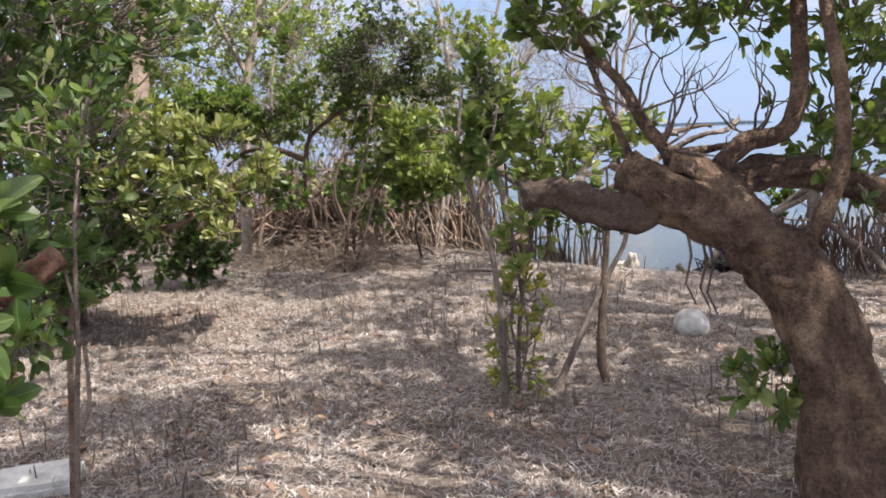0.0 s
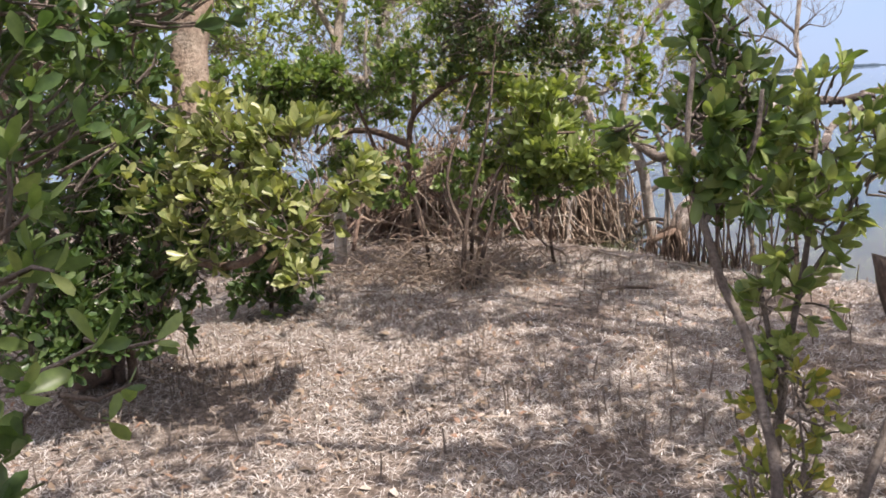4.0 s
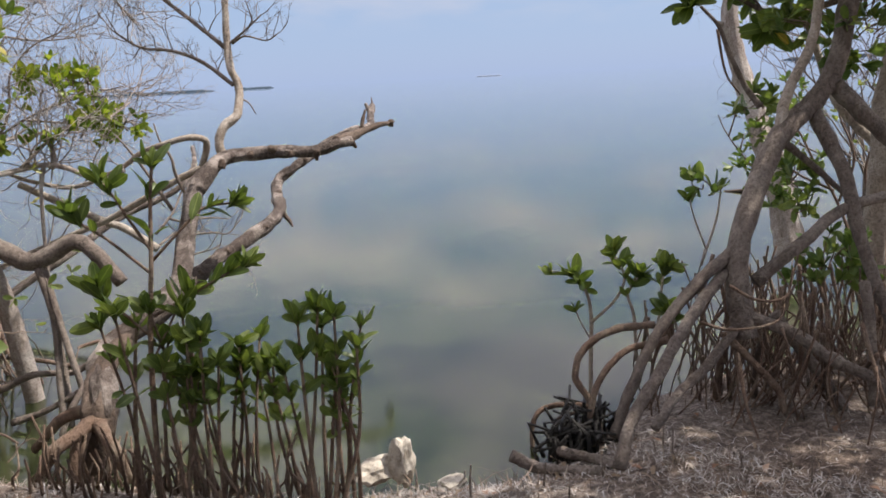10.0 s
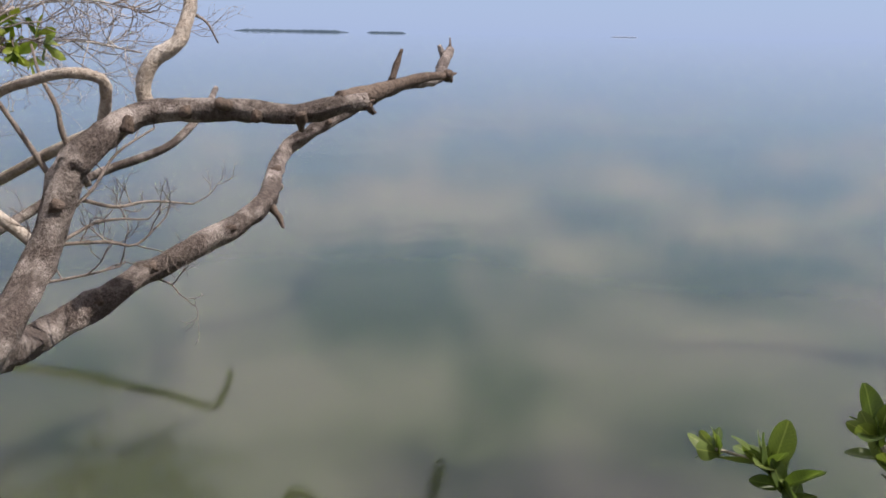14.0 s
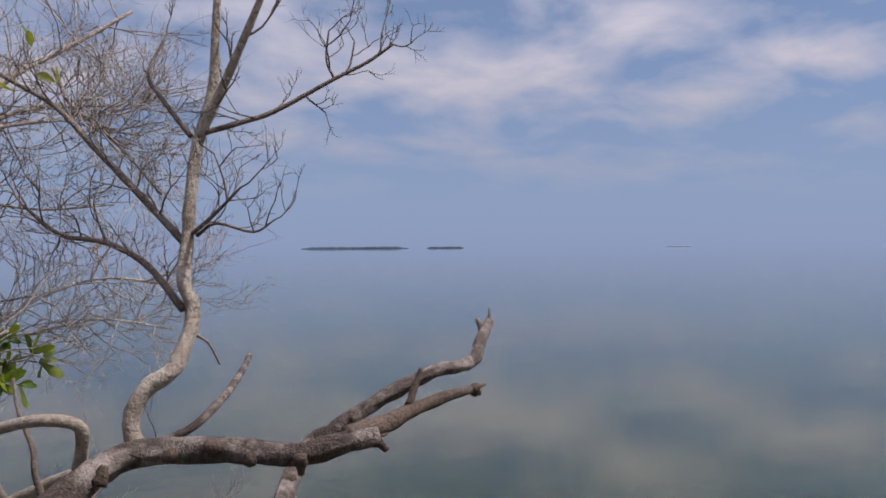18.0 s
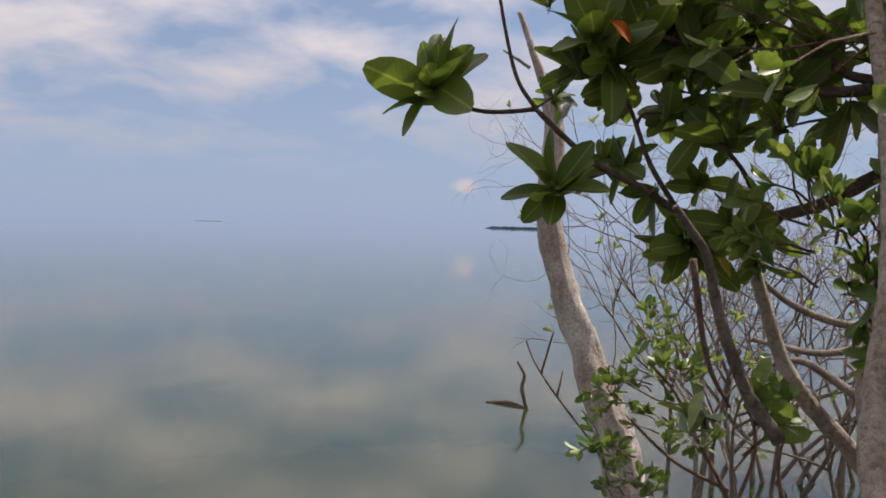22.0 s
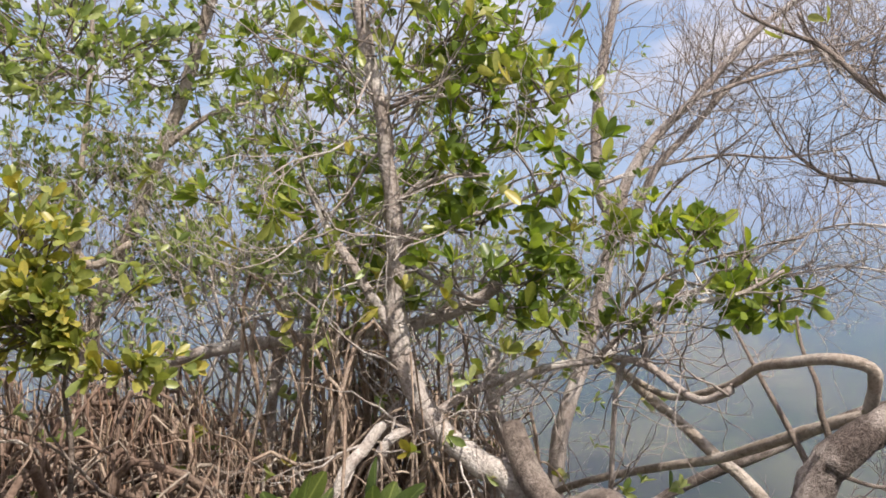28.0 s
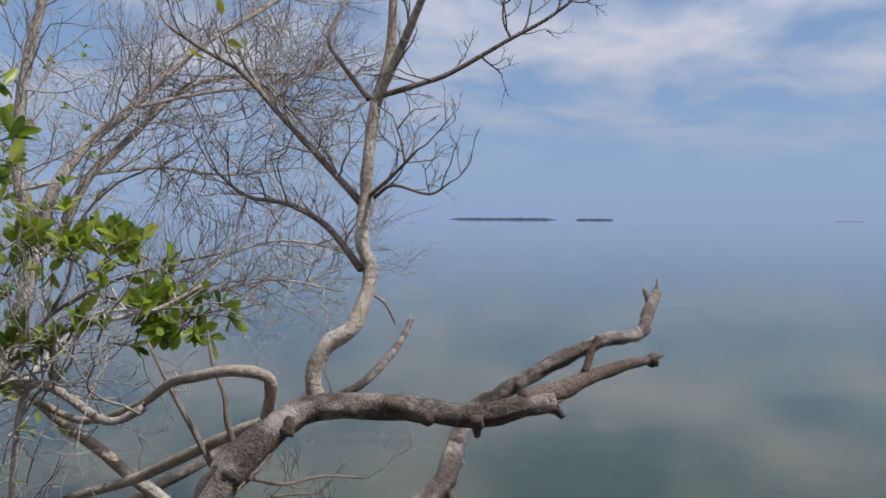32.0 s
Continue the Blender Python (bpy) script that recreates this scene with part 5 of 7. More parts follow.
for pts, r0, r1 in (
    ([(4.22, 4.05, 0.76), (4.07, 4.13, 0.65), (3.89, 4.23, 0.45), (3.76, 4.29, 0.22), (3.68, 4.32, 0.03)], 0.027, 0.02),
    ([(4.17, 4.07, 0.67), (3.91, 4.09, 0.54), (3.60, 4.07, 0.39), (3.40, 4.07, 0.28), (3.27, 4.05, 0.14)], 0.024, 0.023),
    ([(3.97, 4.29, 0.45), (3.85, 4.41, 0.44), (3.75, 4.50, 0.37), (3.70, 4.52, 0.25), (3.72, 4.46, 0.14), (3.72, 4.42, -0.00)], 0.017, 0.014),
    ([(3.95, 4.22, 0.40), (3.82, 4.35, 0.36), (3.72, 4.42, 0.23), (3.67, 4.43, 0.09)], 0.016, 0.013),
    ([(3.81, 4.50, 0.08), (3.68, 4.64, 0.09), (3.62, 4.69, 0.03), (3.59, 4.68, -0.10)], 0.014, 0.010),
    ([(3.75, 4.55, 0.06), (3.68, 4.61, 0.03), (3.64, 4.63, -0.08)], 0.009, 0.007),
    ([(3.23, 4.51, 0.07), (3.29, 4.43, 0.02), (3.34, 4.31, 0.02), (3.38, 4.20, 0.04)], 0.023, 0.022),
    ([(3.44, 4.43, 0.03), (3.45, 4.27, 0.04), (3.43, 4.15, 0.05)], 0.022, 0.018),
    ([(4.19, 3.99, 0.48), (4.26, 3.82, 0.42), (4.32, 3.66, 0.31), (4.37, 3.50, 0.23), (4.41, 3.33, 0.06)], 0.030, 0.022),
    ([(4.33, 3.92, 0.47), (4.39, 3.79, 0.27), (4.44, 3.69, 0.11), (4.46, 3.64, 0.01)], 0.026, 0.022),
    ([(4.07, 4.03, 0.43), (4.13, 3.93, 0.31), (4.18, 3.84, 0.19), (4.19, 3.81, 0.09)], 0.017, 0.014),
    ([(4.40, 3.74, 0.39), (4.39, 3.72, 0.25), (4.37, 3.69, 0.09)], 0.013, 0.012),
    ([(4.11, 4.00, 0.44), (3.95, 4.05, 0.31), (3.81, 4.10, 0.23), (3.64, 4.11, 0.14)], 0.022, 0.018),
    ([(4.30, 4.08, 0.44), (4.36, 4.16, 0.24), (4.38, 4.20, -0.03)], 0.018, 0.02),
    ([(4.37, 3.98, 0.36), (4.40, 4.02, 0.19), (4.42, 4.03, -0.01)], 0.012, 0.014),
    ([(4.51, 3.62, 0.61), (4.44, 3.56, 0.39), (4.34, 3.51, 0.14)], 0.022, 0.019),
):
    limb("stilt_root", pts, r0, r1, DARK_BARK if r0 < 0.0135 else STILT_BARK if r0 > 0.021 else ROOT_BARK, stilt, 10, 0.34)
rng = random.Random(71)
hang, hub = Wood(), Vector((4.62, 3.95, 0.38))
for k in range(260):
    a = rng.uniform(0, math.tau)
    top = hub + Vector((rng.uniform(-0.5, 0.8), rng.uniform(-0.5, 0.5), rng.uniform(-0.15, 0.25)))
    foot = top + Vector((rng.uniform(-0.18, 0.18), rng.uniform(-0.18, 0.18), 0))
    foot.z = ground_height(foot.x, foot.y) - 0.02
    hang.tube(smooth_line([top, top.lerp(foot, 0.5) + rand_dir(rng) * 0.07, foot], 4), rng.choice((0.003, 0.004, 0.006, 0.011)), 0.004, 5)
for pts in ([(4.03, 3.99, 0.65), (4.05, 3.88, 0.60), (4.13, 3.80, 0.61), (4.17, 3.79, 0.72)], [(3.92, 4.06, 0.51), (3.96, 3.94, 0.49), (4.08, 3.82, 0.51), (4.12, 3.80, 0.58)], [(4.69, 4.36, 1.69), (4.72, 4.33, 1.49), (4.80, 4.29, 1.38)]):
    hang.tube(smooth_line(pts, 5), 0.008, 0.004, 5)
ls = foliage(rng, hang, [
    ((4.99, 4.10, 0.92), (0.18, 0.15, 0.15), 22), ((4.94, 3.89, 0.56), (0.22, 0.18, 0.16), 30), ((4.93, 4.29, 1.31), (0.16, 0.15, 0.12), 9),
    ((5.32, 3.98, 1.70), (0.35, 0.35, 0.3), 60), ((5.19, 3.74, 2.37), (0.8, 0.8, 0.5), 170),
    ((4.43, 4.27, 0.99), (0.1, 0.1, 0.06), 4),
], 0.09, (5, 8))
tagged(hang.link("rootlet_tangle", ROOT_BARK, stilt, "tangle of thin brown hanging rootlets"), kind="stuff")
leaf_mesh("crown", ls, LEAF, stilt)

# small mangrove in the water before the stilt roots
rng = random.Random(72)
small = thing("sapling", (4.08, 4.70, -0.05), "small mangrove with bright leaf rosettes over the water", "sapling", "saplings")
ls = []
for pts, r0, r1 in (
    ([(3.91, 4.58, -0.03), (3.96, 4.61, 0.22), (4.00, 4.63, 0.43), (4.00, 4.66, 0.55), (3.97, 4.71, 0.62)], 0.012, 0.006),
    ([(3.99, 4.62, 0.40), (4.09, 4.55, 0.50), (4.13, 4.53, 0.60), (4.09, 4.57, 0.71)], 0.008, 0.005),
    ([(4.06, 4.43, 0.23), (4.09, 4.46, 0.43), (4.09, 4.49, 0.53), (4.14, 4.46, 0.61)], 0.009, 0.005),
    ([(4.01, 4.34, 0.26), (4.08, 4.33, 0.45), (4.11, 4.33, 0.60), (4.14, 4.33, 0.67)], 0.008, 0.005),
    ([(3.98, 4.62, 0.32), (3.96, 4.66, 0.40), (3.95, 4.68, 0.46)], 0.004, 0.003),
    ([(4.08, 4.24, 0.40), (4.07, 4.25, 0.45), (4.06, 4.27, 0.49)], 0.0076, 0.004),
    ([(4.34, 4.26, 0.64), (4.47, 4.25, 0.83), (4.56, 4.27, 0.97)], 0.007, 0.004),
    ([(4.37, 4.25, 0.71), (4.36, 4.30, 0.84), (4.36, 4.33, 0.94)], 0.005, 0.003),
    ([(3.97, 4.71, 0.62), (3.94, 4.76, 0.63), (3.91, 4.79, 0.64)], 0.004, 0.003),
):
    stem = limb("stem", pts, r0, r1, PALE_BARK, small, 7, 0.1, 4)
    ls = []
    line = smooth_line(pts, 4)
    w = (line[-1] - line[-3]).normalized()
    ls += rosette(rng, line[-1], (w + UP * 0.9).normalized(), 12 if r0 > 0.0075 else 7, 0.105 if r0 > 0.0075 else 0.075, 0.0, 1.2)
    if r0 < 0.0075:
        place_leaves(ls, BROAD, stem)
        continue
    ls += rosette(rng, line[-3], (w + UP * 0.9 + rand_dir(rng) * 0.5).normalized(), 6, 0.095, 0.0, 1.15)
    ls += rosette(rng, line[-5], (UP + rand_dir(rng) * 0.7).normalized(), 4, 0.075, 0.0, 1.2)
    place_leaves(ls, BROAD, stem)
clump = Wood()
mid = Vector((3.63, 4.42, -0.02))
for k in range(90):
    a = mid + Vector((rng.uniform(-0.2, 0.2), rng.uniform(-0.12, 0.12), -0.02))
    clump.tube([a, a + Vector((rng.uniform(-.05, .05), rng.uniform(-.05, .05), rng.uniform(0.03, 0.16))), a + Vector((rng.uniform(-.14, .14), rng.uniform(-.1, .1), rng.uniform(0.05, 0.2)))], 0.011, 0.006, 5)
tagged(clump.link("weed_clump", bark("wet black weed", (0.008, 0.007, 0.006), (0.03, 0.025, 0.02), (0.02, 0.018, 0.014), 14, 0.5)), "black clump of wet weed on roots", "weed", kind="stuff")

# ---- shrub of broad leaves over the water, at the far right ----
rng = random.Random(81)
pale = thing("bleached_tree", (7.12, 4.88, 0.11), "pale bare leaning trunk standing in the water", "dead tree")
limb("trunk", [(7.03, 4.83, 0.08), (7.06, 4.90, 0.42), (7.09, 4.99, 0.72), (7.11, 5.09, 0.95), (7.13, 5.17, 1.17), (7.14, 5.25, 1.36), (7.14, 5.31, 1.55), (7.12, 5.36, 1.76), (7.12, 5.37, 2.00), (7.13, 5.35, 2.23), (7.13, 5.37, 2.41)], 0.105, 0.044, WHITE_BARK, pale, 24, 0.2, flute=0.25)
limb("branch", [(7.14, 5.36, 2.38), (7.11, 5.43, 2.55), (7.09, 5.49, 2.73), (7.07, 5.54, 2.87)], 0.03, 0.013, WHITE_BARK, pale, 8, 0.2)
limb("stub", [(7.14, 5.35, 2.31), (7.11, 5.29, 2.36), (7.12, 5.27, 2.40)], 0.025, 0.018, WHITE_BARK, pale, 8, 0.25)
limb("stub", [(7.11, 5.38, 1.80), (7.04, 5.42, 1.83), (7.03, 5.45, 1.85)], 0.018, 0.012, WHITE_BARK, pale, 7, 0.25)
limb("twig", [(7.09, 5.48, 2.58), (7.06, 5.55, 2.63), (7.03, 5.61, 2.67)], 0.01, 0.005, WHITE_BARK, pale, 6, 0.2)
sticks = thing("dead_sticks", (10.86, 6.60, -0.08), "thin dead sticks poking out of the water", "sticks")
for pts in ([(10.97, 7.10, -0.09), (10.98, 6.83, -0.06), (10.84, 6.57, -0.09)], [(10.86, 6.59, -0.2), (10.87, 6.68, 0.11), (10.90, 6.67, 0.25), (10.90, 6.75, 0.39)], [(7.22, 5.05, 0.55), (7.25, 5.22, 0.72), (7.25, 5.36, 0.88), (7.25, 5.46, 1.02), (7.25, 5.51, 1.13)], [(7.25, 5.42, 0.96), (7.28, 5.39, 1.10), (7.30, 5.37, 1.19)], [(7.25, 5.33, 0.84), (7.27, 5.32, 0.91), (7.29, 5.31, 0.98)]):
    limb("stick", pts, 0.024 if pts[0][0] > 10 else 0.008, 0.012 if pts[0][0] > 10 else 0.004, DARK_BARK, sticks, 6, 0.2)

broad = thing("broadleaf_mangrove", (5.90, 3.85, 0.0), "mangrove boughs with large glossy leaf rosettes", "mangrove tree")
tips = []
for pts, r0, r1 in (
    ([(5.78, 3.80, -0.2), (5.72, 3.90, 0.4), (5.76, 3.90, 1.01), (5.83, 3.92, 1.27), (5.87, 3.90, 1.51), (5.88, 3.88, 1.78), (5.86, 3.90, 2.11), (5.80, 3.95, 2.45), (5.76, 3.98, 2.9)], 0.075, 0.05),
    ([(6.03, 3.66, 0.88), (5.94, 3.88, 0.94), (5.89, 4.00, 1.07), (5.84, 4.12, 1.21), (5.81, 4.20, 1.34), (5.79, 4.26, 1.52), (5.77, 4.31, 1.68), (5.70, 4.37, 1.77)], 0.035, 0.016),
    ([(5.73, 3.69, 2.04), (5.66, 3.84, 1.99), (5.65, 3.98, 1.91), (5.64, 4.12, 1.83), (5.63, 4.27, 1.79), (5.64, 4.37, 1.78)], 0.026, 0.014),
    ([(5.65, 4.35, 1.77), (5.58, 4.51, 1.81), (5.53, 4.62, 1.88), (5.49, 4.72, 1.93), (5.45, 4.82, 2.01), (5.41, 4.92, 2.11)], 0.014, 0.008),
    ([(5.41, 4.92, 2.11), (5.38, 5.00, 2.10), (5.34, 5.08, 2.10), (5.31, 5.16, 2.13), (5.29, 5.21, 2.17)], 0.008, 0.006),
    ([(5.41, 4.92, 2.11), (5.39, 4.97, 2.19), (5.38, 5.00, 2.29), (5.37, 5.03, 2.44), (5.37, 5.05, 2.58)], 0.007, 0.005),
    ([(5.49, 4.72, 1.92), (5.44, 4.78, 1.89), (5.39, 4.83, 1.86)], 0.006, 0.005),
    ([(5.61, 3.71, 2.21), (5.56, 3.96, 2.16), (5.56, 4.08, 2.15), (5.56, 4.20, 2.16), (5.58, 4.30, 2.19), (5.56, 4.47, 2.30), (5.55, 4.61, 2.35)], 0.02, 0.008),
    ([(5.56, 3.96, 2.17), (5.57, 4.07, 2.21), (5.53, 4.15, 2.31), (5.51, 4.21, 2.41), (5.49, 4.26, 2.53)], 0.015, 0.008),
    ([(5.65, 4.35, 1.77), (5.60, 4.41, 1.73), (5.54, 4.47, 1.70)], 0.007, 0.005),
    ([(5.58, 4.51, 1.81), (5.53, 4.59, 1.95), (5.48, 4.64, 2.10), (5.45, 4.70, 2.22)], 0.009, 0.006),
    ([(5.63, 4.27, 1.79), (5.58, 4.32, 1.92), (5.53, 4.38, 2.00)], 0.009, 0.006),
):
    limb("trunk" if r0 > 0.07 else "branch", pts, r0, r1, DARK_BARK if r0 < 0.03 else PALE_BARK, broad, 16 if r0 > 0.07 else 9 if r0 > 0.012 else 7, 0.15)
    tips += smooth_line(pts, 4)
ls, old = [], []
for at, n, size, way in (
    ((5.29, 5.21, 2.18), 17, 0.25, (-0.6, 0.2, 0.8)),
    ((5.38, 4.84, 1.87), 12, 0.2, (-0.75, -0.1, 0.35)),
    ((5.62, 4.60, 1.86), 9, 0.15, (-0.4, 0.3, -0.4)), ((5.68, 4.46, 1.90), 9, 0.15, (-0.5, 0.2, 0.3)), ((5.62, 4.50, 1.72), 10, 0.15, (-0.3, 0.2, -0.6)), ((5.70, 4.38, 2.02), 9, 0.15, (-0.5, 0, 0.5)), ((5.66, 4.70, 1.95), 8, 0.14, (-0.5, 0.4, 0.2)), ((5.72, 4.28, 1.78), 9, 0.15, (-0.4, 0, -0.5)),
    ((5.44, 4.74, 2.33), 9, 0.18, (-0.7, -0.3, 0.3)), ((5.46, 4.70, 2.25), 8, 0.18, (-0.7, -0.4, -0.2)), ((5.55, 4.61, 2.35), 9, 0.18, (0, 0, 1)),
    ((5.56, 4.47, 2.30), 9, 0.18, (-0.5, -0.3, 0.6)), ((5.54, 4.37, 2.02), 10, 0.18, (0, 0.1, 1)), 
    ((5.54, 4.47, 1.70), 10, 0.18, (-0.6, -0.3, -0.3)), 
    ((5.54, 4.34, 1.77), 12, 0.17, (-0.6, -0.4, 0.4)), ((5.55, 4.22, 2.16), 9, 0.18, (0, 0, 0.8)), ((5.54, 4.13, 2.28), 9, 0.18, (0.2, 0, 0.9)),
    ((5.57, 4.05, 2.09), 8, 0.18, (0.3, 0, -0.3)),  ((5.47, 4.30, 2.37), 9, 0.18, (0, 0, 1)), ((5.54, 4.52, 2.42), 8, 0.18, (0, 0, 1)),
    ((5.38, 4.88, 2.43), 5, 0.12, (-0.3, 0, 1)), ((5.49, 4.01, 2.29), 8, 0.15, (0.3, 0, 1)), ((5.62, 4.28, 1.65), 7, 0.14, (0.2, 0, -0.6)),
):
    ls += rosette(rng, Vector(at), Vector(way).normalized(), n, size, 0.05, 1.65 if n > 10 else 1.5)
# more rosettes on short twigs in the upper boughs
corner, right, down_way = Vector((5.68, 4.84, 2.64)), Vector((5.85, 3.95, 2.59)), Vector((5.67, 4.82, 2.13))
for k in range(62):
    u, v = rng.random(), rng.random()
    at = corner + (right - corner) * u + (down_way - corner) * v + rand_dir(rng) * 0.2
    root = min(tips, key=lambda q: (q - at).length)
    limb("twig", [root, root.lerp(at, 0.5) + rand_dir(rng) * 0.03, at], 0.006, 0.004, DARK_BARK, broad, 6, 0.1, 3)
    ls += rosette(rng, at, ((at - root).normalized() + UP * 0.5 + rand_dir(rng) * 0.4).normalized(), rng.randint(7, 10), 0.145, 0.05, 1.35)
place_leaves(ls, BROAD, broad)
OLD_LEAF = leaf_material("old orange leaf", [(0.4, 0.08, 0.015), (0.45, 0.12, 0.02)], 0.5, 0.3, True)
YEL_LEAF = leaf_material("old yellow leaf", [(0.45, 0.33, 0.03), (0.4, 0.35, 0.04)], 0.5, 0.3, True)
place_leaves([(Vector((5.31, 4.67, 2.33)), leaf_frame(Vector((0.7, -0.3, -0.2)), Vector((-0.7, -0.6, 0.3))), 0.11)], fine_leaf_data("leaf", OLD_LEAF), broad)
place_leaves([(Vector((5.47, 4.38, 1.67)), leaf_frame(Vector((0.6, -0.3, -0.4)), Vector((-0.7, -0.6, 0.5))), 0.1)], fine_leaf_data("leaf", YEL_LEAF), broad)

thicket = thing("shore_thicket", (7.91, 4.29, -0.12), "tangled thin shrub with sparse small leaves in the water", "shrub")
wood, ends = Wood(), []
for x, d in ((1270, 5.2), (1250, 4.9), (1290, 4.5), (1340, 5.0), (1400, 4.6), (1450, 5.2), (1500, 4.7), (1550, 5.0), (1620, 4.8), (1260, 5.6), (1380, 5.8)):
    u = (x - 1180) / 440
    p = Vector((7.70, 4.79, -0.01)).lerp(Vector((8.26, 3.50, 0.03)), u) + Vector((d - 4.6, (d - 4.6) * 0.4, 0))
    p.z = -0.1
    grow(wood, ends, rng, p, Vector((rng.uniform(-.25, .2), rng.uniform(-.2, .2), 1)), rng.uniform(0.75, 1.05), 0.017, 4, 0.28, 0.75, 0.1, (2, 3), 5, 0.66)
for x in (1270, 1230, 1330, 1300, 1260, 1350, 1410, 1480, 1370, 1440, 1510, 1580):
    p = Vector((9.13, 4.99, -0.29)).lerp(Vector((9.86, 3.31, -0.24)), (x - 1180) / 440)
    p.z = -0.1
    grow(wood, [], rng, p, Vector((rng.uniform(-.05, .25), rng.uniform(-.25, .1), 1)), rng.uniform(0.85, 1.1), 0.02, 6, 0.55, 0.85, 0.05, (2, 3), 5, 0.72)
ls = []
for p, w in ends:
    if rng.random() < 0.3 and p.z > 0.3:
        ls += rosette(rng, p, w, rng.randint(3, 6), 0.06, 0.0, 0.9)
tagged(wood.link("stem_tangle", STILT_BARK, thicket), kind="stuff")
for pts in ([(7.96, 3.53, 1.29), (7.86, 3.75, 1.27), (7.76, 3.97, 1.29), (7.67, 4.19, 1.38), (7.60, 4.36, 1.52)], [(8.30, 3.48, 1.11), (8.20, 3.72, 1.13), (8.06, 4.04, 1.08), (7.90, 4.39, 1.15)], [(7.56, 3.66, 0.80), (7.45, 3.92, 0.99), (7.47, 4.13, 1.11), (7.39, 4.31, 1.08)]):
    limb("branch", pts, 0.03, 0.014, STILT_BARK, thicket, 9, 0.2)
leaf_mesh("crown", ls, LEAF_OLIVE, thicket)
plant("low_mangrove", "low mangrove with bright green leaves by the pale trunk", "shrub", [
    ([(6.61, 4.26, -0.04), (6.61, 4.30, 0.36), (6.58, 4.40, 0.64), (6.53, 4.51, 0.85), (6.50, 4.61, 1.06), (6.45, 4.72, 1.20)], 0.014, 0.006),
    ([(6.58, 4.40, 0.67), (6.49, 4.60, 0.78), (6.43, 4.75, 0.92), (6.42, 4.78, 0.96)], 0.010, 0.005),
    ([(6.59, 4.37, 0.60), (6.63, 4.30, 0.88), (6.59, 4.39, 1.16), (6.61, 4.37, 1.26)], 0.010, 0.005),
    ([(6.57, 4.15, 0.50), (6.56, 4.21, 0.82), (6.60, 4.13, 1.10)], 0.012, 0.005),
], ROOT_BARK, [
    ((6.59, 4.64, 1.16), (0.2, 0.2, 0.14), 24), ((6.49, 4.89, 1.06), (0.12, 0.12, 0.1), 12), ((6.36, 4.90, 0.87), (0.16, 0.15, 0.08), 12), ((6.50, 4.60, 0.92), (0.2, 0.2, 0.1), 14), ((6.30, 4.79, 0.73), (0.2, 0.15, 0.08), 12), ((6.77, 4.75, 1.33), (0.12, 0.1, 0.1), 10),
], 0.075, LEAF, 83, (4, 6))

# ---- shrub, bare tree and root tangle at the far left of the water ----
def down(p):
    """The foot of a stem, below the water."""
    return (p[0] - 0.03, p[1] + 0.02, -0.25)


S_TRUNK = [down((2.49, 7.21, 0.53))] + [(2.33, 7.19, 0.66), (2.14, 7.26, 0.80), (1.97, 7.29, 0.95), (1.87, 7.32, 1.14), (1.82, 7.38, 1.36), (1.83, 7.39, 1.60), (1.82, 7.40, 1.80), (1.80, 7.40, 1.96), (1.79, 7.40, 2.14), (1.74, 7.41, 2.36), (1.71, 7.41, 2.58), (1.67, 7.47, 2.96)]
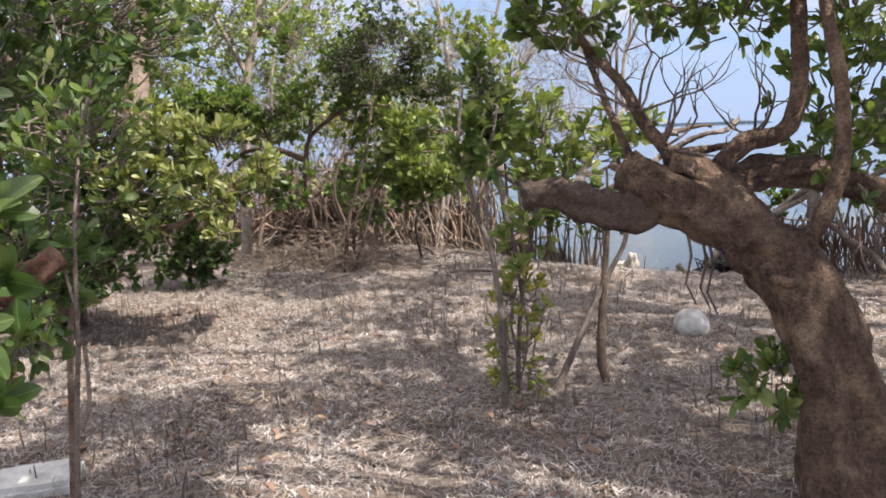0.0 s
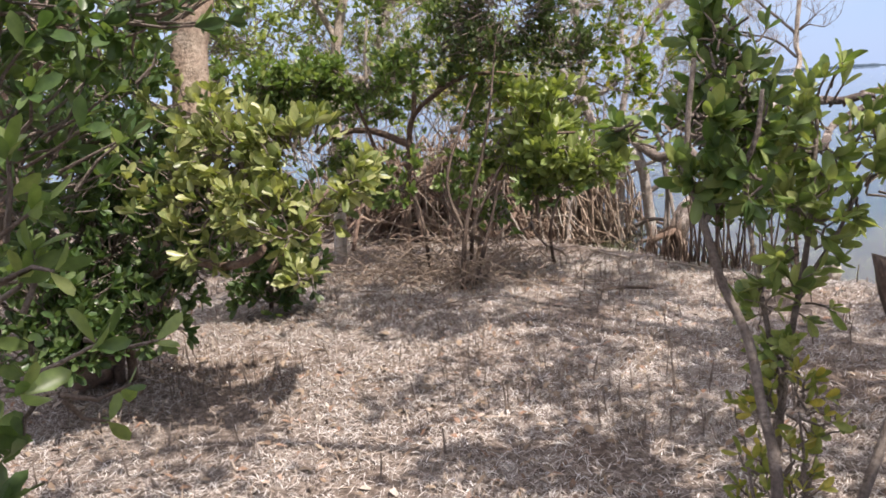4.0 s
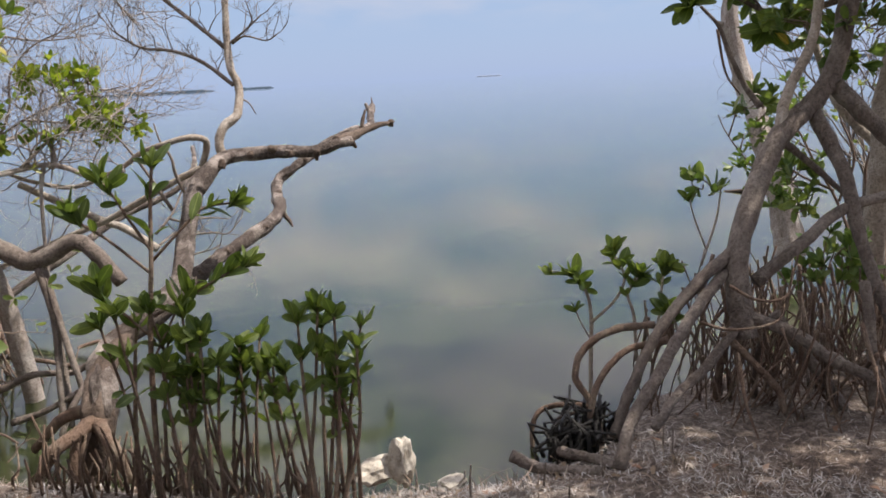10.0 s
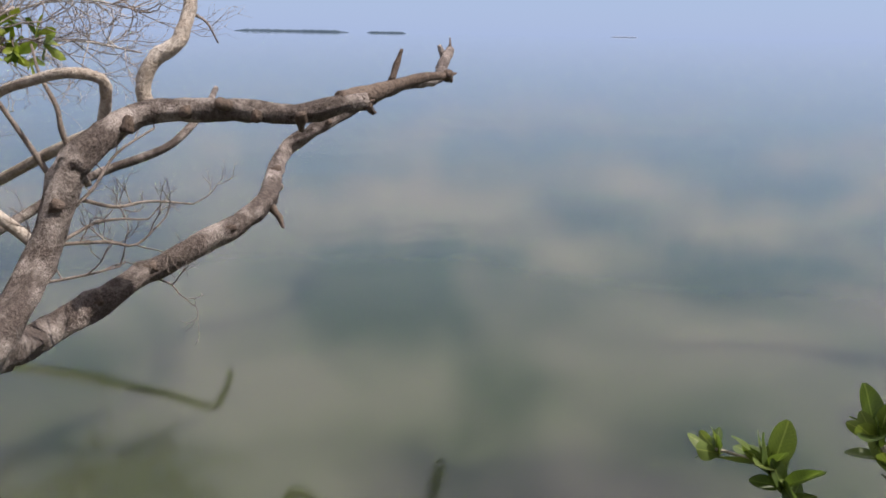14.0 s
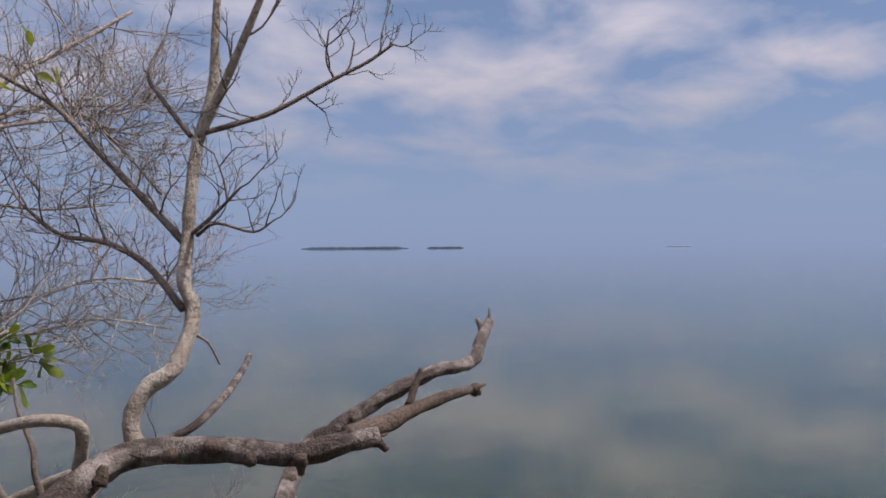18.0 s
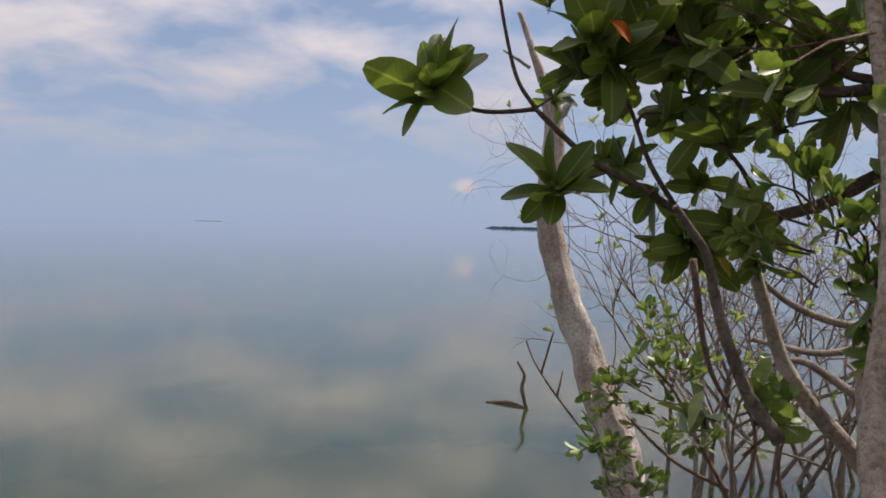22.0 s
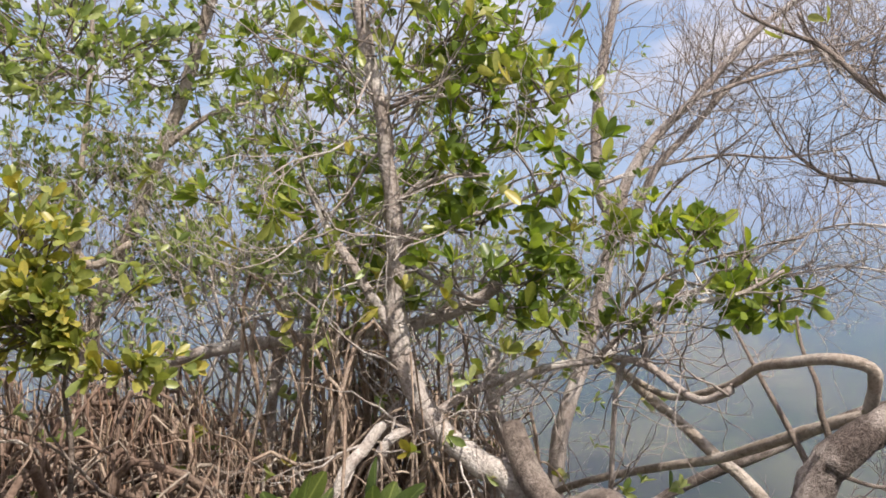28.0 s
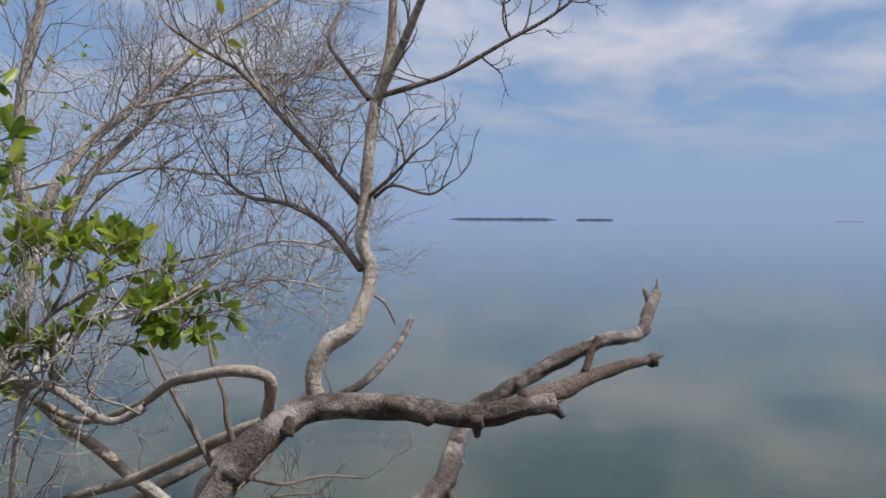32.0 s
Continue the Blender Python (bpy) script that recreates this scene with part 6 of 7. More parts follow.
shrub = plant("water_shrub", "pale-stemmed mangrove shrub with small green and yellow leaves", "shrub", [
    (S_TRUNK, 0.06, 0.02),
    ([(1.81, 7.37, 1.28), (1.72, 7.36, 1.43), (1.65, 7.35, 1.56), (1.57, 7.39, 1.65), (1.46, 7.43, 1.86)], 0.026, 0.012),
    ([(1.79, 7.40, 2.14), (1.91, 7.38, 2.17), (2.05, 7.35, 2.18)], 0.010, 0.006),
    ([(1.83, 7.40, 1.77), (1.93, 7.37, 1.83), (2.05, 7.34, 1.87), (2.22, 7.32, 1.87)], 0.012, 0.006),
    ([(1.82, 7.39, 1.60), (2.04, 7.33, 1.69), (2.24, 7.32, 1.74), (2.48, 7.32, 1.82)], 0.012, 0.006),
    ([(0.54, 7.63, 1.07), (0.97, 7.62, 1.17), (1.37, 7.59, 1.21), (1.76, 7.56, 1.26), (2.03, 7.57, 1.33), (2.21, 7.55, 1.43)], 0.032, 0.024),
    ([(2.22, 7.33, 1.04), (2.37, 7.32, 1.13), (2.58, 7.31, 1.17), (2.75, 7.24, 1.18), (2.92, 7.11, 1.08), (3.03, 7.03, 1.13)], 0.018, 0.014),
    ([down((1.59, 7.09, 0.54))] + [(1.64, 7.11, 0.66), (1.73, 7.24, 0.86), (1.83, 7.36, 0.99)], 0.028, 0.022),
    ([down((1.64, 7.21, 0.62))] + [(1.75, 7.23, 0.75), (1.93, 7.33, 0.92), (2.09, 7.41, 1.02), (2.31, 7.46, 1.10)], 0.024, 0.016),
    ([down((2.16, 7.30, 0.48))] + [(2.19, 7.31, 0.61), (2.24, 7.43, 0.79), (2.18, 7.43, 1.01), (2.19, 7.54, 1.17)], 0.03, 0.022),
    ([(2.58, 7.31, 1.17), (2.77, 7.25, 1.34), (2.95, 7.23, 1.39), (3.10, 7.26, 1.42), (3.24, 7.29, 1.49)], 0.012, 0.006),
    ([(2.76, 7.30, 1.34), (2.76, 7.29, 1.17), (2.66, 7.27, 1.05)] + [down((2.62, 7.25, 0.93))], 0.012, 0.010),
    ([(1.38, 7.61, 1.65), (1.39, 7.61, 1.43), (1.36, 7.59, 1.12), (1.32, 7.56, 0.78)] + [down((1.30, 7.55, 0.58))], 0.022, 0.026),
    ([(1.22, 7.68, 1.45), (1.23, 7.67, 1.20), (1.16, 7.64, 0.86)] + [down((1.14, 7.62, 0.61))], 0.022, 0.022),
    ([(1.73, 7.47, 1.62), (2.05, 7.47, 1.41), (2.36, 7.48, 1.32), (2.50, 7.39, 1.16)], 0.011, 0.007),
], WHITE_BARK, [
    ((1.79, 7.60, 2.47), (0.69, 0.45, 0.28), 58), ((2.28, 7.51, 2.39), (0.50, 0.39, 0.35), 46), ((2.50, 7.43, 2.04), (0.25, 0.26, 0.35), 20), ((2.12, 7.46, 2.06), (0.38, 0.39, 0.28), 22),
    ((1.39, 7.53, 2.12), (0.44, 0.39, 0.42), 42), ((1.19, 7.38, 1.82), (0.25, 0.26, 0.17), 14), ((1.62, 7.26, 1.78), (0.25, 0.26, 0.17), 14), ((2.15, 7.45, 1.52), (0.44, 0.39, 0.20), 41),
    ((2.55, 7.42, 1.60), (0.25, 0.26, 0.22), 17), ((2.80, 7.37, 1.64), (0.20, 0.20, 0.14), 10), ((3.15, 7.33, 1.55), (0.22, 0.2, 0.18), 22), ((3.17, 7.32, 1.40), (0.2, 0.18, 0.14), 21), ((2.98, 7.35, 1.60), (0.18, 0.18, 0.14), 13), ((2.85, 7.31, 1.34), (0.18, 0.16, 0.17), 9),
    ((2.46, 7.39, 1.33), (0.25, 0.26, 0.14), 12), ((2.07, 7.42, 1.95), (0.2, 0.2, 0.25), 16), ((2.10, 7.44, 1.66), (0.2, 0.2, 0.15), 14), ((2.25, 7.46, 2.20), (0.25, 0.25, 0.2), 16), ((2.05, 7.36, 2.35), (0.25, 0.2, 0.2), 14), ((1.89, 7.40, 1.51), (0.38, 0.33, 0.20), 15),
], 0.09, leaf_material("shrub leaf", [(0.095, 0.15, 0.03), (0.15, 0.22, 0.045), (0.23, 0.3, 0.06), (0.34, 0.37, 0.08)], 0.35, 0.45), 91, (4, 7), near=(2.41, 7.20, 1.88))
rng = random.Random(92)
wood, ends, ls = Wood(), [], []
line = smooth_line(S_TRUNK, 4)
for k in range(44):
    a = line[rng.randint(24, len(line) - 1)]
    grow(wood, ends, rng, a, rand_dir(rng) + UP * 0.5, rng.uniform(0.28, 0.5), 0.0065, 3, 0.3, 0.8, 0.06, (2, 2), 4)
boughs_of = [c for c in shrub.children if c.name.startswith(("branch", "trunk"))]
for k in range(105):
    v = rng.choice(rng.choice(boughs_of).data.vertices).co
    if v.z > 0.7 and v.x < 2.7:
        grow(wood, ends, rng, Vector(v), rand_dir(rng) + UP * 0.4, rng.uniform(0.22, 0.42), 0.0055, 3, 0.3, 0.85, 0.04, (2, 2), 4, 0.68)
arm = [c for c in boughs_of if max(v.co.x for v in c.data.vertices) > 2.75]
for k in range(46):
    v = rng.choice(rng.choice(arm).data.vertices).co
    if v.z > 0.7 and v.x > 2.5:
        grow(wood, [], rng, Vector(v), rand_dir(rng) + UP * 0.5, rng.uniform(0.2, 0.36), 0.005, 3, 0.32, 0.85, 0.05, (2, 2), 4, 0.66)
for p, w in ends:
    if rng.random() < 0.12:
        ls += rosette(rng, p, w, rng.randint(3, 5), 0.08, 0.0, 0.9)
tagged(wood.link("twig_spray", WHITE_BARK, shrub, "criss-cross bare twigs"), kind="stuff")
leaf_mesh("yellow_leaf_spray", ls, LEAF_YELLOW, shrub)["kind"] = "stuff"

bare = thing("bare_tree", (2.71, 12.38, -0.10), "leafless pale tree with fine twigs behind the shrub", "dead tree")
rng = random.Random(93)
wood, ends = Wood(), []
for pts, r0, r1 in (
    ([down((2.36, 8.36, 0.52))] + [(2.36, 8.36, 0.52), (2.51, 8.51, 1.01), (2.65, 8.66, 1.58), (2.59, 8.66, 1.85), (2.59, 8.68, 2.18), (2.63, 8.70, 2.48), (2.71, 8.73, 2.83), (2.81, 8.76, 3.28), (2.86, 8.80, 3.78)], 0.045, 0.014),
    ([(2.68, 8.67, 1.64), (2.73, 8.69, 1.85), (2.88, 8.73, 2.08), (3.12, 8.78, 2.31), (3.43, 8.85, 2.63), (3.75, 8.92, 2.86), (4.05, 8.99, 3.09)], 0.034, 0.010),
    ([(2.73, 8.77, 1.55), (2.88, 8.82, 1.91), (3.10, 8.87, 2.15), (3.32, 8.92, 2.38), (3.56, 8.97, 2.50), (4.01, 9.06, 2.57)], 0.026, 0.008),
    ([(3.09, 8.77, 2.28), (3.45, 8.84, 2.39), (3.77, 8.91, 2.46), (4.04, 8.96, 2.55), (4.24, 9.00, 2.67)], 0.012, 0.006),
    ([(2.55, 8.6, 0.9), (2.83, 8.89, 1.15), (3.12, 9.09, 1.25), (3.54, 9.25, 1.29), (3.93, 9.28, 1.35), (4.31, 9.17, 1.28)], 0.016, 0.006),
    ([(3.12, 9.09, 1.25), (3.26, 9.18, 1.28), (3.61, 9.25, 1.49), (3.97, 9.28, 1.59), (4.41, 9.26, 1.52)], 0.012, 0.005),
    ([(2.59, 8.68, 1.85), (2.83, 9.1, 1.94), (3.28, 9.39, 2.02), (3.64, 9.45, 1.99), (4.0, 9.37, 2.02)], 0.014, 0.005),
    ([(3.61, 8.79, 2.69), (3.69, 8.79, 2.51), (3.81, 8.81, 2.42), (3.95, 8.83, 2.30), (4.17, 8.86, 2.06)], 0.012, 0.008),
):
    limb("branch", pts, r0, r1, WHITE_BARK, bare, 8, 0.15)
    line = smooth_line(pts, 4)
    for k in range(42):
        i = rng.randint(len(line) // 3, len(line) - 2)
        w = (line[i + 1] - line[i]).normalized()
        grow(wood, ends, rng, line[i], w * 0.5 + rand_dir(rng) + UP * 0.2, rng.uniform(0.2, 0.36), 0.005, 3, 0.3, 0.8, 0.05, (2, 3), 4, 0.68)
tagged(wood.link("twig_spray", WHITE_BARK, bare, "fine pale leafless twigs"), kind="stuff")
ls = []
for at in ((3.32, 7.33, 2.46), (3.39, 7.29, 2.33), (3.28, 7.45, 2.32)):
    ls += rosette(rng, Vector(at), (UP + rand_dir(rng) * 0.6).normalized(), 2, 0.08)
for leaf in ls:
    leaf_mesh("leaf", [leaf], LEAF_YELLOW, bare)

plant("shore_tree", "pale tree among dense small-leaved growth", "tree", [
    ([(-0.56, 8.75, 0.97), (-0.38, 8.81, 1.48), (-0.20, 8.85, 1.82), (-0.05, 8.90, 2.23), (0.06, 8.93, 2.47), (0.17, 8.96, 2.82), (0.26, 8.99, 3.09), (0.39, 9.04, 3.64)], 0.05, 0.035),
    ([(-0.05, 8.90, 2.20), (0.26, 8.96, 2.40), (0.50, 9.01, 2.46)], 0.022, 0.01),
    ([(-0.27, 8.32, 1.48), (-0.26, 8.33, 1.86), (-0.22, 8.36, 2.20), (-0.17, 8.39, 2.66), (-0.14, 8.41, 3.13)], 0.02, 0.012),
    ([(-0.34, 8.31, 1.67), (-0.19, 8.33, 1.51), (0.03, 8.38, 1.63)], 0.03, 0.02),
], PALE_BARK, [
    ((-0.42, 8.85, 2.70), (0.7, 0.6, 0.5), 150), ((0.24, 9.19, 2.93), (0.6, 0.6, 0.4), 110), ((-0.54, 8.80, 1.97), (0.6, 0.5, 0.35), 110), ((0.24, 8.92, 1.53), (0.45, 0.4, 0.25), 90), ((-0.51, 8.44, 2.95), (0.6, 0.6, 0.6), 120), ((0.01, 8.97, 3.62), (1.2, 0.9, 0.4), 130),
    ((0.67, 9.20, 1.44), (0.4, 0.4, 0.25), 50), ((-1.72, 8.60, 2.46), (0.9, 0.9, 0.9), 200), ((-0.62, 9.16, 1.43), (0.6, 0.5, 0.3), 110), ((0.30, 9.58, 2.27), (0.6, 0.5, 0.5), 120), ((1.13, 9.94, 2.47), (0.5, 0.5, 0.6), 90), ((1.05, 9.68, 1.36), (0.5, 0.4, 0.2), 60),
], 0.07, LEAF_OLIVE, 94, (4, 7), side=6, reach=0.6)
plant("leafy_bush", "yellow-green leafy bush over the root tangle", "bush", [
    ([(0.92, 6.57, 0.72), (0.94, 6.59, 1.01), (0.93, 6.59, 1.23), (0.99, 6.61, 1.44)], 0.014, 0.006),
    ([(0.93, 6.59, 1.19), (1.09, 6.57, 1.27), (1.24, 6.55, 1.31)], 0.009, 0.005),
], TWIG_BARK, [((0.95, 6.61, 1.44), (0.28, 0.22, 0.2), 70), ((1.11, 6.58, 1.28), (0.2, 0.18, 0.12), 26), ((0.96, 6.50, 1.14), (0.14, 0.14, 0.1), 12), ((0.65, 6.66, 1.59), (0.4, 0.3, 0.3), 80)], 0.08, LEAF_YELLOW, 95, (4, 7))

# ---- prop-root tangles along the left shore ----
def root_tangle(name, label, centre, spread, count, seed, tall=(0.25, 0.7), mat=None, thick=(0.004, 0.011), arcs=0.3):
    """Chaotic roots, dead sticks and a few arches."""
    rng = random.Random(seed)
    wood = Wood()
    c = Vector(centre)
    heap = None
    if count <= 300:
        heap = thing(name, (c.x, c.y, ground_height(c.x, c.y)), label, "roots")
    for k in range(count):
        if heap and k:
            wood.link("root", mat or STICK, heap)
            wood = Wood()
        a = c + Vector((rng.gauss(0, spread[0]), rng.gauss(0, spread[1]), 0))
        a.z = ground_height(a.x, a.y) - 0.04
        h = rng.uniform(*tall)
        kind = rng.random()
        if kind < arcs:
            b_ = a + Vector((rng.uniform(-0.65, 0.65), rng.uniform(-0.6, 0.6), 0))
            b_.z = ground_height(b_.x, b_.y) - 0.04
            m = a.lerp(b_, 0.5) + Vector((rng.uniform(-.1, .1), rng.uniform(-.1, .1), h))
            wood.tube(smooth_line([a, a.lerp(m, 0.6) + rand_dir(rng) * 0.06, m, b_.lerp(m, 0.5) + rand_dir(rng) * 0.06, b_], 3), rng.uniform(*thick), rng.uniform(*thick), 5)
        elif kind < arcs + 0.35:
            d = Vector((rng.uniform(-1, 1), rng.uniform(-1, 1), rng.uniform(0.1, 0.9))).normalized()
            e = a + d * h
            wood.tube(smooth_line([a, a.lerp(e, 0.5) + rand_dir(rng) * 0.07, e], 3), rng.uniform(*thick), 0.003, 4)
            grow(wood, [], rng, a.lerp(e, 0.6), d + rand_dir(rng), h * 0.5, 0.004, 1, 0.4, 0.9, 0.0, (2, 2), 3)
        else:
            a.z += rng.uniform(0.0, h)
            d = Vector((rng.uniform(-1, 1), rng.uniform(-1, 1), rng.uniform(-0.35, 0.35))).normalized()
            e = a + d * rng.uniform(0.2, 0.6)
            e.z = max(e.z, ground_height(e.x, e.y))
            wood.tube(smooth_line([a, a.lerp(e, 0.5) + rand_dir(rng) * 0.06, e], 3), rng.uniform(*thick), 0.003, 4)
    if heap:
        wood.link("root", mat or STICK, heap)
        return heap
    return tagged(wood.link(name, mat or STICK), label, "roots", kind="stuff")


def root_heap(name, label, centre, spread, count, seed, high, mat, thick, span=(0.4, 1.3), low=0.15):
    """Long crooked roots that sag across one another."""
    rng = random.Random(seed)
    c = Vector(centre)
    heap = thing(name, (c.x, c.y, ground_height(c.x, c.y)), label, "roots")
    for _ in range(count):
        wood = Wood()
        a = c + Vector((rng.gauss(0, spread[0]), rng.gauss(0, spread[1]), 0))
        way = rng.uniform(0, math.tau)
        reach = Vector((math.cos(way), math.sin(way), 0)) * rng.uniform(*span)
        h, r0 = rng.uniform(low, 1.0) * high, rng.uniform(*thick)
        line = []
        for u, z in ((0.0, rng.uniform(-0.1, 0.3)), (0.25, rng.uniform(0.3, 0.9)), (0.5, rng.uniform(0.6, 1.1)), (0.75, rng.uniform(0.4, 1.0)), (1.0, rng.uniform(-0.1, 0.8))):
            p = a + reach * (u - 0.5) + Vector((rng.gauss(0, 0.05), rng.gauss(0, 0.05), 0))
            p.z = ground_height(p.x, p.y) - 0.02 + max(0.0, z * h)
            line.append(p)
        wood.tube(smooth_line(line, 3), r0, r0 * 0.6, 6, 0.15)
        if rng.random() < 0.6:
            grow(wood, [], rng, line[rng.randint(1, 3)], rand_dir(rng), 0.2, r0 * 0.45, 2, 0.4, 0.9, -0.05, (2, 2), 4)
        wood.link("root", mat, heap)
    return heap


root_tangle("prop_roots", "tangle of brown prop roots and dead sticks", (-0.03, 9.15, 0.10), (0.9, 0.5), 110, 101, (0.12, 0.4), None, (0.004, 0.011), 0.1)
root_tangle("prop_roots", "tangle of reddish brown roots under the bushes", (1.30, 7.19, 0.10), (0.45, 0.35), 150, 102, (0.1, 0.4), ROOT_BARK, (0.004, 0.01), 0.12)
root_tangle("prop_roots", "tangle of dry brown roots at the water's edge", (-0.27, 9.14, 0.00), (0.9, 0.5), 420, 103, (0.1, 0.4), RED_BARK, (0.006, 0.018), 0.3)
root_tangle("prop_roots", "pale dead roots standing in shallow water", (1.17, 9.50, 0.00), (0.6, 0.4), 200, 104, (0.2, 0.6), TWIG_BARK, (0.005, 0.014), 0.2)
root_tangle("dead_brush", "brown dead brush under the dark bush", (0.42, 4.95, 0.12), (0.26, 0.2), 260, 105, (0.12, 0.42), None, (0.0025, 0.005), 0.0)
root_tangle("dead_brush", "brown dead brush by the shore bush", (-0.15, 5.2, 0.12), (0.25, 0.25), 140, 106, (0.1, 0.35), None, (0.0025, 0.005), 0.0)
root_tangle("dead_brush", "dead sticks and roots behind the bushes", (-1.53, 9.19, 0.10), (0.7, 0.4), 160, 107, (0.1, 0.4), None, (0.003, 0.009), 0.2)

root_heap("dead_brush", "heap of pale dry roots behind the bushes", (-0.27, 8.17, 0.15), (0.75, 0.4), 80, 110, 0.4, TWIG_BARK, (0.005, 0.015))
root_heap("prop_roots", "heap of crossing brown roots along the waterline", (-0.36, 9.90, 0.00), (0.9, 0.5), 120, 111, 0.5, STILT_BARK, (0.008, 0.022))

root_heap("prop_roots", "brown roots and broken branches in the water under the shrub", (1.71, 8.02, 0.63), (0.5, 0.3), 80, 115, 0.8, RED_BARK, (0.006, 0.02))
root_heap("prop_roots", "thin pale sticks crossing under the shrub", (1.98, 8.09, 0.64), (0.5, 0.3), 60, 116, 0.9, PALE_BARK, (0.004, 0.01), (0.3, 0.9))

# thin brushwood that closes the view behind the bushes
rng = random.Random(108)
back = thing("back_thicket", (-0.79, 9.69, 0.10), "thin tangled growth with sparse leaves behind the bushes", "shrub")
wood, ends, ls = Wood(), [], []
for k in range(48):
    x = rng.uniform(-3.8, 1.4)
    y = np.interp(x, SHORE_X, SHORE_Y) - rng.uniform(-0.6, 1.6)
    grow(wood, ends, rng, Vector((x, y, ground_height(x, y) - 0.05)), Vector((rng.uniform(-.5, .5), rng.uniform(-.3, .3), 1)), rng.uniform(0.5, 0.9), 0.013, 4, 0.6, 0.95, 0.0, (2, 2), 5, 0.7)
for p, w in ends:
    if rng.random() < 0.6 and p.z > 0.45:
        ls += rosette(rng, p, w, rng.randint(3, 6), 0.07, 0.0, 1.1)
tagged(wood.link("stem_tangle", TWIG_BARK, back), kind="stuff")
leaf_mesh("crown", ls, LEAF_OLIVE, back)

rng = random.Random(120)
mesh_of = thing("back_thicket", (0.8, 8.6, -0.1), "grey leafless twigs with scattered small leaves behind the pale shrub", "shrub")
wood, ends, ls = Wood(), [], []
for k in range(42):
    x, y = rng.uniform(-0.9, 1.75), rng.uniform(8.2, 9.3)
    grow(wood, ends, rng, Vector((x, y, ground_height(x, y) - 0.05)), Vector((rng.uniform(-.25, .25), rng.uniform(-.2, .2), 1)), rng.uniform(0.9, 1.35), 0.013, 5, 0.3, 0.75, 0.08, (2, 3), 4, 0.66)
for p, w in ends:
    if rng.random() < 0.42:
        ls += rosette(rng, p, w, rng.randint(3, 5), 0.066, 0.0, 1.1)
tagged(wood.link("stem_tangle", WHITE_BARK, mesh_of), kind="stuff")
leaf_mesh("crown", ls, LEAF_OLIVE, mesh_of)

root_heap("prop_roots", "thick pale crossing roots over the mud", (-0.08, 9.16, 0.00), (0.9, 0.6), 60, 109, 0.6, PALE_BARK, (0.012, 0.026))
root_heap("prop_roots", "high heap of brown roots and dead sticks in shallow water", (0.42, 7.69, 0.54), (0.5, 0.4), 130, 112, 0.95, RED_BARK, (0.007, 0.026))
root_heap("prop_roots", "thin pale dead twigs over the root heap", (0.78, 7.66, 0.56), (0.55, 0.35), 110, 114, 1.0, PALE_BARK, (0.004, 0.012), (0.3, 0.9))
root_heap("prop_roots", "heap of pale and brown roots round the shrub foot", (1.26, 7.95, 0.45), (0.35, 0.3), 80, 113, 0.75, RED_BARK, (0.006, 0.018))
root_heap("prop_roots", "dense heap of reddish roots and dead twigs on the bank", (0.55, 7.62, 0.5), (0.5, 0.25), 230, 117, 1.05, RED_BARK, (0.003, 0.012), (0.4, 1.1), 0.4)
root_heap("prop_roots", "sunlit tan roots crossing under the pale shrub", (1.3, 7.58, 0.4), (0.4, 0.2), 190, 118, 0.9, TREE_BARK, (0.003, 0.013), (0.3, 1.0), 0.35)
root_heap("prop_roots", "tan sticks and roots standing thick in the shallows", (1.72, 7.62, 0.3), (0.26, 0.2), 170, 121, 1.75, TREE_BARK, (0.004, 0.013), (0.25, 0.8), 0.5)
rng = random.Random(119)
fringe = Wood()
for _ in range(900):
    p = Vector((rng.gauss(0.75, 0.5), rng.gauss(7.6, 0.2), 0))
    p.z = ground_height(p.x, p.y) + rng.uniform(0.3, 1.0)
    drop = rng.uniform(0.1, 0.3)
    fringe.tube([p, p + Vector((rng.uniform(-.03, .03), rng.uniform(-.03, .03), -drop * 0.5)), p + Vector((rng.uniform(-.05, .05), rng.uniform(-.05, .05), -drop))], 0.0035, 0.0015, 3)
tagged(fringe.link("hanging_rootlets", DRY_LEAF), "fringe of dry brown rootlets hanging in the root heap", "roots", kind="stuff")
stilts = thing("dead_stilts", (2.38, 6.68, -0.18), "pale dead stilt roots hanging from a low limb", "roots")
for pts, r0, r1 in (
    ([(2.27, 7.28, 0.92), (2.36, 7.14, 0.80), (2.47, 7.00, 0.72), (2.63, 6.86, 0.81), (2.70, 6.76, 0.73), (2.76, 6.66, 0.59)], 0.055, 0.035),
    ([(2.48, 6.99, 0.70), (2.47, 6.85, 0.45), (2.42, 6.75, 0.19), (2.37, 6.69, -0.15)], 0.022, 0.018),
    ([(2.50, 6.96, 0.67), (2.47, 6.75, 0.35), (2.48, 6.64, 0.07), (2.46, 6.60, -0.13)], 0.018, 0.016),
    ([(2.49, 6.97, 0.69), (2.46, 6.79, 0.23), (2.41, 6.67, -0.10)], 0.016, 0.016),
    ([(2.49, 6.65, 0.12), (2.37, 6.60, 0.00), (2.31, 6.61, -0.13)], 0.016, 0.014),
    ([(2.23, 7.06, 0.08), (2.36, 6.94, 0.15), (2.50, 6.80, 0.15), (2.58, 6.73, 0.20)], 0.018, 0.016),
    ([(2.21, 6.90, -0.05), (2.33, 6.78, -0.00), (2.49, 6.65, 0.10)], 0.018, 0.014),
):
    limb("root", pts, r0, r1, STILT_BARK, stilts, 8, 0.2)

# ---- small things on the shore ----
WHITE, nt, b, _ = material("weathered white plastic")
nz = noise_node(nt, 14, 6, 0.65)
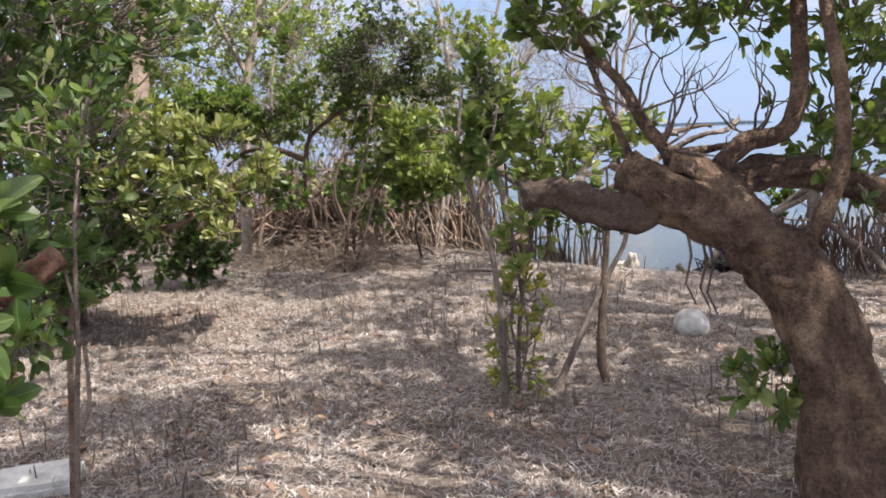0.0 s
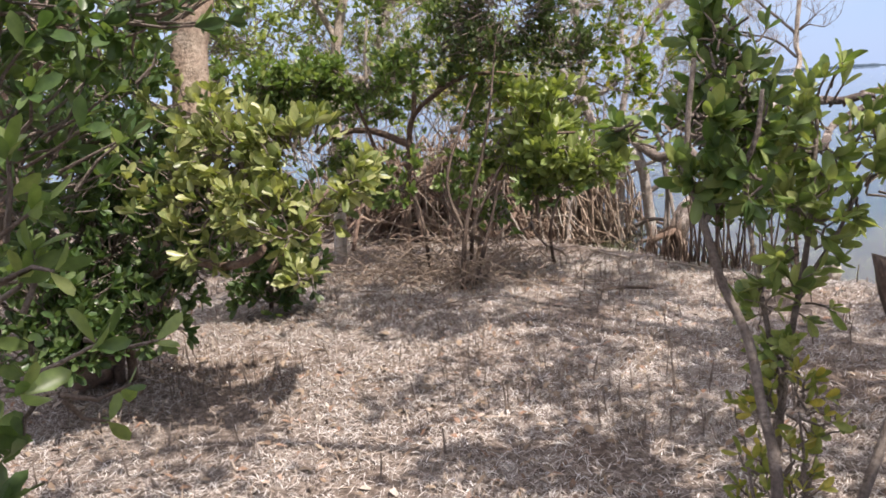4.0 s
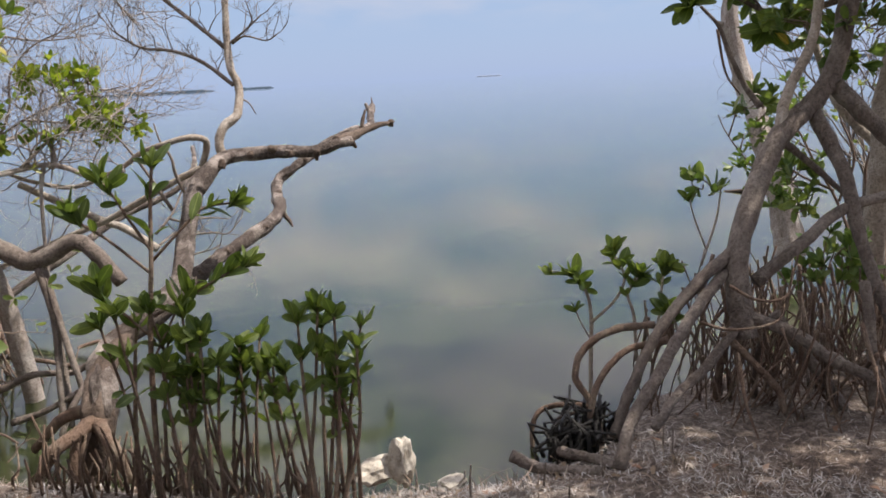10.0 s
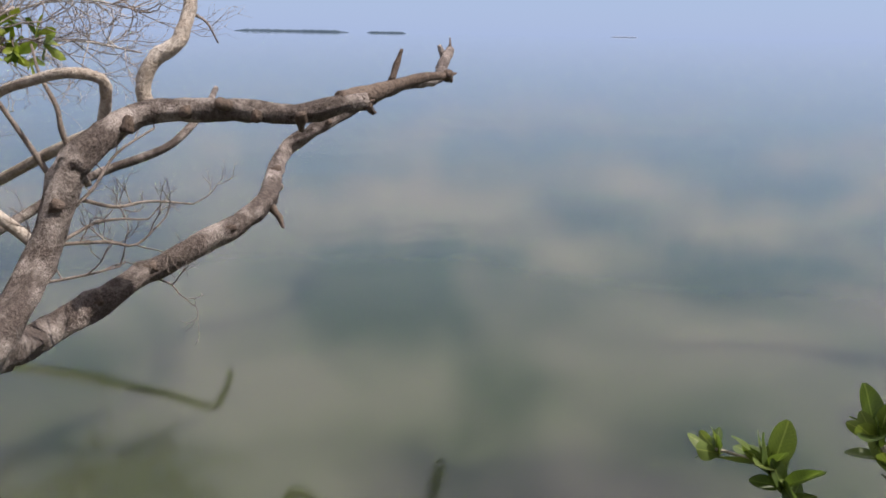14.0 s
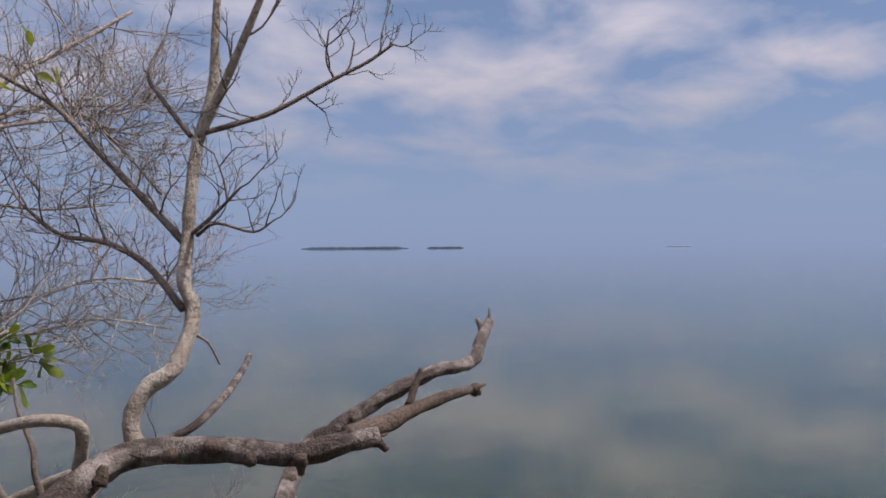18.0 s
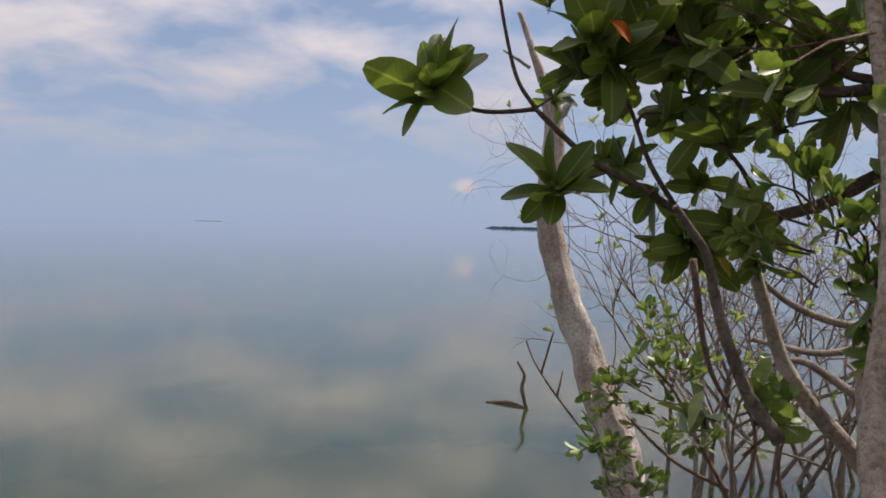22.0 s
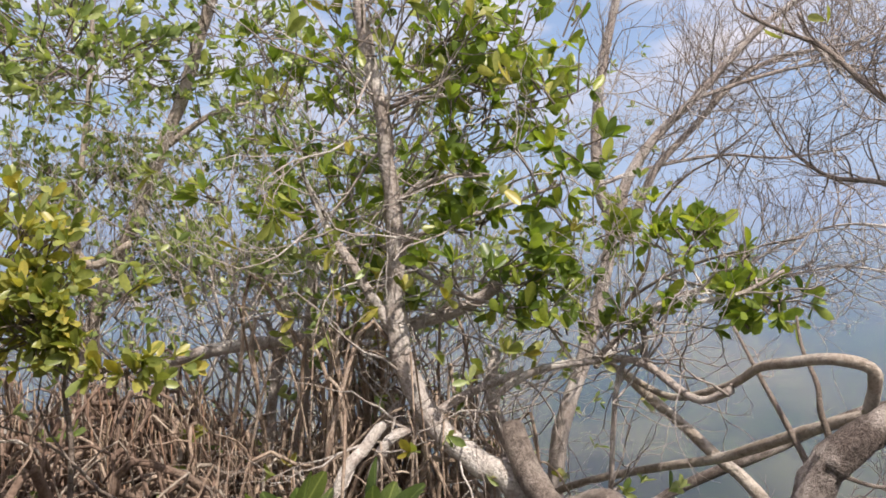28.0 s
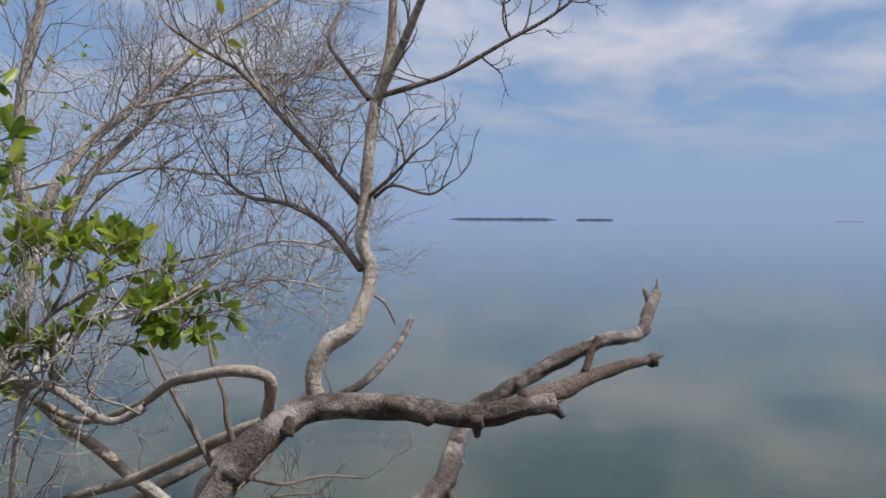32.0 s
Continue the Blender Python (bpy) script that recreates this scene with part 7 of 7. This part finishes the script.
nt.links.new(ramp_node(nt, nz.outputs["Fac"], [(0.3, (0.38, 0.36, 0.33)), (0.6, (0.68, 0.67, 0.64))]).outputs[0], b.inputs["Base Color"])
b.inputs["Roughness"].default_value = 0.6
bump_node(nt, b, nz.outputs["Fac"], 0.3, 0.004)

buoy_at = Vector((2.28, 2.36, 0.0))
buoy_at.z = ground_height(buoy_at.x, buoy_at.y)
buoy = thing("fishing_float", buoy_at, "weathered white fishing float lying on the mud", "float")
bm = bmesh.new()
bmesh.ops.create_uvsphere(bm, u_segments=40, v_segments=24, radius=0.105)
for v in bm.verts:
    v.co.z *= 0.9
    if any(abs(v.co.x - c) < 0.013 for c in (-0.045, 0.0, 0.045)):  # moulded grooves
        v.co.y *= 0.92
        v.co.z *= 0.92
    v.co += v.co.normalized() * 0.004 * noise.noise(v.co * 20)
bmesh.ops.rotate(bm, verts=bm.verts, cent=(0, 0, 0), matrix=Euler((0.3, 0.2, 0.9)).to_matrix())
bmesh.ops.translate(bm, verts=bm.verts, vec=buoy_at + Vector((0, 0, 0.05)))
me = bpy.data.meshes.new("shell")
bm.to_mesh(me); bm.free()
me.materials.append(WHITE)
me.polygons.foreach_set("use_smooth", [True] * len(me.polygons))
ob = new("shell", me)
ob.parent, ob.matrix_parent_inverse = buoy, buoy.matrix_basis.inverted()
Wood().tube([buoy_at + Euler((0.3, 0.2, 0.9)).to_matrix() @ Vector((0.0, 0.102 * math.cos(a), 0.092 * math.sin(a))) + Vector((0, 0, 0.05)) for a in np.linspace(0, math.tau, 33)], 0.007, 0.007, 6).link("rope", STRAW, buoy, "frayed rope round the float")

def slab(name, at, size, turn, mat, label, category, bevel=0.02):
    ob = thing(name, at, label, category)
    bm = bmesh.new()
    bmesh.ops.create_cube(bm, size=1)
    bmesh.ops.scale(bm, verts=bm.verts, vec=size)
    bmesh.ops.bevel(bm, geom=list(bm.edges), offset=bevel, segments=2, affect="EDGES")
    bmesh.ops.subdivide_edges(bm, edges=list(bm.edges), cuts=2, use_grid_fill=True)
    for v in bm.verts:
        v.co += Vector((noise.noise(v.co * 9), noise.noise(v.co * 9 + Vector((5, 0, 0))), noise.noise(v.co * 9 + Vector((0, 7, 0))))) * 0.008
    bmesh.ops.transform(bm, verts=bm.verts, matrix=Matrix.Translation(Vector(at) + Vector((0, 0, size[2] * 0.42))) @ Euler(turn).to_matrix().to_4x4())
    me = bpy.data.meshes.new("block")
    bm.to_mesh(me); bm.free()
    me.materials.append(mat)
    part_ob = new("block", me)
    part_ob.parent, part_ob.matrix_parent_inverse = ob, ob.matrix_basis.inverted()
    return ob


slab("foam_block", (-0.99, 0.97, 0.03), (0.34, 0.22, 0.09), (0.05, -0.03, 0.1), WHITE, "broken white foam block on the ground", "block")
rock_at = Vector((2.96, 4.93, 0.00))
SHELL_ROCK, nt, b, _ = material("pale shell rock")
nz = noise_node(nt, 24, 6, 0.7)
nt.links.new(ramp_node(nt, nz.outputs["Fac"], [(0.3, (0.2, 0.16, 0.12)), (0.55, (0.55, 0.5, 0.43)), (0.75, (0.72, 0.68, 0.6))]).outputs[0], b.inputs["Base Color"])
b.inputs["Roughness"].default_value = 0.9
bump_node(nt, b, nz.outputs["Fac"], 0.8, 0.01)


def rock(at, size, seed, label):
    ob_at = Vector(at)
    bm = bmesh.new()
    bmesh.ops.create_icosphere(bm, subdivisions=3, radius=1)
    for v in bm.verts:
        v.co *= 1 + 0.35 * noise.noise(v.co * 1.6 + Vector((seed, 0, 0))) + 0.15 * noise.noise(v.co * 4 + Vector((seed, 0, 0)))
        v.co = Vector((v.co.x * size[0], v.co.y * size[1], v.co.z * size[2]))
    bmesh.ops.translate(bm, verts=bm.verts, vec=ob_at + Vector((0, 0, size[2] * 0.5)))
    me = bpy.data.meshes.new("rock")
    bm.to_mesh(me); bm.free()
    me.materials.append(SHELL_ROCK)
    return tagged(new("rock", me), label, "rock", "shore rocks")


rock((2.96, 4.85, 0.00), (0.05, 0.05, 0.11), 2, "upright pale crusted rock at the waterline")
rock((2.89, 4.92, 0.00), (0.10, 0.06, 0.05), 5, "low pale crusted rock at the waterline")
rock((3.01, 4.63, 0.00), (0.07, 0.04, 0.025), 9, "low pale crusted rock at the waterline")

fallen = thing("fallen_branch", (1.40, 4.52, 0.12), "dark fallen branch on the litter", "branch")
limb("stick", [Vector(p) + Vector((0, 0, 0.015)) for p in ((1.21, 4.49, 0.12), (1.40, 4.53, 0.12), (1.56, 4.45, 0.12))], 0.014, 0.009, DARK_BARK, fallen, 8, 0.25)
fallen = thing("fallen_branch", (-0.45, 4.65, 0.15), "thin pale fallen stick on the litter", "branch")
limb("stick", [Vector(p) + Vector((0, 0, 0.012)) for p in ((-0.57, 4.88, 0.15), (-0.45, 4.65, 0.15), (-0.33, 4.47, 0.15))], 0.010, 0.006, PALE_BARK, fallen, 7, 0.2)
fallen = thing("fallen_branch", (1.59, 5.77, 0.10), "pale fallen sticks by the path", "branch")
for pts in (((1.51, 5.91, 0.10), (1.58, 5.75, 0.10), (1.70, 5.51, 0.10)), ((1.88, 5.42, 0.08), (2.00, 5.30, 0.08), (2.12, 5.08, 0.08))):
    limb("stick", [Vector(p) + Vector((0, 0, 0.012)) for p in pts], 0.012, 0.007, PALE_BARK, fallen, 7, 0.2)

# ---- broad-leaved plant beside the path at the start ----
rng = random.Random(111)
near = thing("broadleaf_sapling", (-0.98, -0.23, 0.03), "near sapling with broad smooth green leaves", "sapling")
BROADER = fine_leaf_data("leaf", leaf_material("smooth bright leaf", [(0.06, 0.11, 0.035), (0.09, 0.15, 0.05), (0.14, 0.2, 0.07)], 0.35, 0.35, True), 1.0)
ls = []
for pts, size, n in (
    ([(-0.99, -0.22, 0.02)] + [(-0.70, -0.52, 0.83), (-0.64, -0.49, 1.02), (-0.60, -0.47, 1.13), (-0.55, -0.46, 1.18)], 0.16, 10),
    ([(-0.70, -0.52, 0.83), (-0.64, -0.51, 0.93), (-0.59, -0.51, 0.95), (-0.56, -0.51, 0.97)], 0.1, 8),
    ([(-0.70, -0.49, 0.98), (-0.68, -0.41, 1.14), (-0.67, -0.32, 1.29), (-0.65, -0.25, 1.39)], 0.12, 9),
    ([(-0.72, -0.49, 0.74), (-0.67, -0.48, 0.81), (-0.63, -0.48, 0.83)], 0.1, 7),
    ([(-0.64, -0.51, 0.93), (-0.57, -0.46, 0.93), (-0.54, -0.41, 0.93), (-0.53, -0.36, 0.92)], 0.085, 7),
    ([(-0.74, -0.46, 0.89), (-0.71, -0.39, 0.99), (-0.67, -0.33, 1.00)], 0.1, 7),
    ([(-0.69, -0.43, 0.78), (-0.62, -0.42, 0.86), (-0.58, -0.42, 0.88)], 0.08, 8),
    ([(-0.72, -0.44, 0.71), (-0.60, -0.44, 0.78), (-0.56, -0.44, 0.81)], 0.08, 8),
    ([(-0.64, -0.49, 1.02), (-0.58, -0.44, 1.03), (-0.54, -0.39, 1.04)], 0.1, 6),
):
    limb("stem", pts, 0.008, 0.004, TWIG_BARK, near, 7, 0.1, 4)
    line = smooth_line(pts, 4)
    ls += rosette(rng, line[-1], (Vector((0.55, -0.25, 0.75)) + rand_dir(rng) * 0.3).normalized(), n, size, 0.03, 1.15)
    ls += rosette(rng, line[-5], (UP + rand_dir(rng) * 0.6).normalized(), 4, size * 0.8, 0.05, 1.2)
place_leaves(ls, BROADER, near)
plant("thin_sapling", "thin grey sapling stem with small leaves", "sapling", [
    ([(-0.62, 0.29, 0.57), (-0.61, 0.32, 0.73), (-0.61, 0.36, 0.91), (-0.62, 0.44, 1.06), (-0.61, 0.54, 1.29), (-0.57, 0.58, 1.48)], 0.010, 0.005),
    ([(-0.61, 0.34, 0.83), (-0.64, 0.37, 0.94), (-0.64, 0.39, 1.04)], 0.006, 0.003),
    ([(-0.58, 0.17, 0.53), (-0.56, 0.19, 0.61), (-0.58, 0.27, 0.74)], 0.008, 0.005),
], TWIG_BARK, [((-0.59, 0.53, 1.22), (0.2, 0.2, 0.3), 40), ((-0.69, 0.57, 1.41), (0.25, 0.2, 0.2), 36), ((-0.67, 0.13, 0.79), (0.1, 0.1, 0.12), 14)], 0.06, LEAF, 112, (3, 6))
stump = thing("rotten_log", (-1.50, -0.30, 0.05), "rotten orange-brown log leaning in the leaves", "log")
limb("log", [(-1.5, -0.3, 0.0), (-1.15, -0.15, 0.6), (-0.80, -0.03, 0.92), (-0.72, 0.02, 0.94), (-0.65, 0.07, 0.97), (-0.58, 0.12, 1.01)], 0.06, 0.03, bark("rotten wood", (0.03, 0.014, 0.01), (0.12, 0.055, 0.032), (0.2, 0.1, 0.06), 8), stump, 16, 0.7)
plant("leafy_bush", "dark leafy bush crowding the path", "bush", [
    ([(-0.73, 0.61, 0.39), (-0.72, 0.65, 0.68), (-0.69, 0.68, 0.94), (-0.67, 0.71, 1.16), (-0.70, 0.75, 1.39)], 0.016, 0.007),
    ([(-0.84, 0.45, 0.56), (-0.84, 0.50, 0.89), (-0.79, 0.53, 1.22)], 0.016, 0.007),
], ROOT_BARK, [
    ((-0.81, 0.49, 0.93), (0.24, 0.24, 0.3), 110), ((-1.17, 0.83, 1.41), (0.5, 0.5, 0.6), 160), ((-0.89, 1.08, 1.37), (0.35, 0.35, 0.35), 120), ((-0.77, 1.43, 1.76), (0.45, 0.4, 0.25), 110), ((-0.82, 1.0, 1.78), (0.35, 0.3, 0.25), 110),
], 0.065, LEAF_DARK, 113, (4, 7))

# ---- unseen trees added behind and beside the walk to shade the ground ----
SHADE = [  # patches of ground that lie in dappled shade: x, y, radius, rosettes
    (-1.05, 0.9, 0.7, 150), (-1.5, 1.6, 0.5, 80), (-0.3, 0.7, 0.5, 40), (0.75, 0.35, 0.5, 40), (1.95, 0.75, 0.85, 220), (1.45, 1.9, 0.7, 80), (0.75, 1.75, 0.5, 40),
    (1.25, 3.25, 0.75, 170), (1.95, 3.75, 0.7, 150), (1.3, 2.5, 0.6, 70), (0.2, 2.75, 0.5, 50), (0.1, 4.3, 0.6, 70),
    (2.15, 4.75, 0.7, 170), (1.25, 5.9, 0.65, 130), (1.75, 5.35, 0.5, 60), (0.0, 4.9, 0.6, 90), (-1.0, 5.5, 0.8, 140), (3.0, 4.0, 0.75, 190), (3.75, 3.75, 0.7, 170), (4.55, 4.3, 0.6, 140), (0.2, 5.7, 0.7, 50), (2.4, 2.6, 0.7, 120), (1.5, 0.75, 0.7, 130), (1.6, 0.15, 0.55, 220), (2.0, 1.5, 0.6, 170), (0.9, 4.6, 0.6, 90), (0.0, 4.2, 0.6, 110), (-0.5, 4.6, 0.6, 130), (0.6, 4.1, 0.5, 60), (1.6, 4.6, 0.6, 120), (0.3, 4.6, 0.5, 50), (-0.8, 1.3, 0.6, 190), (2.7, 1.6, 0.7, 190), (-0.7, 0.5, 0.6, 130), (0.7, 1.1, 0.4, 50), (4.4, 5.5, 0.85, 260), (4.35, 3.95, 0.45, 150), (-0.75, 1.55, 0.5, 170), (-0.55, 1.05, 0.45, 120), (-2.1, 3.8, 0.5, 100), (-2.7, 4.3, 0.6, 120),
]
FEET = [(3.4, -0.9, 1.0), (-2.6, -1.0, 1.1), (5.4, 2.5, 1.05), (4.1, 1.5, 1.0), (-3.8, 1.8, 1.1), (1.2, -5.0, 1.2), (-4.2, 5.6, 1.1), (7.5, -1.5, 1.3), (-6.0, 9.0, 1.2)]
boughs = [[] for _ in FEET]
for x, y, size, count in SHADE:
    c = Vector((x, y, 0.1)) + to_sun * (3.15 / to_sun.z)
    near_foot = min(range(5), key=lambda k: (c.x - FEET[k][0]) ** 2 + (c.y - FEET[k][1]) ** 2)
    boughs[near_foot].append((c, size, count))
for k, (x, y, s) in enumerate(FEET):
    r = random.Random(200 + k)
    foot = Vector((x, y, ground_height(x, y) - 0.05))
    top = foot + Vector((r.uniform(-.4, .4), r.uniform(-.4, .4), 2.6 * s))
    limbs = [
        ([foot, foot.lerp(top, 0.4) + rand_dir(r) * 0.15, foot.lerp(top, 0.75) + rand_dir(r) * 0.15, top], 0.1 * s, 0.05),
        ([foot.lerp(top, 0.6), foot.lerp(top, 0.8) + Vector((0.4, 0.2, 0.2)), top + Vector((0.9, 0.3, 0.2))], 0.045, 0.02),
        ([foot.lerp(top, 0.55), foot.lerp(top, 0.8) + Vector((-0.4, -0.1, 0.2)), top + Vector((-0.9, -0.3, 0.1))], 0.045, 0.02)]
    blobs = [(top + Vector((0, 0, 0.2)), (1.1 * s, 1.1 * s, 0.7), 190), (top + Vector((0.9, 0.3, 0.0)), (0.7, 0.7, 0.5), 90), (top + Vector((-0.9, -0.4, 0.0)), (0.7, 0.7, 0.5), 90)]
    # a bough out of view for each shade patch, set towards the sun
    for c, size, count in boughs[k]:
        limbs.append(([foot.lerp(top, 0.8), top.lerp(c, 0.3) + UP * 0.15, top.lerp(c, 0.7) + UP * 0.1, c], 0.035, 0.012))
        blobs.append((c, (size, size, 0.22), count))
    plant("shade_tree", "unseen leafy tree added to shade the shore", "tree", limbs, TREE_BARK, blobs, 0.09, LEAF, 210 + k, (5, 7), group="trees behind the shore")

# ---- litter on the ground ----
SHORE_FINE = np.interp(np.arange(-4.3, 6.2, 0.05), SHORE_X, SHORE_Y).tolist()


def on_land(r):
    while True:
        x, y = (r.uniform(-2.2, 3.8), r.uniform(-1.2, 5.8)) if r.random() < 0.6 else (r.uniform(-4.2, 6.0), r.uniform(-2.0, 9.5))
        if y < SHORE_FINE[int((x + 4.3) / 0.05)] - 0.1:
            return x, y


def blades(name, count, length, width, lift, mat, label, category, seed, stand=False):
    r = random.Random(seed)
    v, f = [], []
    for _ in range(count):
        x, y = on_land(r)
        if not stand and noise.noise(Vector((x * 1.6, y * 1.6, 9))) < r.uniform(-0.7, 0.1):
            continue
        if stand and noise.noise(Vector((x * 2.2, y * 2.2, 4))) < r.uniform(-0.15, 0.35):
            continue
        z = ground_height(x, y)
        a = r.uniform(0, math.tau)
        l, w = r.uniform(*length), r.uniform(*width)
        c, s = math.cos(a), math.sin(a)
        if stand:
            d1 = Vector((c * 0.25, s * 0.25, 0.9)) * l
            p0 = Vector((x, y, z - 0.01)); p1 = p0 + d1 * 0.55; p2 = p0 + d1 + Vector((c, s, -0.25)) * l * r.uniform(0.05, 0.5)
        else:
            h = r.uniform(0.003, lift)
            p0 = Vector((x, y, z + r.uniform(0.0, lift * 0.5)))
            bend = r.uniform(-0.6, 0.6)
            p1 = p0 + Vector((c, s, 0)) * l * 0.5 + UP * h
            p2 = p1 + Vector((math.cos(a + bend), math.sin(a + bend), 0)) * l * 0.5 + UP * (r.uniform(-1, 0.6) * h)
        q = Vector((-s, c, r.uniform(-0.3, 0.3))) * w * 0.5
        o = len(v)
        v += [p0 - q * 0.6, p0 + q * 0.6, p1 - q, p1 + q, p2]
        f += [(o, o + 1, o + 3, o + 2), (o + 2, o + 3, o + 4)]
    return tagged(link_mesh(name, v, f, mat), label, category, kind="stuff")


blades("litter", 300000, (0.018, 0.065), (0.0015, 0.004), 0.014, STRAW, "bleached shredded litter strewn over the mud", "litter", 301)
blades("fallen_leaves", 7000, (0.03, 0.065), (0.012, 0.024), 0.02, DRY_LEAF, "brown fallen leaves among the litter", "leaf litter", 302)
blades("dead_sticks", 5000, (0.08, 0.25), (0.003, 0.007), 0.02, STICK, "small dead sticks on the ground", "sticks", 303)
blades("dry_grass", 34000, (0.03, 0.1), (0.002, 0.0045), 0.0, STUBBLE, "dry straw stubble standing in the litter", "dry grass", 304, True)
pegs = Wood()
r = random.Random(305)
for _ in range(1700):
    x, y = on_land(r)
    if noise.noise(Vector((x * 1.3, y * 1.3, 8))) < r.uniform(-0.3, 0.4):
        continue
    z = ground_height(x, y)
    h = r.uniform(0.04, 0.13)
    pegs.tube([Vector((x, y, z - 0.02)), Vector((x + r.uniform(-.02, .02), y + r.uniform(-.02, .02), z + h))], 0.0042, 0.0025, 4)
tagged(pegs.link("breathing_roots", TWIG_BARK), "short brown breathing roots poking up from mud", "roots", kind="stuff")

# single leaves and pegs beside the walked line
bm = bmesh.new()
rows = [[bm.verts.new((x * w, y, z + 0.12 * abs(x) * w)) for x in (-1, 0, 1)] for y, w, z in ((0, 0.05, 0.0), (0.25, 0.2, 0.03), (0.55, 0.24, 0.09), (0.85, 0.13, 0.04), (1.0, 0.03, 0.0))]
for i in range(4):
    for j in range(2):
        bm.faces.new((rows[i][j], rows[i][j + 1], rows[i + 1][j + 1], rows[i + 1][j]))
dry = bpy.data.meshes.new("fallen_leaf")
bm.to_mesh(dry); bm.free()
dry_mat = DRY_LEAF.copy()
for n in list(dry_mat.node_tree.nodes):
    if n.bl_idname == "ShaderNodeNewGeometry":
        info = dry_mat.node_tree.nodes.new("ShaderNodeObjectInfo")
        for link in list(n.outputs["Random Per Island"].links):
            dry_mat.node_tree.links.new(info.outputs["Random"], link.to_socket)
dry.materials.append(dry_mat)
peg = Wood().tube([(0, 0, -0.02), (0.004, 0.003, 0.04), (0.0, 0.006, 0.1)], 0.0045, 0.0025, 6)
peg_mesh = bpy.data.meshes.new("breathing_root")
peg_mesh.from_pydata([tuple(v) for v in peg.v], [], peg.f)
peg_mesh.materials.append(TWIG_BARK)
r = random.Random(306)
for k in range(520):
    x, y = r.uniform(-1.8, 3.2), r.uniform(-0.9, 4.6)
    while noise.noise(Vector((x * 1.3, y * 1.3, 8))) < r.uniform(-0.3, 0.4):
        x, y = r.uniform(-1.8, 3.2), r.uniform(-0.9, 4.6)
    leafy = k < 270
    ob = new("fallen_leaf" if leafy else "breathing_root", dry if leafy else peg_mesh)
    ob.parent = ground
    turn = Euler((r.uniform(-0.35, 0.35), r.uniform(-0.35, 0.35), r.uniform(0, math.tau))) if leafy else Euler((r.uniform(-0.2, 0.2), r.uniform(-0.2, 0.2), r.uniform(0, math.tau)))
    ob.matrix_basis = Matrix.Translation((x, y, ground_height(x, y) + (0.014 if leafy else 0.0))) @ turn.to_matrix().to_4x4() @ Matrix.Scale(r.uniform(0.04, 0.075) if leafy else r.uniform(0.5, 1.3), 4)
